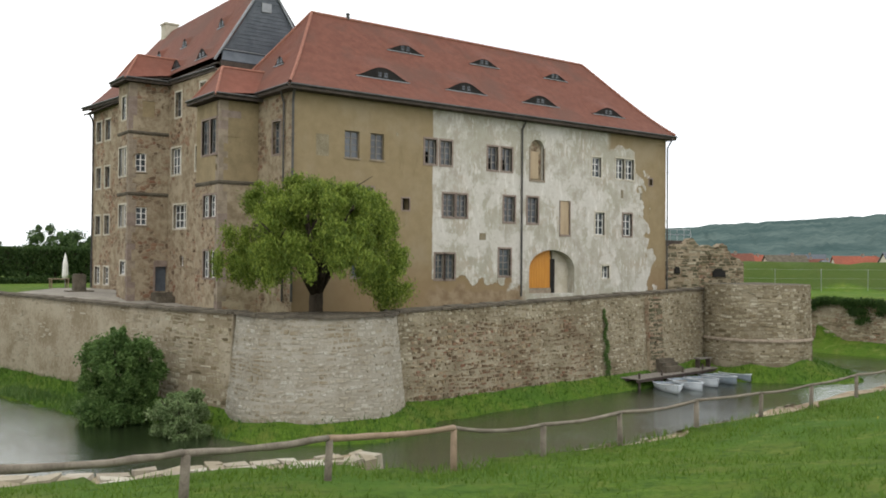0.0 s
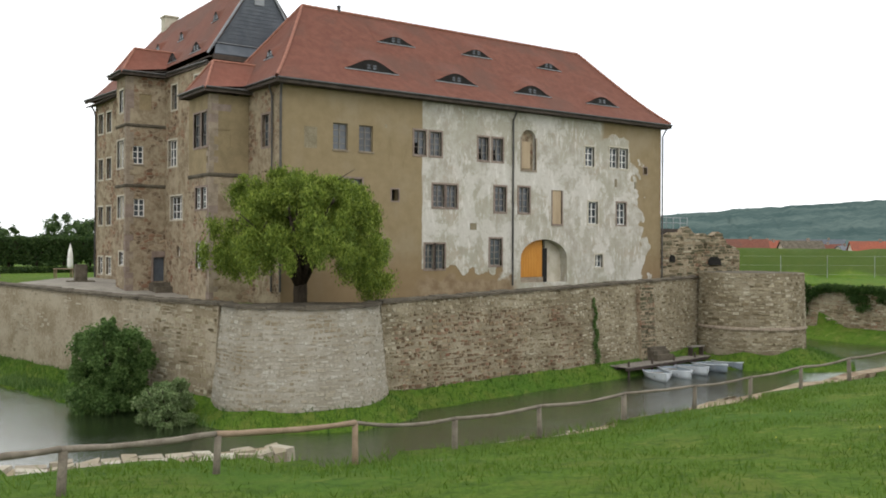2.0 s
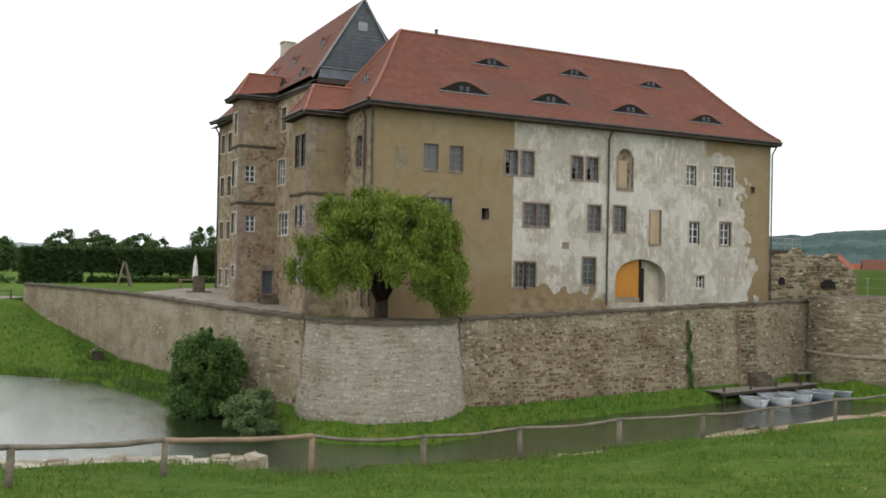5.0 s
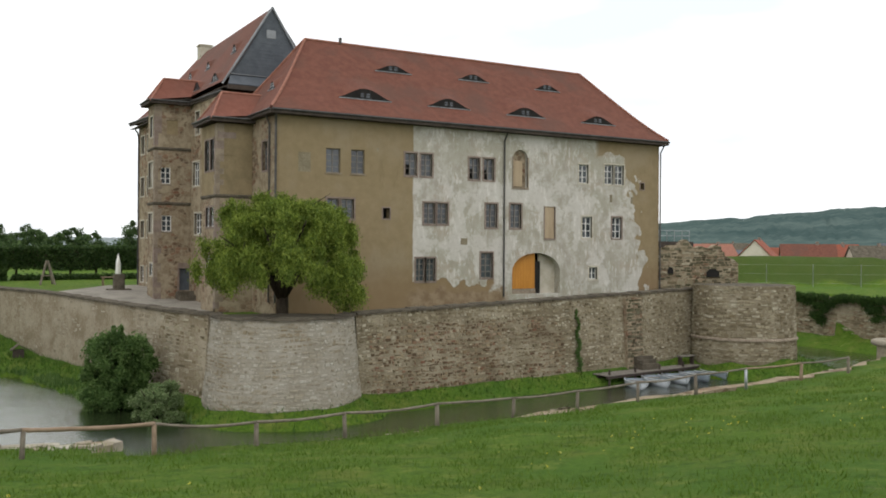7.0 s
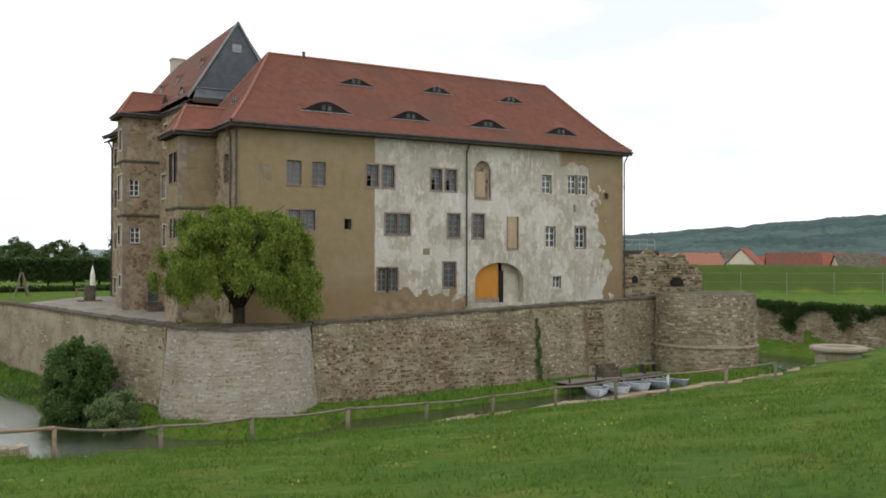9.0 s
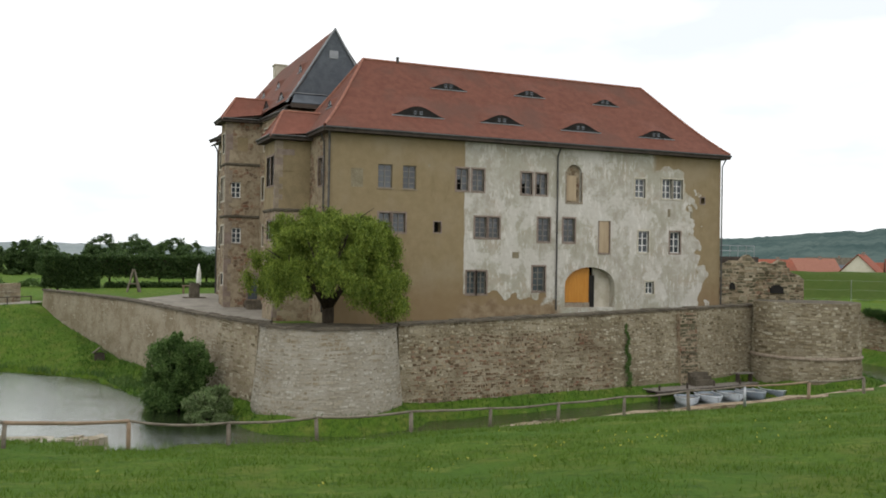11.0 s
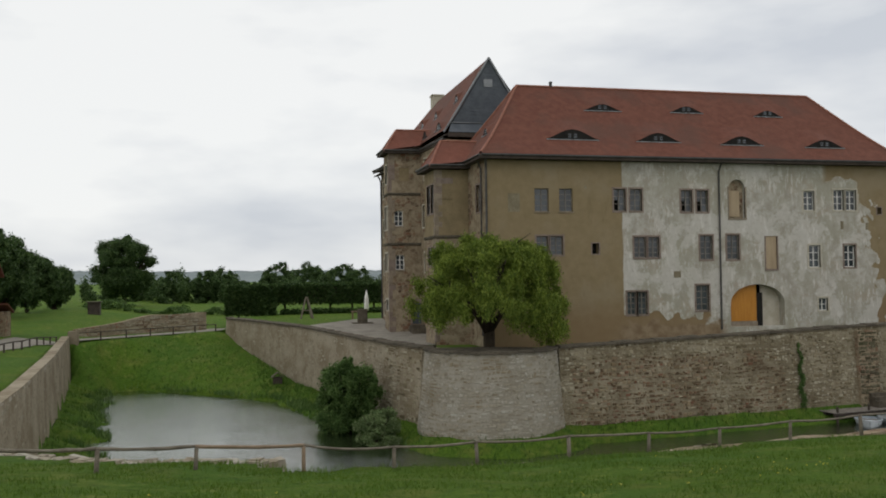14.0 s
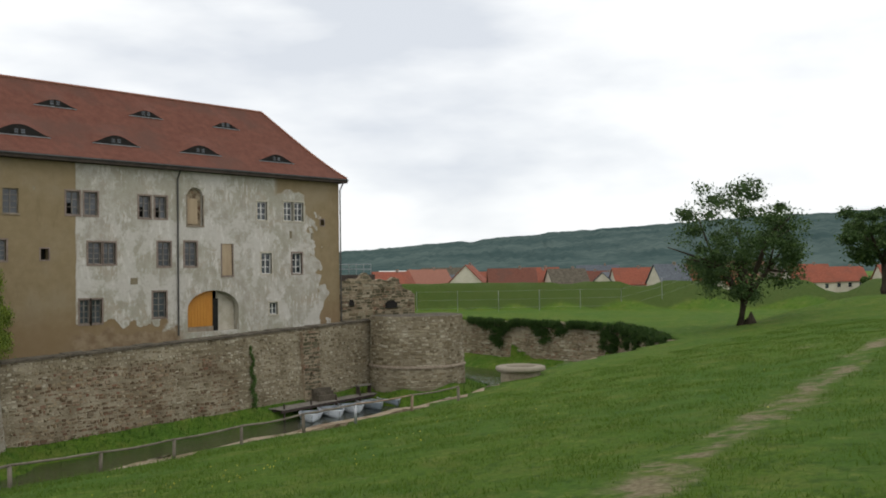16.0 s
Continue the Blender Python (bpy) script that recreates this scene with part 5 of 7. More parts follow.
slab(bm, [(-0.62, 9.18, 20.2), (5.5, 9.18, 20.2), (WX, 9.18, WZ)], (0, 0.3, 0))
gable = part("gable", bm, M["slate"], castle, "slate-hung triangular gable")
bm = bmesh.new()
for z in np.arange(20.35, 25.0, 0.24):
    half = (WZ - z) / (WZ - 20.2) * 3.0 - 0.04
    beam(bm, (WX - half, 9.17, z), (WX + half, 9.17, z), 0.02, 0.02)
part("slate_courses", bm, M["slate"], gable)
bm = bmesh.new()
slab(bm, [(-0.75, 8.75, 19.7), (5.2, 8.75, 19.7), (5.2, 9.17, 20.42), (-0.45, 9.17, 20.42)], (0, 0.03, -0.05))
part("skirt_roof", bm, M["slate"], gable, "narrow slate skirt roof")
bm = bmesh.new()
beam(bm, (-0.5, 9.12, 20.45), (5.2, 9.12, 20.45), 0.08, 0.05)
beam(bm, (-1.05, 9.1, 19.72), (WX, 9.1, WZ + 0.03), 0.1, 0.12)
beam(bm, (WX, 9.1, WZ + 0.03), (5.9, 9.1, 19.72), 0.1, 0.12)
part("flashing", bm, M["lead"], gable, "grey sheet-metal edging")
bm = bmesh.new()
box(bm, -0.75, 8.78, 19.35, 5.0, 9.0, 19.68)
part("sill_beam", bm, M["soffit"], gable, "dark beam under the slate")
bm = bmesh.new()
box(bm, 2.04, 9.12, 23.15, 2.7, 9.2, 23.72)
part("shutter", bm, M["lead"], gable, "small grey shutter")
eaves([wl1[:2], wl0[:2]], 19.2)
bm = bmesh.new()
slab(bm, [wl0, wl1, (-2.1, 29.2, 18.9), (-0.5, 9.0, 19.6)], (0, 0, -0.08))
part("wing_soffit", bm, M["soffit"], castle, "dark underside of the wing eaves")
bm = bmesh.new()
box(bm, 1.9, 25.6, 24.4, 2.9, 26.6, 25.75)
box(bm, 1.82, 25.52, 25.75, 2.98, 26.68, 25.88)
part("chimney", bm, M["palestone"], castle, "short pale masonry chimney")


def on_wing(y, v0):
    def place(u, v, up):
        yy = y - u
        k = (yy - 9.0) / 20.9
        a = Vector(wl0).lerp(Vector(wl1), k)
        b = Vector((WX, yy, WZ))
        t = v0 + v * 0.13
        p = a.lerp(b, t)
        return (p.x, yy, p.z + 0.35 * (1 - t) ** 4 - 0.35 * (1 - t) ** 1.5 * t * 1.6 + up)

    return place


for y, v0, w in ((11.6, 0.1, 1.7), (15.2, 0.1, 1.7), (12.4, 0.55, 1.1), (17.6, 0.5, 1.1), (22.0, 0.5, 1.1)):
    eyebrow(on_wing(y, v0), w, 0.62, 1.3)


def bay_roof(x0, y0, y1, z, xr, zr, x_in, z_in):
    """A small hipped roof over a bay, dying into the big roof."""
    o = 0.4
    ym = (y0 + y1) / 2
    bm = bmesh.new()
    a, b, c, d = (x0 - o, y0 - o, z), (x_in, y0 - o, z_in), (x0 - o, y1 + o, z), (x_in, y1 + o, z_in)
    r0, r1 = (xr, ym, zr), (x_in + 1.2, ym, zr)
    curved_roof_face(bm, line(a, b), line(r0, r1), 5, 0.12)
    curved_roof_face(bm, line(d, c), line(r1, r0), 5, 0.12)
    curved_roof_face(bm, line(c, a), line(r0, r0), 5, 0.12)
    ob = part("bay_roof", bm, M["roof_new"], castle, "small hipped roof of newer red tiles", True)
    bm = bmesh.new()
    tube(bm, [r0, r1], [0.09, 0.09], 6)
    tube(bm, [a, r0], [0.08, 0.08], 6)
    tube(bm, [c, r0], [0.08, 0.08], 6)
    part("ridge_tiles", bm, M["ridge"], ob)
    for run in (((x_in, y1 + o), (x0 - o, y1 + o)), ((x0 - o, y1 + o), (x0 - o, y0 - o)), ((x0 - o, y0 - o), (x_in, y0 - o))):
        eaves(list(run), z + 0.1)
    bm = bmesh.new()
    slab(bm, [a, b, d, c], (0, 0, -0.06))
    part("soffit", bm, M["soffit"], ob)


bay_roof(-3.0, 3.68, 6.85, 16.45, -2.2, 18.45, -0.6, 16.75)
bay_roof(-4.05, 15.5, 17.65, 19.05, -3.2, 21.0, -1.4, 19.5)


def pipe(pts, r=0.06):
    bm = bmesh.new()
    tube(bm, pts, [r] * len(pts), 8)
    ob = part("drainpipe", bm, M["pipe"], castle, "dark metal downpipe")
    for k in range(3):
        z = pts[-1][2] + (pts[-2][2] - pts[-1][2]) * (k + 0.5) / 3
        bm = bmesh.new()
        tube(bm, [(pts[-1][0], pts[-1][1], z - 0.03), (pts[-1][0], pts[-1][1], z + 0.03)], [r + 0.025] * 2, 8)
        part("bracket", bm, M["pipe"], ob)


pipe([(15.68, -0.5, 16.6), (15.68, -0.3, 16.3), (15.68, -0.1, 16.0), (15.68, -0.1, 5.45)])
pipe([(29.9, -0.5, 16.6), (29.86, -0.3, 16.3), (29.84, -0.12, 16.0), (29.84, -0.12, 5.4)], 0.055)
pipe([(-0.62, -0.4, 16.6), (-0.56, -0.2, 16.3), (-0.53, -0.1, 16.0), (-0.53, -0.1, 5.4)], 0.07)
pipe([(-0.9, 0.6, 16.6), (-0.75, 0.75, 16.3), (-0.62, 0.8, 16.0), (-0.62, 0.8, 5.4)], 0.06)
pipe([(-2.75, 29.2, 18.8), (-2.5, 29.1, 18.4), (-2.42, 29.05, 18.0), (-2.42, 29.05, 5.4)], 0.07)
# ---- the ruin beside the castle ----
ruin_top = lambda s: 9.1 - 0.25 * math.sin(s * 2.3) - 0.16 * math.sin(s * 5.1) - 1.1 * smooth(np.array(s), 3.6, 6.2).item()  # noqa: E731
ruin, _, _ = curtain("wall_ruin", "broken rubble wall stump with a dark opening", [(29.9, 0.25), (32.2, -1.0), (35.4, -2.7)], lambda s: 5.0, ruin_top, 0.0, 1, lambda x, z, s: "stone_moss" if math.sin(x * 9 + z * 7) > -0.45 else "stone_wall", 41, (0.16, 0.26), (0.25, 0.6), False, 0.9)
# holes are near-black slabs on the wall face, shade put into colour
for x, y, z, w, h in ((33.6, -1.85, 6.65, 0.95, 0.62), (30.75, -0.3, 6.9, 0.4, 0.5)):
    bm = bmesh.new()
    d = Vector((3.2, -1.7, 0)).normalized()
    n = Vector((d.y, -d.x, 0))
    c = Vector((x, y, z))
    pts = [(-w / 2, 0), (w / 2, 0), (w / 2, h * 0.6), (w * 0.2, h), (-w * 0.25, h), (-w / 2, h * 0.6)]
    slab(bm, [c + d * a + n * 0.09 + Vector((0, 0, b)) for a, b in pts], n * -0.5)
    part("opening", bm, M["dark"], ruin, "dark hole broken through the masonry")
shed = thing("shed", "low dark flat-roofed shed beside the castle", "shed", (31.0, 3.0, 5.3))
bm = bmesh.new()
box(bm, 30.1, 1.2, 5.3, 34.2, 4.6, 8.6)
part("wall", bm, M["rubble"], shed)
bm = bmesh.new()
box(bm, 29.95, 0.95, 8.6, 34.4, 4.8, 9.35)
part("roof", bm, M["soffit"], shed, "dark brown flat roof edge")
rail = thing("terrace_railing", "thin grey metal railing on the shed roof", "railing", (31, 3, 9.35))
for k in range(6):
    bm = bmesh.new()
    tube(bm, [(30.1 + k * 0.8, 1.1, 9.35), (30.1 + k * 0.8, 1.1, 10.2)], [0.025] * 2, 6)
    part("post", bm, M["metal"], rail)
for z in (9.8, 10.2):
    bm = bmesh.new()
    tube(bm, [(30.1, 1.1, z), (34.1, 1.1, z)], [0.025] * 2, 6)
    part("bar", bm, M["metal"], rail)

# ---- fence along the moat ----
POSTS = [(-25.82, -35.20, 5.98), (-24.32, -34.80, 5.84), (-22.84, -34.35, 5.71), (-21.19, -33.85, 5.58), (-19.19, -33.30, 5.40), (-17.07, -32.77, 5.25), (-14.50, -32.10, 5.02), (-12.14, -31.56, 4.75), (-9.8, -31.22, 4.7), (-7.05, -30.87, 4.65), (-4.6, -30.77, 4.6), (-2.27, -30.62, 4.6), (0.22, -30.42, 4.65), (2.8, -30.3, 4.7), (5.2, -30.2, 4.75), (8.3, -29.9, 4.72), (11.2, -29.7, 4.75)]
fence = thing("rustic_fence", "weathered round-pole fence along the moat edge", "fence", (-14.5, -32.05, land_at(-14.5, -32.05)))
rnd = random.Random(5)
for k, (x, y, zt) in enumerate(POSTS):
    zb = land_at(x, y) - 0.2
    bm = bmesh.new()
    lean = rnd.uniform(-0.04, 0.04)
    r = rnd.uniform(0.048, 0.06)
    tube(bm, [(x, y, zb), (x + lean * 0.5, y, (zb + zt) / 2), (x + lean, y, zt)], [r * 1.1, r, r * 0.95], 9)
    steel = k in (3, 14)
    part("post", bm, M["metal" if steel else ("rail_new" if k in (6, 15) else "rail")], fence, "galvanised steel post" if steel else "", True)
for k, (a, b) in enumerate(zip(POSTS, POSTS[1:])):
    bm = bmesh.new()
    pts, rad = [], []
    bow = rnd.uniform(0.0, 1.2)
    thick = 0.045 if k <= 5 else 0.034
    for j in range(8):
        t = j / 7
        sag = -0.07 * math.sin(math.pi * t) * bow
        pts.append((a[0] + (b[0] - a[0]) * t, a[1] + (b[1] - a[1]) * t, a[2] + (b[2] - a[2]) * t + 0.02 + sag + rnd.uniform(-0.006, 0.006)))
        rad.append(thick * rnd.uniform(0.85, 1.12))
    tube(bm, pts, rad, 7)
    part("rail", bm, M["rail_new" if k in (5, 14) else "rail"], fence, "", True)

# ---- loose edging stones along the moat ----
edging = thing("edging_stones", "row of pale flat stones along the moat edge", "stones", (-18.0, -29.6, land_at(-18.0, -30.4)))
rnd3 = random.Random(17)
at_e, tot = lerp_path([(-24.1, -25.0), (-22.0, -27.6), (-19.0, -29.3), (-15.0, -30.2), (-14.7, -31.4)])
s = 0.0
while s < 11.2:
    w = rnd3.uniform(0.2, 0.5)
    (x, y), (dx, dy) = at_e(s + w / 2)
    for lane in range(3):
        if rnd3.random() < 0.06:
            continue
        ox = -0.08 - 0.25 * lane + rnd3.uniform(-0.05, 0.05)
        cx, cy = x - dy * ox, y + dx * ox
        dp = rnd3.uniform(0.1, 0.16)
        zt = max(4.4, land_at(cx, cy) - 0.03) + rnd3.uniform(-0.03, 0.05)
        tilt, turn = rnd3.uniform(-0.02, 0.02), rnd3.uniform(-0.14, 0.14)
        ex, ey = dx * math.cos(turn) - dy * math.sin(turn), dx * math.sin(turn) + dy * math.cos(turn)
        pts = []
        for k, zz in ((1.0, zt - 0.4), (0.93, zt)):
            for a, b in ((-1, -1), (1, -1), (1, 1), (-1, 1)):
                u, v = a * w * 0.5 * k * rnd3.uniform(0.9, 1.06), b * dp * k * rnd3.uniform(0.85, 1.12)
                pts.append((cx + ex * u - ey * v, cy + ey * u + ex * v, zz + ((tilt * a + rnd3.uniform(-0.03, 0.03)) if k < 1 else 0)))
        c = Vector(np.mean(pts, axis=0))
        ob = new("stone", raw_mesh("stone", [Vector(p) - c for p in pts], STONE_FACES + ((3, 2, 1, 0),), M["stone_white" if rnd3.random() < 0.55 else "stone_left"]))
        ob.parent = edging
        ob.location = c - edging.location
    s += w

# ---- well ----
well = thing("well", "round well with a broad pale stone rim", "well", (19.0, -26.7, land_at(19.0, -26.7)))
bm = bmesh.new()
zr = 4.78


def ring(bm, prof, n=40, c=(19.0, -26.7)):
    rows = [[bm.verts.new((c[0] + r * math.cos(2 * math.pi * k / n), c[1] + r * math.sin(2 * math.pi * k / n), z)) for k in range(n)] for r, z in prof]
    for a, b in zip(rows, rows[1:]):
        for k in range(n):
            bm.faces.new((a[k], a[(k + 1) % n], b[(k + 1) % n], b[k]))


ring(bm, [(1.0, 2.9), (0.98, zr - 0.26)])
part("shaft", bm, M["stone_wall"], well, "rubble well shaft", True)
bm = bmesh.new()
ring(bm, [(0.9, zr - 0.26), (1.16, zr - 0.24), (1.24, zr - 0.15), (1.22, zr - 0.03), (1.13, zr), (0.78, zr), (0.72, zr - 0.05), (0.72, zr - 0.8)])
part("rim", bm, M["stone_white"], well, "worn pale stone rim", True)

# ---- jetty and boats ----
JD, JN = Vector((0.991, 0.134, 0)), Vector((0.134, -0.991, 0))
J0 = Vector((19.2, -4.55, 0))
jetty = thing("jetty", "grey plank landing stage on dark beams", "jetty", (19.2, -4.55, 0.0))
for k in range(53):
    bm = bmesh.new()
    a = J0 + JD * (0.25 * k)
    q = [a, a + JD * 0.235, a + JD * 0.235 + JN * 1.95, a + JN * 1.95]
    dz = rnd.uniform(-0.008, 0.008)
    slab(bm, [p + Vector((0, 0, 0.62 + dz)) for p in q], (0, 0, -0.05))
    part("plank", bm, M["deck"], jetty)
for o in (0.15, 1.0, 1.82):
    bm = bmesh.new()
    beam(bm, J0 + JN * o + Vector((0, 0, 0.48)), J0 + JN * o + JD * 13.2 + Vector((0, 0, 0.48)), 0.14, 0.16)
    part("beam", bm, M["soffit"], jetty)
for k in range(6):
    for o in (0.2, 1.78):
        bm = bmesh.new()
        p = J0 + JD * (0.3 + 2.5 * k) + JN * o
        tube(bm, [p + Vector((0, 0, -0.8)), p + Vector((0, 0, 0.56 if o < 1 else 0.95))], [0.08, 0.07], 7)
        part("pile", bm, M["soffit"], jetty)


def rowboat(label, hull_mat):
    """A small open rowing boat, bow along +x, afloat at z 0."""
    th = thing("rowing_boat", label, "boat", (0, 0, 0), "boats at the landing stage")
    n = 14
    secs = []
    for k in range(n + 1):
        t = k / n
        x = -1.75 + 3.5 * t
        w = 0.76 * (0.78 + 0.22 * math.sin(math.pi * min(t * 1.3, 1))) * (1 - max(0, (t - 0.55) / 0.45) ** 2.2)
        rise = 0.12 * t ** 2
        secs.append((x, max(w, 0.02), rise))

    def shell(inset, floor, lift):
        bm = bmesh.new()
        rows = []
        for x, w, rise in secs:
            ww = max(w - inset, 0.012)
            rows.append([bm.verts.new((x * (1 - inset * 0.05), y * ww, z + rise + lift)) for y, z in ((-1, 0.34), (-0.92, 0.1), (-0.6, floor), (0.6, floor), (0.92, 0.1), (1, 0.34))])
        for a, b in zip(rows, rows[1:]):
            for i in range(5):
                bm.faces.new((a[i], a[i + 1], b[i + 1], b[i]))
        bm.faces.new(rows[0])
        return bm

    part("hull", shell(0.0, -0.12, 0.0), M[hull_mat], th, "", True)
    part("inside", shell(0.05, -0.04, 0.004), M["boat_dark"], th, "dark grey boat inside", True)
    for s in (-1, 1):
        bm = bmesh.new()
        tube(bm, [(x, s * w, 0.35 + rise) for x, w, rise in secs], [0.035] * len(secs), 6)
        part("gunwale", bm, M["boat"], th, "pale rubbing strake")
    bm = bmesh.new()
    slab(bm, [(0.95, -0.52, 0.41), (1.35, -0.34, 0.44), (1.7, 0.0, 0.47), (1.35, 0.34, 0.44), (0.95, 0.52, 0.41)], (0, 0, 0.02))
    part("foredeck", bm, M[hull_mat], th, "small covered bow")
    for x, w in ((-1.25, 0.55), (-0.2, 0.62), (0.8, 0.5)):
        bm = bmesh.new()
        box(bm, x - 0.14, -w, 0.2, x + 0.14, w, 0.24)
        part("thwart", bm, M["deck"], th, "plank seat")
    return th


boat_a = rowboat("pale blue-grey open rowing boat moored at the jetty", "boat")
boat_b = rowboat("dark blue-grey open rowing boat moored at the jetty", "boat_dark")
for k, (b, turn) in enumerate(((boat_a, 234), (boat_a, 246), (boat_a, 243), (boat_b, 249), (boat_b, 246), (boat_b, 251), (boat_a, 254))):
    p = J0 + JD * (1.1 + 2.05 * k) + JN * 3.4
    m = pose(p.x, p.y, 0.02, 0, rnd.uniform(-2, 2), turn)
    if k in (0, 3):
        b.matrix_basis = m
    else:
        copy_thing(b, m)
# added buttress in place of a recess; dark stone gives its shade and damp
curtain("wall_buttress", "damp dark buttress on the curtain wall", [(22.75, -4.36), (24.35, -4.14)], lambda s: 0.9, lambda s: 5.42, 0.05, 1, lambda x, z, s: "stone_moss", 45, (0.16, 0.28), (0.25, 0.55), False, 0.5)
steps = thing("stone_steps", "dark worn stone steps down the curtain wall", "steps", (24.6, -4.4, 0.8))
for k in range(3):
    bm = bmesh.new()
    box(bm, 23.4, -4.75 - 0.3 * k, 0.5, 24.9, -4.45 - 0.3 * k, 1.45 - 0.22 * k)
    part("tread", bm, M["coping"], steps)
trough = thing("timber_bench", "low dark timber bench on the landing", "bench", (28.2, -4.4, 0.9))
for a, b in ((-0.6, -0.52), (0.52, 0.6)):
    bm = bmesh.new()
    box(bm, 28.2 + a, -4.7, 0.6, 28.2 + b, -4.35, 1.2)
    part("leg", bm, M["soffit"], trough)
bm = bmesh.new()
box(bm, 27.5, -4.75, 1.2, 28.9, -4.3, 1.28)
part("seat", bm, M["deck"], trough)


# ---- trees and shrubs ----
def limbs(bm, rs, base, tip, r0, n, spread_w, h, out):
    """A trunk that forks into bending limbs; collects the limb ends."""
    base, tip = Vector(base), Vector(tip)
    mid = base.lerp(tip, 0.5) + Vector(rs.normal(size=3) * 0.06 * h)
    tube(bm, [base - Vector((0, 0, 0.3)), base + Vector((0, 0, 0.05 * h)), mid, tip], [r0 * 1.5, r0 * 1.1, r0 * 0.9, r0 * 0.75], 9)
    for k in range(n):
        a = 2 * math.pi * (k + rs.random() * 0.7) / n
        reach = spread_w * rs.uniform(0.5, 0.95)
        end = tip + Vector((math.cos(a) * reach, math.sin(a) * reach, h * rs.uniform(0.15, 0.6)))
        bend = tip.lerp(end, 0.5) + Vector((0, 0, h * 0.12))
        tube(bm, [tip - Vector((0, 0, 0.1)), bend, end], [r0 * 0.6, r0 * 0.38, r0 * 0.12], 7)
        out += [bend, end]
        for j in range(2):
            e2 = bend + Vector((math.cos(a + rs.uniform(-1, 1)) * reach * 0.6, math.sin(a + rs.uniform(-1, 1)) * reach * 0.6, h * rs.uniform(0.0, 0.35)))
            tube(bm, [bend, e2], [r0 * 0.3, r0 * 0.08], 6)
            out.append(e2)


def tree(name, label, x, y, h, w, trunk, mat, seed, per=160, clumps=46, leaf=0.16, lean=(0, 0), r0=0.2, z=None, flat=0.75, droop=0.0, group=""):
    """A tree with forked limbs and an uneven crown of leaf clumps."""
    rs = np.random.RandomState(seed)
    z = land_at(x, y) if z is None else z
    th = thing(name, label, "tree", (x, y, z), group)
    bm = bmesh.new()
    ends = []
    limbs(bm, rs, (x, y, z), (x + lean[0], y + lean[1], z + trunk), r0, 6, w * 0.42, h - trunk, ends)
    part("trunk", bm, M["bark"], th, "dark forked trunk", True)
    c = np.array([x + lean[0] * 1.5, y + lean[1] * 1.5, z + trunk + (h - trunk) * 0.44])
    v = rs.normal(size=(clumps, 3))
    v /= np.linalg.norm(v, axis=1)[:, None]
    rad = rs.uniform(0.45, 1.0, (clumps, 1)) ** 0.6
    ctr = c + v * rad * np.array([w * 0.43, w * 0.43, (h - trunk) * 0.46])
    k = min(len(ends), clumps)
    ctr[:k] = 0.15 * ctr[:k] + 0.85 * np.array([tuple(e) for e in ends])[:k]
    size = rs.uniform(0.45, 1.1, (clumps, 1)) * w * 0.135 * np.array([1, 1, flat])
    q, f = leaf_cloud(rs, ctr, size, per, leaf, droop, 0.35)
    adopt(new("crown", fast_mesh("crown", q, f, M[mat])), th, "crown of many small leaves")
    return th


# willow on the bastion, its outer twigs hanging
rs = np.random.RandomState(77)
willow = thing("willow_tree", "broad yellow-green willow on top of the bastion", "tree", (-2.0, -5.4, 5.15))
WC = Vector((-2.0, -5.4, 5.1))
bm = bmesh.new()
tube(bm, [WC - Vector((0, 0, 0.3)), WC + Vector((0, 0, 0.5)), WC + Vector((0.02, 0, 1.15))], [0.44, 0.34, 0.3], 12)
for k in range(13):
    a = 2 * math.pi * k / 13 + rs.uniform(-0.2, 0.2)
    reach, rise = (rs.uniform(2.4, 3.6), rs.uniform(2.6, 4.2)) if k % 3 else (rs.uniform(0.6, 1.6), rs.uniform(4.3, 5.2))
    r = rs.uniform(0.13, 0.2)
    p0 = WC + Vector((0.1 * math.cos(a), 0.1 * math.sin(a), 0.9))
    p1 = WC + Vector((math.cos(a) * reach * 0.4, math.sin(a) * reach * 0.4, 1.0 + rise * 0.55))
    p2 = WC + Vector((math.cos(a) * reach, math.sin(a) * reach, 1.0 + rise))
    tube(bm, [p0, p1, p2], [r, r * 0.65, r * 0.2], 8)
    for j in range(4):
        q = p1.lerp(p2, rs.uniform(0.1, 0.9))
        e = q + Vector((math.cos(a + rs.uniform(-1.2, 1.2)), math.sin(a + rs.uniform(-1.2, 1.2)), rs.uniform(0.1, 0.8))) * rs.uniform(0.7, 1.3)
        tube(bm, [q, e], [r * 0.3, r * 0.08], 6)
part("trunk", bm, M["bark"], willow, "dark trunk forking low down", True)
# plumes: every twig springs from the dome and arches over, hanging lower on the east side
ctr, size = [], []
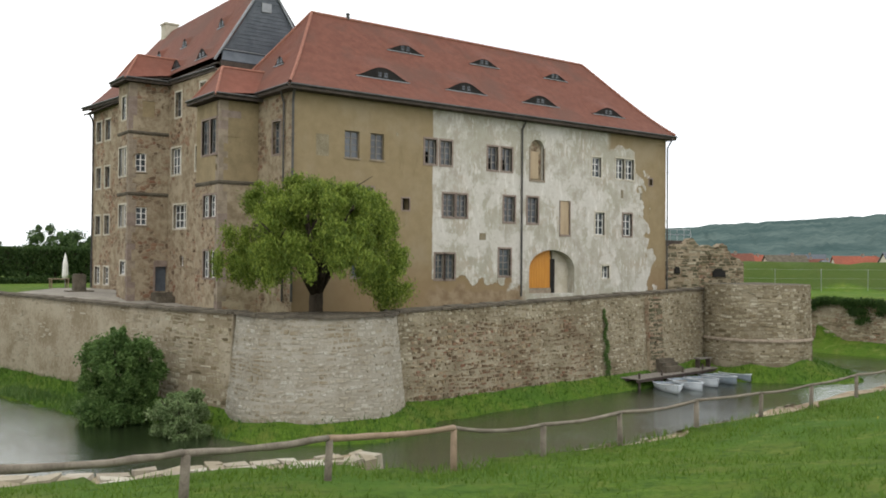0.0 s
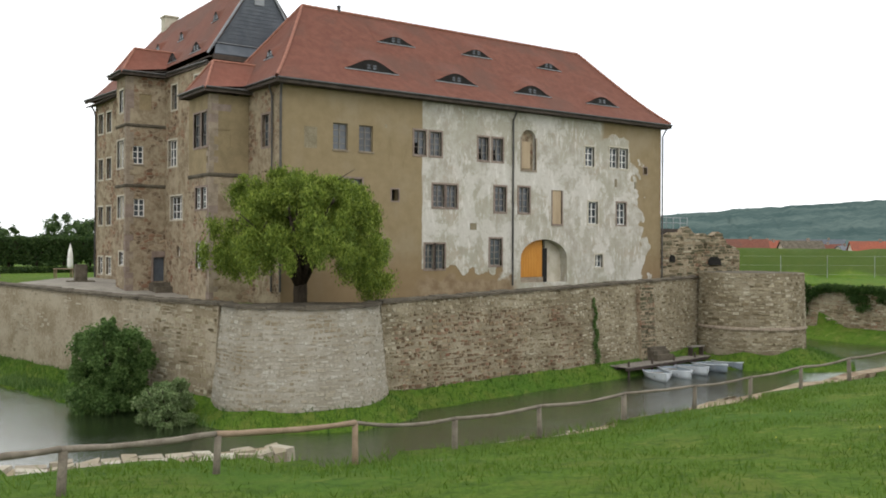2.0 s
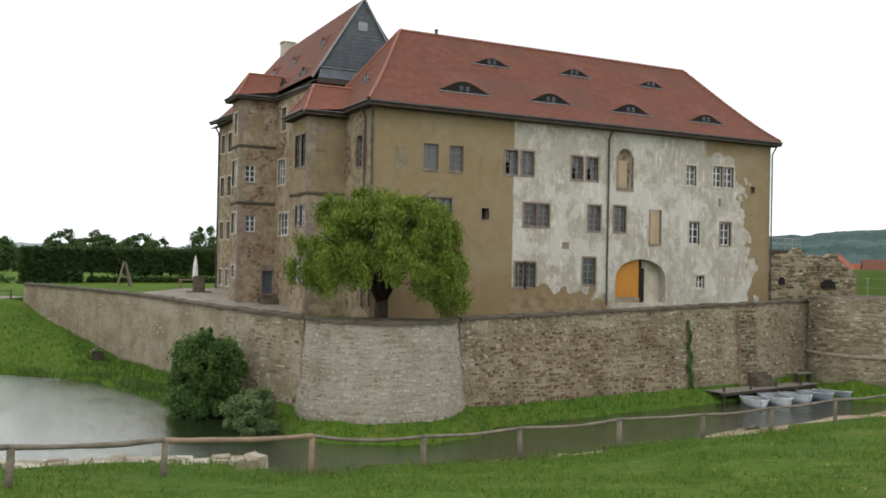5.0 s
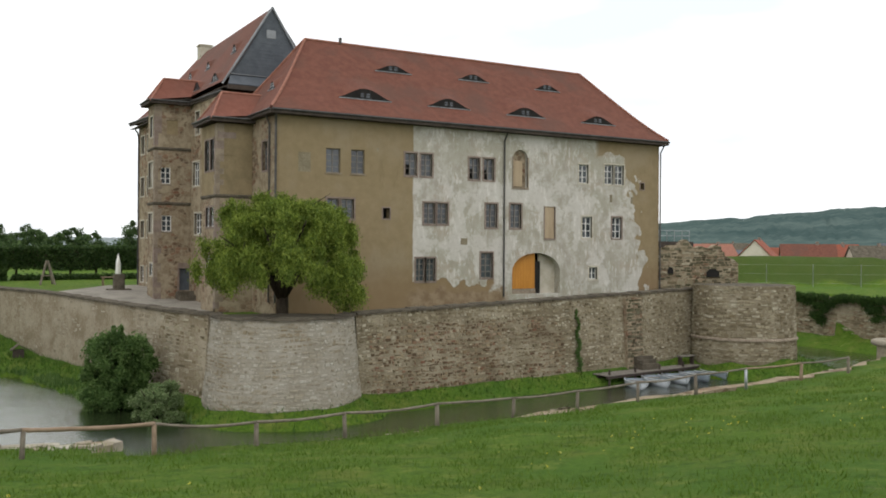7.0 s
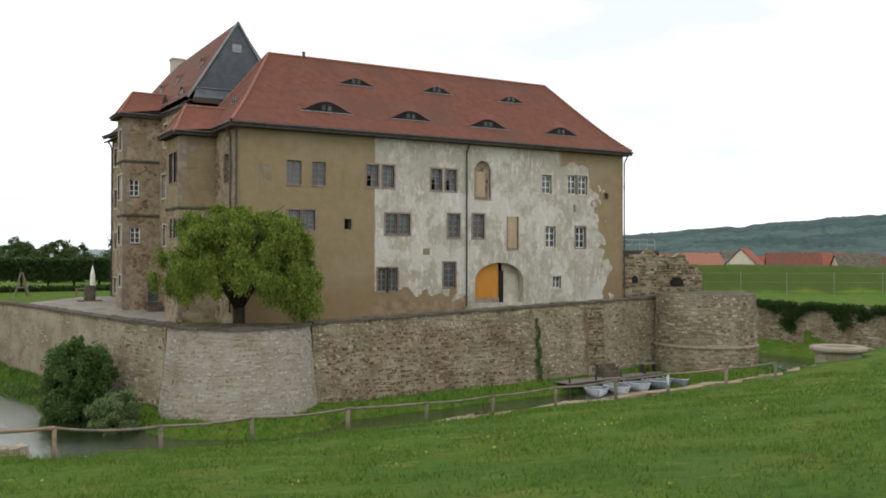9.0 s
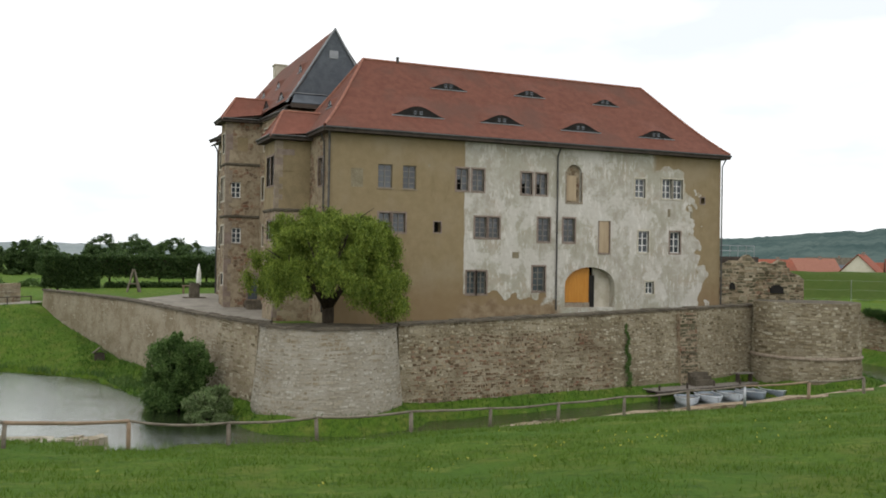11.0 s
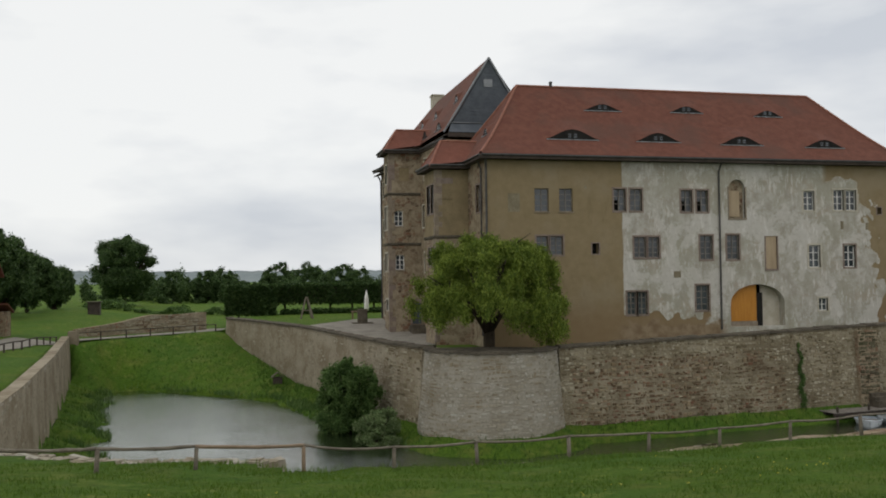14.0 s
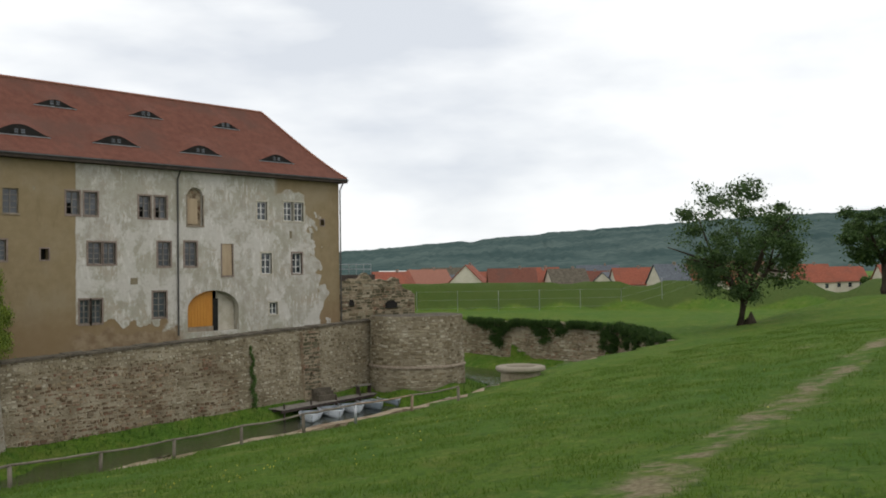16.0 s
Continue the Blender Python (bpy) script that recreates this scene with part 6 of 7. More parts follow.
for k in range(380):
    a = rs.uniform(0, 2 * math.pi)
    inner = k % 4 == 0
    rr = math.sqrt(rs.uniform(0.02, 1.0)) * (0.78 if inner else 1.0)
    lobe = 1.0 + 0.09 * math.sin(3 * a + 0.6) + 0.06 * math.sin(7 * a + 2.0)
    R = 4.4 * rr * lobe
    dome = 6.65 * (1 - 0.5 * rr ** 3.2) * (1 + 0.05 * math.sin(4 * a + 5 * rr)) - 0.35
    east = math.cos(a + 0.55)
    foot = 2.25 - 1.75 * max(0.0, east) ** 1.5 - 0.5 * max(0.0, -east)
    if rr > 0.72 and not inner:
        z = foot + (dome - foot) * rs.uniform(0.0, 1.0) ** 0.8
    elif inner:
        z = max(foot + 0.6, 2.6) + (dome - 3.2) * rs.uniform(0.1, 0.8)
    else:
        z = dome - rs.uniform(0.0, 0.7)
    ctr.append((WC.x + 0.15 + R * math.cos(a), WC.y - 0.1 + R * math.sin(a), WC.z + z))
    sc = rs.uniform(0.5, 1.0)
    size.append((0.72 * sc, 0.72 * sc, 0.5 * sc))
q, f = leaf_cloud(rs, ctr, np.array(size), 420, 0.085, 0.75, 0.15)
adopt(new("crown", fast_mesh("crown", q, f, M["willow"])), willow, "hanging yellow-green twigs and leaves")


def shrub(name, label, x, y, z, w, h, mat, seed, clumps, per, leaf):
    rs = np.random.RandomState(seed)
    th = thing(name, label, "bush", (x, y, z))
    bm = bmesh.new()
    for k in range(6):
        a = k * 1.05
        tube(bm, [(x, y, z - 0.3), (x + math.cos(a) * w * 0.15, y + math.sin(a) * w * 0.15, z + h * 0.4), (x + math.cos(a) * w * 0.3, y + math.sin(a) * w * 0.3, z + h * 0.75)], [0.06, 0.045, 0.015], 6)
    part("stem", bm, M["bark"], th, "thin bundled stems")
    v = rs.normal(size=(clumps, 3))
    v /= np.linalg.norm(v, axis=1)[:, None]
    rad = rs.uniform(0.3, 1.0, (clumps, 1)) ** 0.5 * (0.84 + 0.2 * np.sin(4 * np.arctan2(v[:, 1:2], v[:, 0:1]) + 5 * v[:, 2:3] + seed))
    ctr = np.array([x, y, z + h * 0.47]) + v * rad * np.array([w * 0.42, w * 0.42, h * 0.44])
    spray = clumps // 4
    lift = rs.uniform(0.8, 1.12, (spray, 1))
    ctr[:spray] = np.array([x, y, z + h * 0.47]) + v[:spray] * lift * np.array([w * 0.4, w * 0.4, h * 0.42])
    skirt = clumps // 4
    turn = rs.uniform(0, 2 * np.pi, skirt)
    wide = w * 0.4 * np.sqrt(rs.uniform(0.2, 1.0, skirt))
    ctr[-skirt:] = np.stack([x + wide * np.cos(turn), y + wide * np.sin(turn), z + h * rs.uniform(0.04, 0.22, skirt)], 1)
    size = rs.uniform(0.45, 1.1, (clumps, 1)) * np.array([w, w, h]) * 0.14
    size[:spray] *= np.array([0.45, 0.45, 0.8])
    q, f = leaf_cloud(rs, ctr, size, per, leaf, 0.0, 0.3)
    adopt(new("foliage", fast_mesh("foliage", q, f, M[mat])), th, "dense small leaves")


shrub("water_bush", "tall dense dark green bush at the water's edge", -9.3, 0.0, 0.0, 4.4, 4.6, "bush", 3, 230, 430, 0.075)
shrub("low_shrub", "low pale green shrub at the water's edge", -8.3, -5.0, 0.0, 2.9, 2.15, "bush_pale", 4, 95, 420, 0.068)

tree("orchard_tree", "gnarled dark green fruit tree on the rampart meadow", 48.5, -25.0, 11.8, 11.2, 1.8, "tree", 8, 170, 125, 0.12, (-0.4, 0.3), 0.4, None, 0.65)
tree("orchard_tree", "dark green fruit tree by the meadow path", 68.5, -28.0, 9.0, 9.5, 2.8, "tree", 9, 330, 56, 0.15, (0.2, 0), 0.3, None, 0.7)
tree("courtyard_tree", "small dark tree behind the castle corner", 38.5, 13.0, 6.3, 3.6, 2.0, "tree", 10, 120, 40, 0.16, (0, 0), 0.14, 5.3)
tree("lone_tree", "large spreading dark green tree in the field", -33.3, 104.0, 12.6, 11.0, 1.2, "tree", 12, 520, 150, 0.17, (0, 0), 0.45, None, 0.8)
tree("yard_tree", "dense dark tree standing before the stone house", -40.2, 17.0, 9.0, 9.0, 2.0, "tree", 14, 560, 130, 0.125, (0, 0), 0.35, None, 0.9)
for k, (x, y, h, w) in enumerate(((-42.5, 50, 11.6, 9.5), (-42.0, 58, 10.4, 9), (-42.0, 73.0, 8.4, 9), (-41.0, 86, 6.6, 6.5), (-51, 68, 12, 12), (-49, 44, 11.5, 10))):
    tree("park_tree", "tall dark green park tree beyond the house", x, y, h, w, h * 0.1, "tree", 20 + k, 330, 130, 0.17, (0, 0), 0.35, None, 0.9, 0, "trees beyond the house")
rnd2 = random.Random(9)
for k in range(36):
    x = -34 + k * 2.5 + rnd2.uniform(-1.5, 1.5)
    y = 150 + rnd2.uniform(-14, 24) - 0.4 * abs(x + 5)
    h = rnd2.choice((5.8, 7, 8, 9.4)) * rnd2.uniform(0.85, 1.15)
    tree("far_tree", "dark tree in the belt beyond the park", x, y, h, h * rnd2.uniform(0.85, 1.2), h * 0.02, "tree", 50 + k, 110, 80, 0.25, (0, 0), 0.2, None, 0.9, 0, "tree belt beyond the park")


def thicket(name, label, line, half, h, mat, seed, n, per, leaf):
    """A rough band of low growth along a line."""
    rs = np.random.RandomState(seed)
    at, tot = lerp_path(line)
    ctr, rad = [], []
    for k in range(n):
        (x, y), (dx, dy) = at(tot * rs.random())
        o = rs.uniform(-half, half)
        x, y = x - dy * o, y + dx * o
        top = h * (0.55 + 0.45 * math.sin(x * 0.7 + 2.0 * math.sin(x * 0.23 + seed))) * rs.uniform(0.6, 1.1)
        ctr.append((x, y, land_at(x, y) + top * rs.uniform(0.2, 0.9)))
        rad.append((0.9, 0.9, max(0.3, top * 0.4)))
    q, f = leaf_cloud(rs, ctr, np.array(rad), per, leaf, 0.0, 0.2)
    tagged(new(name, fast_mesh(name, q, f, M[mat])), label, "undergrowth", kind="stuff")


thicket("field_hedge", "rough green hedge along the field edge", [(-36, 84), (-28, 80), (-14, 76), (2, 74)], 1.2, 1.5, "bush", 5, 150, 130, 0.13)
thicket("belt_undergrowth", "dark undergrowth beneath the tree belt", [(-44, 128), (-10, 134), (30, 128), (58, 118)], 3.5, 6.0, "tree", 6, 520, 120, 0.22)


def clipped(name, label, x0, y0, x1, y1, z0, z1, deep, seed, n, group=""):
    """A clipped block of foliage: leaves all over its faces."""
    rs = np.random.RandomState(seed)
    th = thing(name, label, "hedge", ((x0 + x1) / 2, (y0 + y1) / 2, 5.3), group)
    d = np.array([x1 - x0, y1 - y0])
    ln = np.linalg.norm(d)
    d /= ln
    nrm = np.array([d[1], -d[0]])
    a, b, c = rs.random(n), rs.random(n), rs.random(n)
    side = rs.random(n)
    u = np.where(side < 0.08, 0.0, np.where(side < 0.16, 1.0, a)) * ln
    w = np.where((side > 0.16) & (side < 0.62), 0.0, b) * deep
    z = np.where(side > 0.78, 1.0, c) * (z1 - z0) + z0
    j = rs.normal(size=(n, 3)) * 0.09
    p = np.stack([x0 + d[0] * u - nrm[0] * w, y0 + d[1] * u - nrm[1] * w, z], 1) + j
    q, f = leaf_cloud(rs, p, np.full((n, 3), 0.1), 1, 0.13, 0, 0.3)
    adopt(new("foliage", fast_mesh("foliage", q, f, M["hedge"])), th, "dense clipped leaves")
    bm = bmesh.new()
    c0 = [np.array([x0, y0]) + d * 0.15 - nrm * 0.15, np.array([x1, y1]) - d * 0.15 - nrm * 0.15, np.array([x1, y1]) - d * 0.15 - nrm * (deep - 0.15), np.array([x0, y0]) + d * 0.15 - nrm * (deep - 0.15)]
    slab(bm, [(*p, z0 + 0.15) for p in c0], (0, 0, z1 - z0 - 0.3))
    part("inner_growth", bm, M["bark"], th, "dark inner twigs")
    k = int(ln / 2.6) + 1
    for i in range(k):
        p = np.array([x0, y0]) + d * (ln * (i + 0.5) / k) - nrm * deep * 0.5
        bm = bmesh.new()
        tube(bm, [(*p, 5.0), (*p, z0 + 0.4)], [0.13, 0.11], 7)
        part("trunk", bm, M["bark"], th)


clipped("clipped_hedge", "dark green clipped tree block in the courtyard", -16.6, 43.0, -11.6, 43.0, 5.45, 8.4, 3.0, 1, 16000, "clipped hedge rows")
clipped("clipped_hedge", "dark green clipped lime row on bare trunks", -11.4, 46.0, 9.0, 49.0, 6.4, 8.5, 2.4, 2, 24000, "clipped hedge rows")
clipped("low_hedge", "low dark clipped hedge behind the lawn", -10.6, 44.4, 4.0, 46.4, 5.35, 5.72, 0.8, 6, 6000)

# ---- courtyard things ----
bm = bmesh.new()
prev = None
for k in range(27):
    y = 4.0 + k
    xa = -6.6 - 0.221 * (y + 0.6) + 0.9 if y < 20 else -10.2 + 0.55 * (y - 20)
    row = [bm.verts.new((xa + (-0.9 - xa) * t, y, land_at(xa + (-0.9 - xa) * t, y) + 0.04)) for t in (0.0, 0.35, 0.7, 1.0)]
    if prev:
        for i in range(3):
            bm.faces.new((prev[i], prev[i + 1], row[i + 1], row[i]))
    prev = row
tagged(part("forecourt", bm, M["gravel"], None), "pale gravel forecourt before the castle door", "gravel", kind="structure")
parasol = thing("closed_parasol", "closed white garden parasol on a pole", "parasol", (-3.3, 33.0, 5.3))
bm = bmesh.new()
tube(bm, [(-3.3, 33.0, 5.3), (-3.3, 33.0, 8.1)], [0.03, 0.03], 6)
part("pole", bm, M["metal"], parasol)
bm = bmesh.new()
tube(bm, [(-3.3, 33.0, 6.0), (-3.3, 33.0, 6.3), (-3.3, 33.0, 7.2), (-3.3, 33.0, 8.0)], [0.2, 0.24, 0.2, 0.03], 10)
part("canopy", bm, M["parasol"], parasol, "folded white cloth", True)
bench = thing("garden_table", "brown wooden garden table", "table", (-4.4, 30.5, 5.3))
bm = bmesh.new()
box(bm, -5.1, 30.1, 6.0, -3.7, 30.9, 6.06)
part("tabletop", bm, M["rail_new"], bench)
for x in (-5.0, -3.8):
    for y in (30.18, 30.82):
        bm = bmesh.new()
        box(bm, x - 0.04, y - 0.04, 5.3, x + 0.04, y + 0.04, 6.0)
        part("leg", bm, M["rail_new"], bench)
stonem = thing("stone_block", "upright grey stone block on the lawn", "stone", (-5.3, 21.5, 5.3))
bm = bmesh.new()
vs = box(bm, -5.75, 21.2, 5.25, -4.95, 21.8, 6.55)
bmesh.ops.bevel(bm, geom=bm.edges[:], offset=0.06, segments=2, affect="EDGES")
part("block", bm, M["coping"], stonem)
bm = bmesh.new()
box(bm, -6.2, 21.0, 5.25, -4.5, 22.0, 5.42)
part("plinth", bm, M["coping"], stonem)
swing = thing("wooden_frame", "weathered wooden A-frame on the lawn", "frame", (-9.0, 34.0, 5.3))
for a, b in (((-9.6, 33.6), (-9.05, 34.0)), ((-8.4, 33.6), (-8.95, 34.0)), ((-9.5, 34.6), (-9.05, 34.1)), ((-8.5, 34.6), (-8.95, 34.1))):
    bm = bmesh.new()
    beam(bm, (*a, 5.3), (*b, 7.4), 0.12, 0.12)
    part("leg", bm, M["rail"], swing)
bm = bmesh.new()
beam(bm, (-9.4, 33.75, 6.1), (-8.6, 33.75, 6.1), 0.1, 0.1)
part("crossbar", bm, M["rail"], swing)

# ---- causeway, road, house and van ----
bm = bmesh.new()
pts_in = [(-32.0, 24.4), (-29.6, 26.0), (-23.4, 31.6), (-17.6, 36.9), (-16.4, 40.5)]
at_c, tot = lerp_path(pts_in)
prev = None
for k in range(30):
    (x, y), (dx, dy) = at_c(tot * k / 29)
    row = [bm.verts.new((x - dy * o, y + dx * o, 4.2)) for o in (-0.2, 0.8, 1.9)]
    if prev:
        bm.faces.new((prev[0], row[0], row[1], prev[1]))
        bm.faces.new((prev[1], row[1], row[2], prev[2]))
    prev = row
tagged(part("causeway", bm, M["gravel"], None), "pale gravel path across the end of the moat", "path", kind="structure")
curtain("wall_causeway", "low rubble garden wall behind the gravel path", [(-29.6, 31.4), (-24.2, 36.0), (-18.6, 40.8)], lambda s: 3.6, lambda s: 4.9 + 0.95 * smooth(np.array(s), 0, 9).item() + 0.05 * math.sin(s), 0.02, 1, lambda x, z, s: "stone_left", 43, (0.18, 0.3), (0.3, 0.7), False, 0.5)
pier = thing("gate_pier", "short grey stone pier at the end of the retaining wall", "pier", (-29.0, 26.2, 4.0))
bm = bmesh.new()
box(bm, -29.35, 25.6, 1.2, -28.55, 26.4, 5.05)
bmesh.ops.bevel(bm, geom=bm.edges[:], offset=0.05, segments=2, affect="EDGES")
part("shaft", bm, M["stone_left"], pier)
handrail = thing("path_railing", "low dark timber railing along the gravel path", "railing", (-28.4, 26.2, 4.1))
at_h, tot = lerp_path([(-28.9, 25.9), (-23.2, 31.1), (-17.6, 36.2)])
lastp = None
for k in range(7):
    (x, y), _ = at_h(tot * k / 6)
    z = 4.15
    bm = bmesh.new()
    tube(bm, [(x, y, z - 0.5), (x, y, z + 0.75)], [0.06, 0.055], 7)
    part("post", bm, M["soffit"], handrail)
    if lastp:
        bm = bmesh.new()
        tube(bm, [(lastp[0], lastp[1], lastp[2] + 0.7), (x, y, z + 0.7)], [0.04, 0.04], 6)
        part("rail", bm, M["soffit"], handrail)
    lastp = (x, y, z)
hut = thing("bank_hut", "small dark wooden hut on the grass bank", "hut", (-12.6, 18.6, 1.0))
hz = land_at(-12.6, 18.6)
bm = bmesh.new()
box(bm, -12.95, 18.3, hz - 0.2, -12.25, 18.9, hz + 0.5)
part("body", bm, M["soffit"], hut)
bm = bmesh.new()
for s in (-1, 1):
    slab(bm, [(-12.6 + s * 0.5, 18.15, hz + 0.45), (-12.6 + s * 0.5, 19.05, hz + 0.45), (-12.6, 19.05, hz + 0.85), (-12.6, 18.15, hz + 0.85)], (0, 0, 0.05))
part("roof", bm, M["coping"], hut, "dark pitched roof")
kiosk = thing("field_shelter", "small dark timber shelter at the field edge", "shelter", (-32.4, 64.0, 4.7))
hz = land_at(-32.4, 64.0)
bm = bmesh.new()
box(bm, -33.2, 63.4, hz - 0.2, -31.8, 64.6, hz + 1.5)
part("body", bm, M["soffit"], kiosk)
bm = bmesh.new()
box(bm, -33.35, 63.2, hz + 1.5, -31.65, 64.8, hz + 1.62)
part("roof", bm, M["coping"], kiosk)
bm = bmesh.new()
at_r, tot = lerp_path([(-38.0, -40.0), (-35.2, -12.0), (-33.3, 0.0), (-32.2, 12.0), (-30.6, 21.0), (-30.6, 24.4)])
prev = None
for k in range(40):
    (x, y), (dx, dy) = at_r(tot * k / 39)
    hw = 2.6 - 1.1 * k / 39
    row = [bm.verts.new((x + dy * o, y - dx * o, land_at(x + dy * o, y - dx * o) + 0.05)) for o in (-hw * 1.7 - 3.2 * math.sin(math.pi * k / 39), -hw * 0.5, 0.5 * hw, hw)]
    if prev:
        for i in range(3):
            bm.faces.new((prev[i], row[i], row[i + 1], prev[i + 1]))
    prev = row
tagged(part("road", bm, M["gravel"], None), "pale gravel drive beside the lawn", "road", kind="structure")
low = thing("low_rail_fence", "low dark wooden rail fence along the drive", "fence", (-31.0, 0.0, 4.6))
at_f, tot = lerp_path([(-31.6, -10.0), (-31.2, -2.0), (-30.4, 6.0), (-30.0, 13.0), (-29.6, 22.0)])
lastp = None
for k in range(17):
    (x, y), _ = at_f(tot * k / 16)
    z = land_at(x, y)
    bm = bmesh.new()
    tube(bm, [(x, y, z - 0.1), (x, y, z + 0.62)], [0.06, 0.055], 7)
    part("post", bm, M["soffit"], low)
    if lastp:
        bm = bmesh.new()
        tube(bm, [(lastp[0], lastp[1], lastp[2] + 0.58), (x, y, z + 0.58)], [0.045, 0.045], 6)
        part("rail", bm, M["soffit"], low)
    lastp = (x, y, z)

house = thing("stone_house", "rubble stone house with a half-hipped red tile roof", "house", (-33.4, 11.0, land_at(-33.4, 11.0)))
hz = land_at(-33.4, 11.0)
hx0, hx1, hy0, hy1, he = -46.0, -33.4, 10.2, 16.6, 9.9
ES = Plane((hx1, hy0), (hx1, hy1))
SS = Plane((hx0, hy0), (hx1, hy0))
house_holes = [(1.2, 6.3, 1.75, 7.5), (4.0, 6.3, 4.55, 7.5), (1.3, 8.9, 1.75, 10.1), (2.3, 8.9, 2.75, 10.1), (2.9, 8.9, 3.35, 10.1), (4.3, 8.9, 4.8, 10.2), (2.9, 10.6, 3.4, 11.4)]
bm = bmesh.new()
wall_with_holes(bm, ES, 0, ES.length, hz - 0.4, he, [h for h in house_holes if h[3] < he] + [(h[0], h[1], h[2], he) for h in house_holes if h[1] < he < h[3]], 0.5)
mid = (hy0 + hy1) / 2
slab(bm, [(hx1, hy0, he), (hx1, hy1, he), (hx1, mid + 1.42, 11.5), (hx1, mid - 1.42, 11.5)], (-0.25, 0, 0))
part("gable_wall", bm, M["rubble"], house, "tan rubble gable wall")
for h in house_holes:
    bm = bmesh.new()
    pbox(bm, ES, h[0], h[1], h[2], h[3], -0.06 if h[3] < he else -0.02, -0.03 if h[3] < he else 0.025)
    part("window", bm, M["soffit"], house, "small dark shuttered window")
bm = bmesh.new()
box(bm, hx0, hy0, hz - 0.4, hx1 - 0.5, hy0 + 0.5, he)
box(bm, hx1 - 0.52, hy0 - 0.004, hz - 0.4, hx1 - 0.004, hy0 + 0.3, he)
part("wall", bm, M["rubble"], house)
bm = bmesh.new()
o = 0.35
slab(bm, [(hx0, hy0 - o, he - 0.2), (hx1 + o, hy0 - o, he - 0.2), (hx1 + o, mid - 1.6, 11.75), (hx1 - 1.2, mid, 12.75), (hx0, mid, 12.75)], (0, 0, -0.15))
slab(bm, [(hx0, hy1 + o, he - 0.2), (hx0, mid, 12.75), (hx1 - 1.2, mid, 12.75), (hx1 + o, mid + 1.6, 11.75), (hx1 + o, hy1 + o, he - 0.2)], (0, 0, -0.15))
slab(bm, [(hx1 + o, mid - 1.6, 11.75), (hx1 + o, mid + 1.6, 11.75), (hx1 - 1.2, mid, 12.75)], (0, 0, -0.15))
part("roof", bm, M["roof"], house, "red clay tile roof with half hip")
house.rotation_euler = (0, 0, radians(-8))
house.location += Vector((-2.0, 8.9, 0))
annex = thing("lean_to", "small lean-to shed against the stone house", "shed", (-33.0, 18.0, hz))
bm = bmesh.new()
box(bm, -35.5, 16.65, hz - 0.3, -33.2, 18.6, hz + 2.0)
part("wall", bm, M["rubble"], annex)
bm = bmesh.new()
slab(bm, [(-35.7, 16.65, hz + 2.7), (-33.0, 16.65, hz + 2.7), (-33.0, 18.9, hz + 1.95), (-35.7, 18.9, hz + 1.95)], (0, 0, -0.12))
part("roof", bm, M["roof"], annex)
annex.location += Vector((-0.9, 8.9, 0))


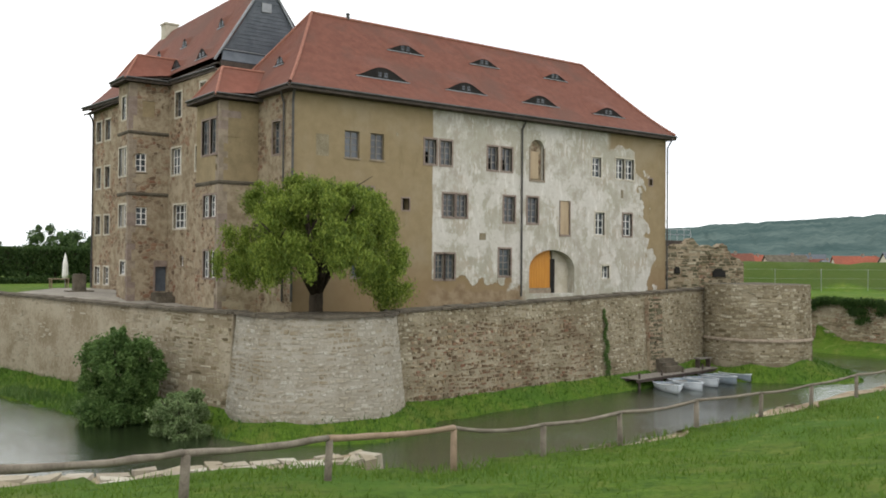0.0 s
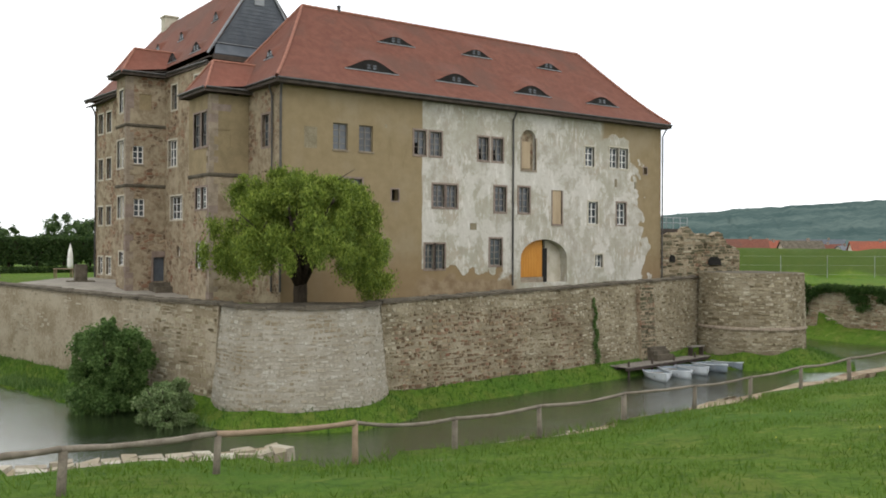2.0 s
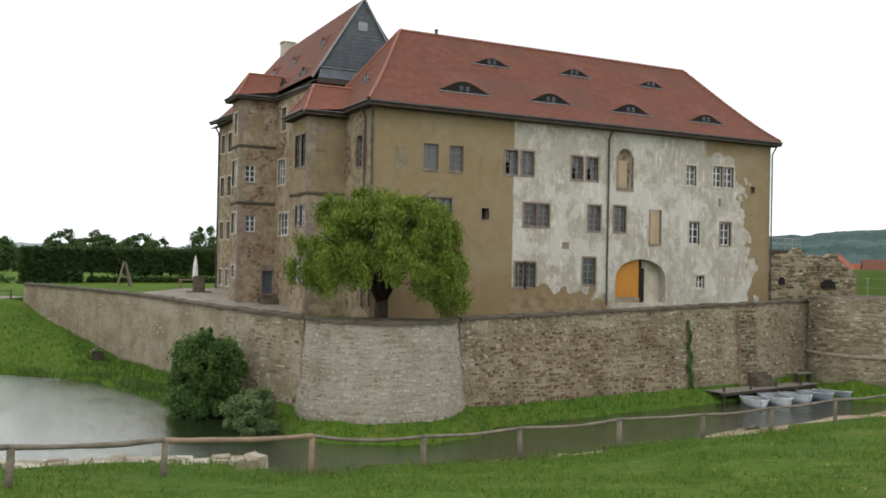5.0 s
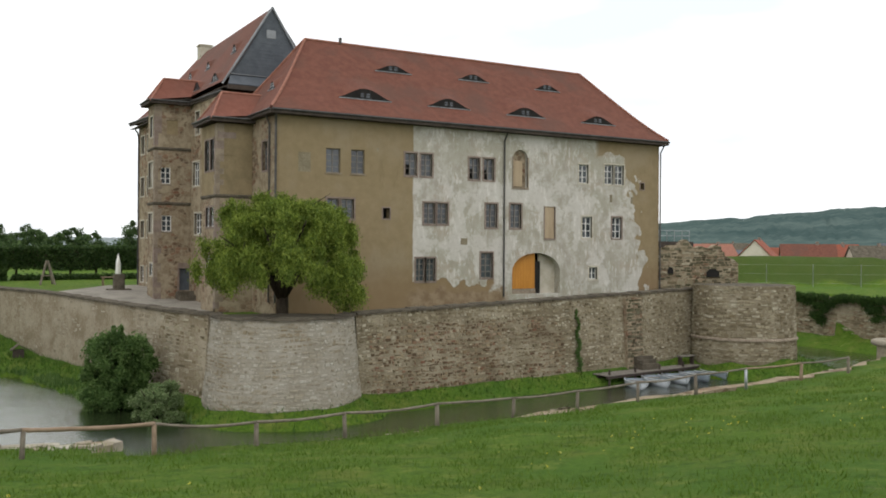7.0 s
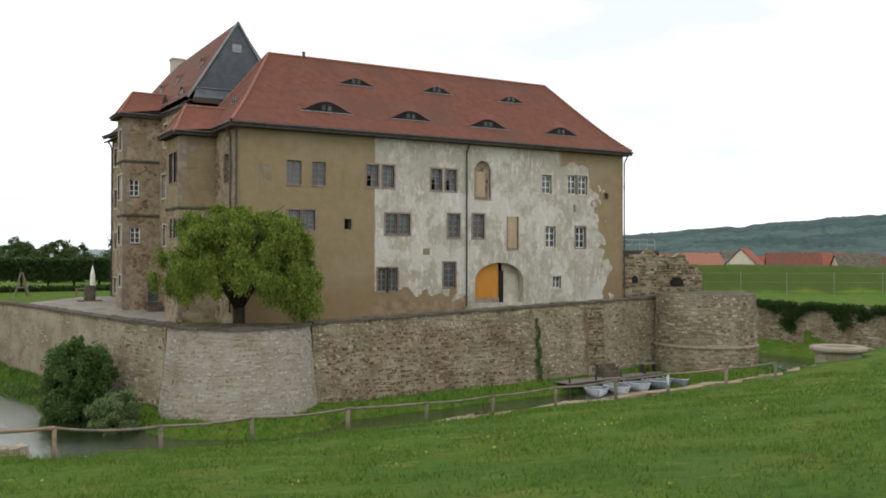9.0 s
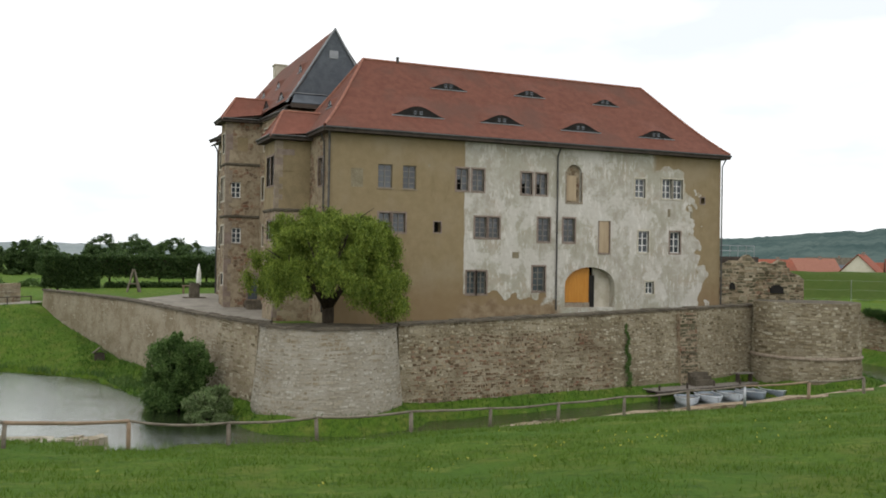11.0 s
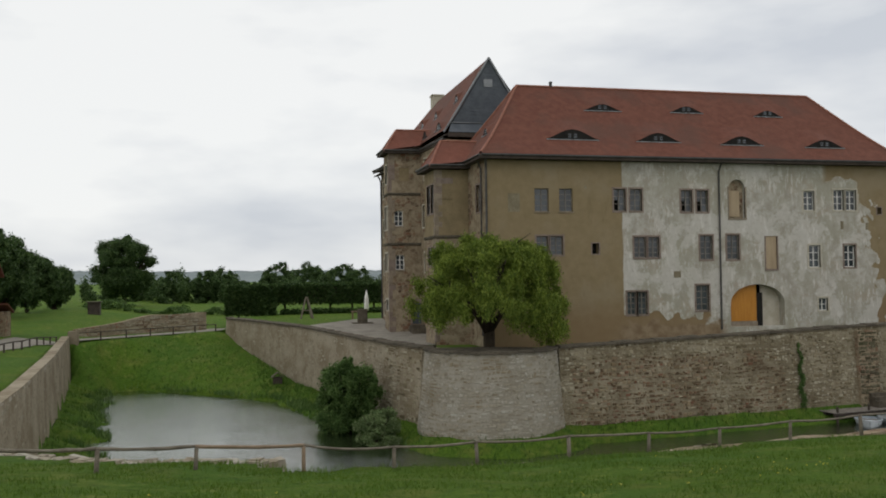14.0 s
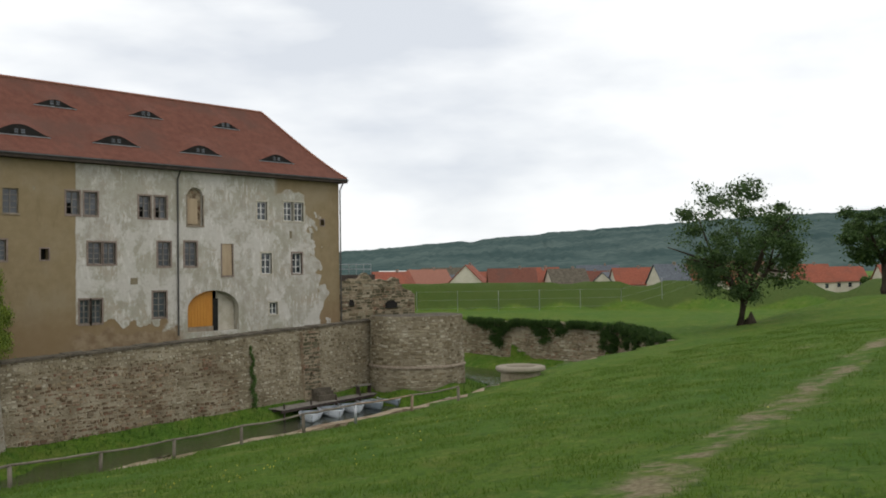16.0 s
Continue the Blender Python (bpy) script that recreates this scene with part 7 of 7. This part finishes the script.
def delivery_van(m):
    """A tall white panel van, nose along -y, wheels on z 0."""
    th = thing("delivery_van", "white high-roofed panel van parked on the drive", "van", (0, 0, 0))
    prof = [(-2.95, 0.45), (-2.95, 0.95), (-2.75, 1.2), (-2.0, 1.42), (-1.35, 2.25), (-0.9, 2.5), (2.75, 2.52), (2.9, 2.3), (2.95, 0.45)]
    bm = bmesh.new()
    rows = []
    for s, k in ((-1, 0.88), (-1, 1.0), (1, 1.0), (1, 0.88)):
        rows.append([bm.verts.new((s * (0.98 if k == 1.0 else 0.9) * (1 - 0.06 * max(0, z - 1.2)), y, z if k == 1.0 else z)) for y, z in prof])
    a, b = rows[1], rows[2]
    n = len(prof)
    for i in range(n):
        bm.faces.new((a[i], a[(i + 1) % n], b[(i + 1) % n], b[i]))
    bm.faces.new(a)
    bm.faces.new(b)
    for v in rows[0] + rows[3]:
        bm.verts.remove(v)
    bmesh.ops.bevel(bm, geom=bm.edges[:], offset=0.07, segments=2, affect="EDGES")
    part("body", bm, M["van"], th, "white painted body")
    bm = bmesh.new()
    slab(bm, [(-0.84, -2.03, 1.5), (0.84, -2.03, 1.5), (0.8, -1.43, 2.22), (-0.8, -1.43, 2.22)], (0, -0.03, 0.02))
    part("windscreen", bm, M["glass"], th, "dark windscreen")
    for s in (-1, 1):
        bm = bmesh.new()
        slab(bm, [(s * 0.972, -1.75, 1.45), (s * 0.972, -0.85, 1.45), (s * 0.935, -0.85, 2.1), (s * 0.935, -1.4, 2.1)], (s * 0.012, 0, 0))
        part("side_window", bm, M["glass"], th, "dark cab window")
        bm = bmesh.new()
        box(bm, s * 0.55 - 0.2, -2.99, 0.95, s * 0.55 + 0.2, -2.9, 1.15)
        part("headlight", bm, M["metal"], th)
        bm = bmesh.new()
        box(bm, s * 1.08 - 0.1, -1.9, 1.45, s * 1.08 + 0.1, -1.75, 1.75)
        part("mirror", bm, M["tyre"], th)
        for y in (-1.9, 1.75):
            bm = bmesh.new()
            tube(bm, [(s * 0.78, y, 0.35), (s * 1.0, y, 0.35)], [0.35, 0.35], 18)
            wh = part("wheel", bm, M["tyre"], th, "black tyre")
            bm = bmesh.new()
            tube(bm, [(s * 1.0, y, 0.35), (s * 1.012, y, 0.35)], [0.2, 0.19], 14)
            part("rim", bm, M["metal"], wh)
    bm = bmesh.new()
    box(bm, -0.95, -3.03, 0.35, 0.95, -2.85, 0.75)
    part("bumper", bm, M["tyre"], th, "black front bumper")
    bm = bmesh.new()
    box(bm, -0.4, -3.0, 0.92, 0.4, -2.93, 1.12)
    part("grille", bm, M["tyre"], th)
    bm = bmesh.new()
    box(bm, -0.26, -3.045, 0.5, 0.26, -3.03, 0.61)
    part("plate", bm, M["parasol"], th, "pale plain bar")
    th.matrix_basis = m


delivery_van(pose(-36.9, 14.8, land_at(-36.9, 14.8) + 0.06, 0, 0, 2.5))

# ---- village, wire fence and hills ----
VD, VR = Vector((0.725, 0.689, 0)), Vector((0.689, -0.725, 0))


def far_spot(d, u):
    p = Vector((-16.3, -55.1, 0)) + VD * d + VR * (d * u)
    return p.x, p.y


def cottage(d, u, width, deep, wall_h, roof_h, roof_mat, turn, label):
    """A far house: plastered walls, gabled roof, a chimney and windows."""
    x, y = far_spot(d, u)
    z = land_at(x, y) + 0.9
    th = thing("village_house", label, "house", (0, 0, 0), "village houses")
    w, dp = width / 2, deep / 2
    bm = bmesh.new()
    box(bm, -w, -dp, -1.6, w, dp, wall_h)
    for s in (-1, 1):
        slab(bm, [(s * w, -dp, wall_h), (s * w, dp, wall_h), (s * w, 0, wall_h + roof_h)], (-s * 0.3, 0, 0))
    part("wall", bm, M["houseplaster"], th, "pale plastered wall")
    bm = bmesh.new()
    for s in (-1, 1):
        slab(bm, [(-w - 0.3, s * (dp + 0.4), wall_h - 0.25), (w + 0.3, s * (dp + 0.4), wall_h - 0.25), (w + 0.3, 0, wall_h + roof_h + 0.1), (-w - 0.3, 0, wall_h + roof_h + 0.1)], (0, 0, 0.18))
    rf = part("roof", bm, M[roof_mat], th, "tiled gable roof")
    bm = bmesh.new()
    box(bm, w * 0.3, -0.3, wall_h + roof_h - 0.5, w * 0.3 + 0.6, 0.3, wall_h + roof_h + 0.8)
    part("chimney", bm, M["redstone"], rf)
    for k in range(3):
        bm = bmesh.new()
        xx = -w * 0.6 + k * w * 0.6
        box(bm, xx - 0.45, -dp - 0.04, wall_h - 1.7, xx + 0.45, -dp + 0.05, wall_h - 0.5)
        part("window", bm, M["glass"], th)
    th.matrix_basis = pose(x, y, z, 0, 0, -46.5 + turn)


for row in (
    (215, -0.058, 9, 7, 2.7, 2.6, "roof_village", 25, "village house with a bright red roof"), (235, -0.018, 11, 8, 3.0, 3.8, "ridge", 30, "village house with a purplish red roof and white gable"),
    (250, 0.012, 10, 8, 3.0, 2.8, "slate", 20, "village house with a dark grey roof"), (225, 0.028, 7, 8, 3.4, 4.0, "roof_village", 75, "village house with a white gable"),
    (215, 0.075, 11, 8, 2.6, 3.4, "roof", 0, "long barn with a brown-red roof"), (220, 0.135, 9, 8, 2.8, 3.4, "coping", 10, "village barn with a dark brown roof"),
    (235, 0.207, 10, 8, 3.0, 4.0, "roof_village", 5, "village house with a bright red roof"), (225, 0.248, 8, 8, 3.2, 4.4, "slate", 15, "village house with a dark grey roof"),
    (260, 0.288, 11, 8, 3.6, 4.2, "roof_village", -20, "village house with a red roof"), (240, 0.4, 11, 8, 3.0, 4.4, "roof_village", 5, "village house with a red roof"),
    (250, 0.44, 10, 8, 3.0, 3.6, "roof_village", 0, "village house with a red roof"), (300, 0.0, 14, 9, 3.6, 4.4, "coping", 10, "village house with a weathered roof"),
    (245, 0.16, 9, 8, 3.0, 3.4, "roof", -10, "village house with a brown-red roof"), (270, 0.105, 12, 8, 3.4, 4.2, "roof_village", 12, "village house with a red roof"), (265, 0.35, 12, 8, 3.2, 4.0, "coping", 18, "village house with a brown roof"), (230, 0.5, 10, 8, 3, 4, "roof_village", 0, "village house with a red roof"),
    (225, 0.105, 7, 7, 2.6, 3.6, "roof_village", 40, "small village house with a red roof"), (255, 0.055, 8, 7, 3.0, 3.6, "roof_village", -15, "small village house with a red roof"), (240, 0.18, 7, 7, 2.8, 3.2, "slate", 60, "small village house with a grey roof"), (230, 0.31, 8, 7, 2.8, 3.6, "roof_village", 35, "small village house with a red roof"), (250, 0.33, 7, 7, 3.0, 3.0, "ridge", 0, "small village house with a faded roof"), (265, -0.04, 8, 7, 3.2, 3.4, "roof", 50, "small village house with a brown-red roof"), (280, 0.23, 9, 7, 3.4, 3.8, "roof_village", 10, "village house with a red roof"),
    (310, 0.17, 14, 9, 3.6, 4.6, "slate", -15, "village house with a grey roof"), (320, -0.045, 16, 9, 3.6, 3.6, "parasol", 5, "long pale low building"), (330, 0.33, 16, 9, 4, 5, "ridge", 12, "village house with a faded red roof"),
):
    cottage(*row)
for k, (d, u, h) in enumerate(((245, 0.165, 6.5), (250, 0.18, 5.5), (280, 0.08, 7.5), (265, 0.22, 6), (255, 0.36, 7), (240, 0.47, 7), (300, 0.05, 8), (290, -0.03, 7), (310, 0.26, 8))):
    x, y = far_spot(d, u)
    tree("village_tree", "green tree among the village roofs", x, y, h, h * 0.85, h * 0.15, "bush", 120 + k, 70, 40, 0.34, (0, 0), 0.18, None, 0.9, 0, "trees among the houses")
wire = thing("wire_fence", "thin tall wire mesh fence before the grass berm", "fence", (*far_spot(112, 0.06), 4.7))
lastp = None
for k in range(10):
    x, y = far_spot(108 + 0.4 * k, -0.03 + 0.045 * k)
    z = land_at(x, y)
    bm = bmesh.new()
    tube(bm, [(x, y, z - 0.1), (x, y, z + 2.5)], [0.028, 0.028], 6)
    part("post", bm, M["metal"], wire)
    if lastp:
        for h in (0.4, 1.4, 2.4):
            bm = bmesh.new()
            tube(bm, [(lastp[0], lastp[1], lastp[2] + h), (x, y, z + h)], [0.006, 0.006], 4)
            part("wire", bm, M["metal"], wire)
    lastp = (x, y, z)


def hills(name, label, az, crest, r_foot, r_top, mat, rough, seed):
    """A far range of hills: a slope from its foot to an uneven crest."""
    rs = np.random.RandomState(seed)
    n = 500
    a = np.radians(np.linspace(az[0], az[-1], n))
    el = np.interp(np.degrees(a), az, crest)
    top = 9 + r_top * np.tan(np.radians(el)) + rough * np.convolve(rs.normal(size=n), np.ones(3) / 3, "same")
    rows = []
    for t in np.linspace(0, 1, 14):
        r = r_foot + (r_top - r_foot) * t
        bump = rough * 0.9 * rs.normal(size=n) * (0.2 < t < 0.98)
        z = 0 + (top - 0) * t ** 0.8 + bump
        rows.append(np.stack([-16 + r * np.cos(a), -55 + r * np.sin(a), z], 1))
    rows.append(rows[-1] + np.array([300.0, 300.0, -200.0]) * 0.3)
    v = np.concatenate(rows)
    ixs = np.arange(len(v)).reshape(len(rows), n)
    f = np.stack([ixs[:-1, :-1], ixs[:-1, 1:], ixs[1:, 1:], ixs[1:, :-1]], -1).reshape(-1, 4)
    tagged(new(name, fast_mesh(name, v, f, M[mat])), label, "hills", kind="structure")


# backdrop ranges; their haze is painted in the base colour
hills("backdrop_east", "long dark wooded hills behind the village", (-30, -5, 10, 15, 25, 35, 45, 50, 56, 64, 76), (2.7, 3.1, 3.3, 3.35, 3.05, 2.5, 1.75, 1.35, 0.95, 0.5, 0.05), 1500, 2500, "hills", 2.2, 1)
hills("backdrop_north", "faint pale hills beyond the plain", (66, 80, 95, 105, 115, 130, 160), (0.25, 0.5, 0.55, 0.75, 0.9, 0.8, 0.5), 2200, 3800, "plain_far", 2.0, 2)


# ---- ivy, grass and water plants ----
def ivy(name, label, pts, rad, per, leaf, mat="ivy"):
    rs = np.random.RandomState(len(pts) * 7 + per)
    th = thing(name, label, "ivy", tuple(pts[0]))
    q, f = leaf_cloud(rs, pts, np.array(rad), per, leaf, 0.12, 0.2)
    adopt(new("leaves", fast_mesh("leaves", q, f, M[mat])), th, "small glossy leaves")


rs = np.random.RandomState(5)
strip = [(18.2 + 0.12 * math.sin(k * 1.3), -5.15 + 0.075 * (k * 0.26), 1.05 + 0.26 * k) for k in range(15)]
ivy("wall_ivy", "narrow ivy strand climbing the curtain wall", strip, [(0.3 - 0.017 * k, 0.1, 0.22) for k in range(15)], 170, 0.07, "bush")
for seg, n in ((((41.4, -22.3), (46.8, -17.6)), 40), (((47.0, -17.4), (52.7, -11.1)), 70), (((52.8, -10.8), (53.7, 8.0)), 150)):
    pts, rad = [], []
    for k in range(n):
        t = rs.random()
        x, y = seg[0][0] + (seg[1][0] - seg[0][0]) * t, seg[0][1] + (seg[1][1] - seg[0][1]) * t
        hang = (0.5 + 0.5 * math.sin(t * 17 + 0.8)) ** 2
        pts.append((x - 0.1, y + 0.1, 4.5 - hang * rs.uniform(0, 2.6) * (rs.random() < 0.75)))
        rad.append((0.4, 0.7, 0.45))
    ivy("hanging_ivy", "dark ivy hanging over the outer moat wall", pts, rad, 260, 0.1)


def blades(name, label, x, y, h, mat, seed, lean=0.5, wide=0.012):
    """Grass blades as slim triangles standing on the ground."""
    rs = np.random.RandomState(seed)
    n = len(x)
    z = land(x, y)
    a = rs.random(n) * 2 * np.pi
    hh = h * rs.uniform(0.5, 1.4, n)
    dx, dy = np.cos(a), np.sin(a)
    ln = lean * rs.random(n) * hh
    b = rs.random(n) * 2 * np.pi
    base = np.stack([x, y, z - 0.02], 1)
    w = np.stack([dx, dy, 0 * dx], 1) * (wide * rs.uniform(0.7, 1.4, n))[:, None]
    tip = base + np.stack([np.cos(b) * ln, np.sin(b) * ln, hh], 1)
    q = np.stack([base - w, base + w, tip], 1).reshape(-1, 3)
    f = np.arange(3 * n).reshape(-1, 3)
    tagged(new(name, fast_mesh(name, q, f, M[mat])), label, "grass", kind="stuff")


rs = np.random.RandomState(31)
# lush strip at the foot of the walls
n = 90000
x, y = rs.uniform(-14, 46, n), rs.uniform(-13, 28, n)
d, inside = seg_dist(x, y, ISLAND), in_poly(x, y, ISLAND)
keep = (~inside) & (d < 5.0) & (land(x, y) > -0.05) & (land(x, y) < 3)
blades("bank_grass", "lush green grass on the moat banks", x[keep], y[keep], 0.24, "bank", 1, 0.9, 0.022)
x, y = rs.uniform(-28, -9, 26000), rs.uniform(-24, 34, 26000)
zz = land(x, y)
keep = in_poly(x, y, MOAT) & (zz > -0.05) & (zz < 4.2)
blades("pond_grass", "tall green grass round the pond", x[keep], y[keep], 0.2, "bank", 2, 0.9, 0.025)
x, y = rs.uniform(-28, -7, 60000), rs.uniform(-12, 28, 60000)
zz = land(x, y)
keep = in_poly(x, y, MOAT) & (zz > -0.06) & (zz < 0.3) & (np.sin(x * 1.1 + 2 * np.sin(y * 0.8)) + rs.normal(size=60000) * 0.5 > -0.3)
blades("shore_grass", "rank dark grass hanging over the pond's edge", x[keep], y[keep], 0.42, "bush", 6, 0.9, 0.03)
# rampart meadow, thicker where the path passes
n = 330000
x = rs.uniform(-34, 44, n)
y = -30.0 - 27.0 * rs.random(n)
clump = np.sin(x * 1.7 + 2 * np.sin(y * 0.9)) + np.sin(y * 2.3 + 1.5 * np.sin(x * 1.1)) + rs.normal(size=n) * 0.9
keep = (clump > -0.1) & (~in_poly(x, y, MOAT)) & (seg_dist(x, y, MOAT) > 0.5)
near = seg_dist(x, y, [(-9.0, -49.1), (-5.6, -48.3), (-1.85, -47.3), (9.0, -45.1), (25.0, -41.9)], False) > 0.5
blades("meadow_grass", "uneven meadow grass on the rampart slope", x[keep & near], y[keep & near], 0.1, "blade", 3, 1.2, 0.012)
n = 14000
x, y = rs.uniform(-34, 44, n), -30.6 - 3.0 * rs.random(n)
keep = (~in_poly(x, y, MOAT)) & (seg_dist(x, y, MOAT) > 0.15) & (seg_dist(x, y, MOAT) < 2)
blades("edge_tufts", "taller grass tufts along the fence", x[keep], y[keep], 0.14, "blade", 4, 1.0, 0.012)

rs = np.random.RandomState(44)
x = np.concatenate([rs.normal(-6, 2.5, 34), rs.normal(3, 4, 22), rs.uniform(-20, 20, 24)])
y = np.concatenate([rs.normal(-38.5, 1.0, 34), rs.normal(-36.5, 1.2, 22), rs.uniform(-50, -34, 24)])
z = land(x, y) + rs.uniform(0.08, 0.2, len(x))
q, f = leaf_cloud(rs, np.stack([x, y, z], 1), np.full((len(x), 3), 0.03), 5, 0.017, 0, 0.2)
tagged(new("meadow_flowers", fast_mesh("meadow_flowers", q, f, M["flower"])), "small yellow flowers scattered in the meadow", "flowers", kind="stuff")

# ---- single stones of the bastion ----
for th, pieces, tone in STONE_PARTS:
    for p in pieces:
        c = Vector(np.mean(p, axis=0))
        me = raw_mesh("stone", [Vector(v) - c for v in p], STONE_FACES, M[tone])
        ob = new("stone", me)
        ob.parent = th
        ob.location = c - th.location
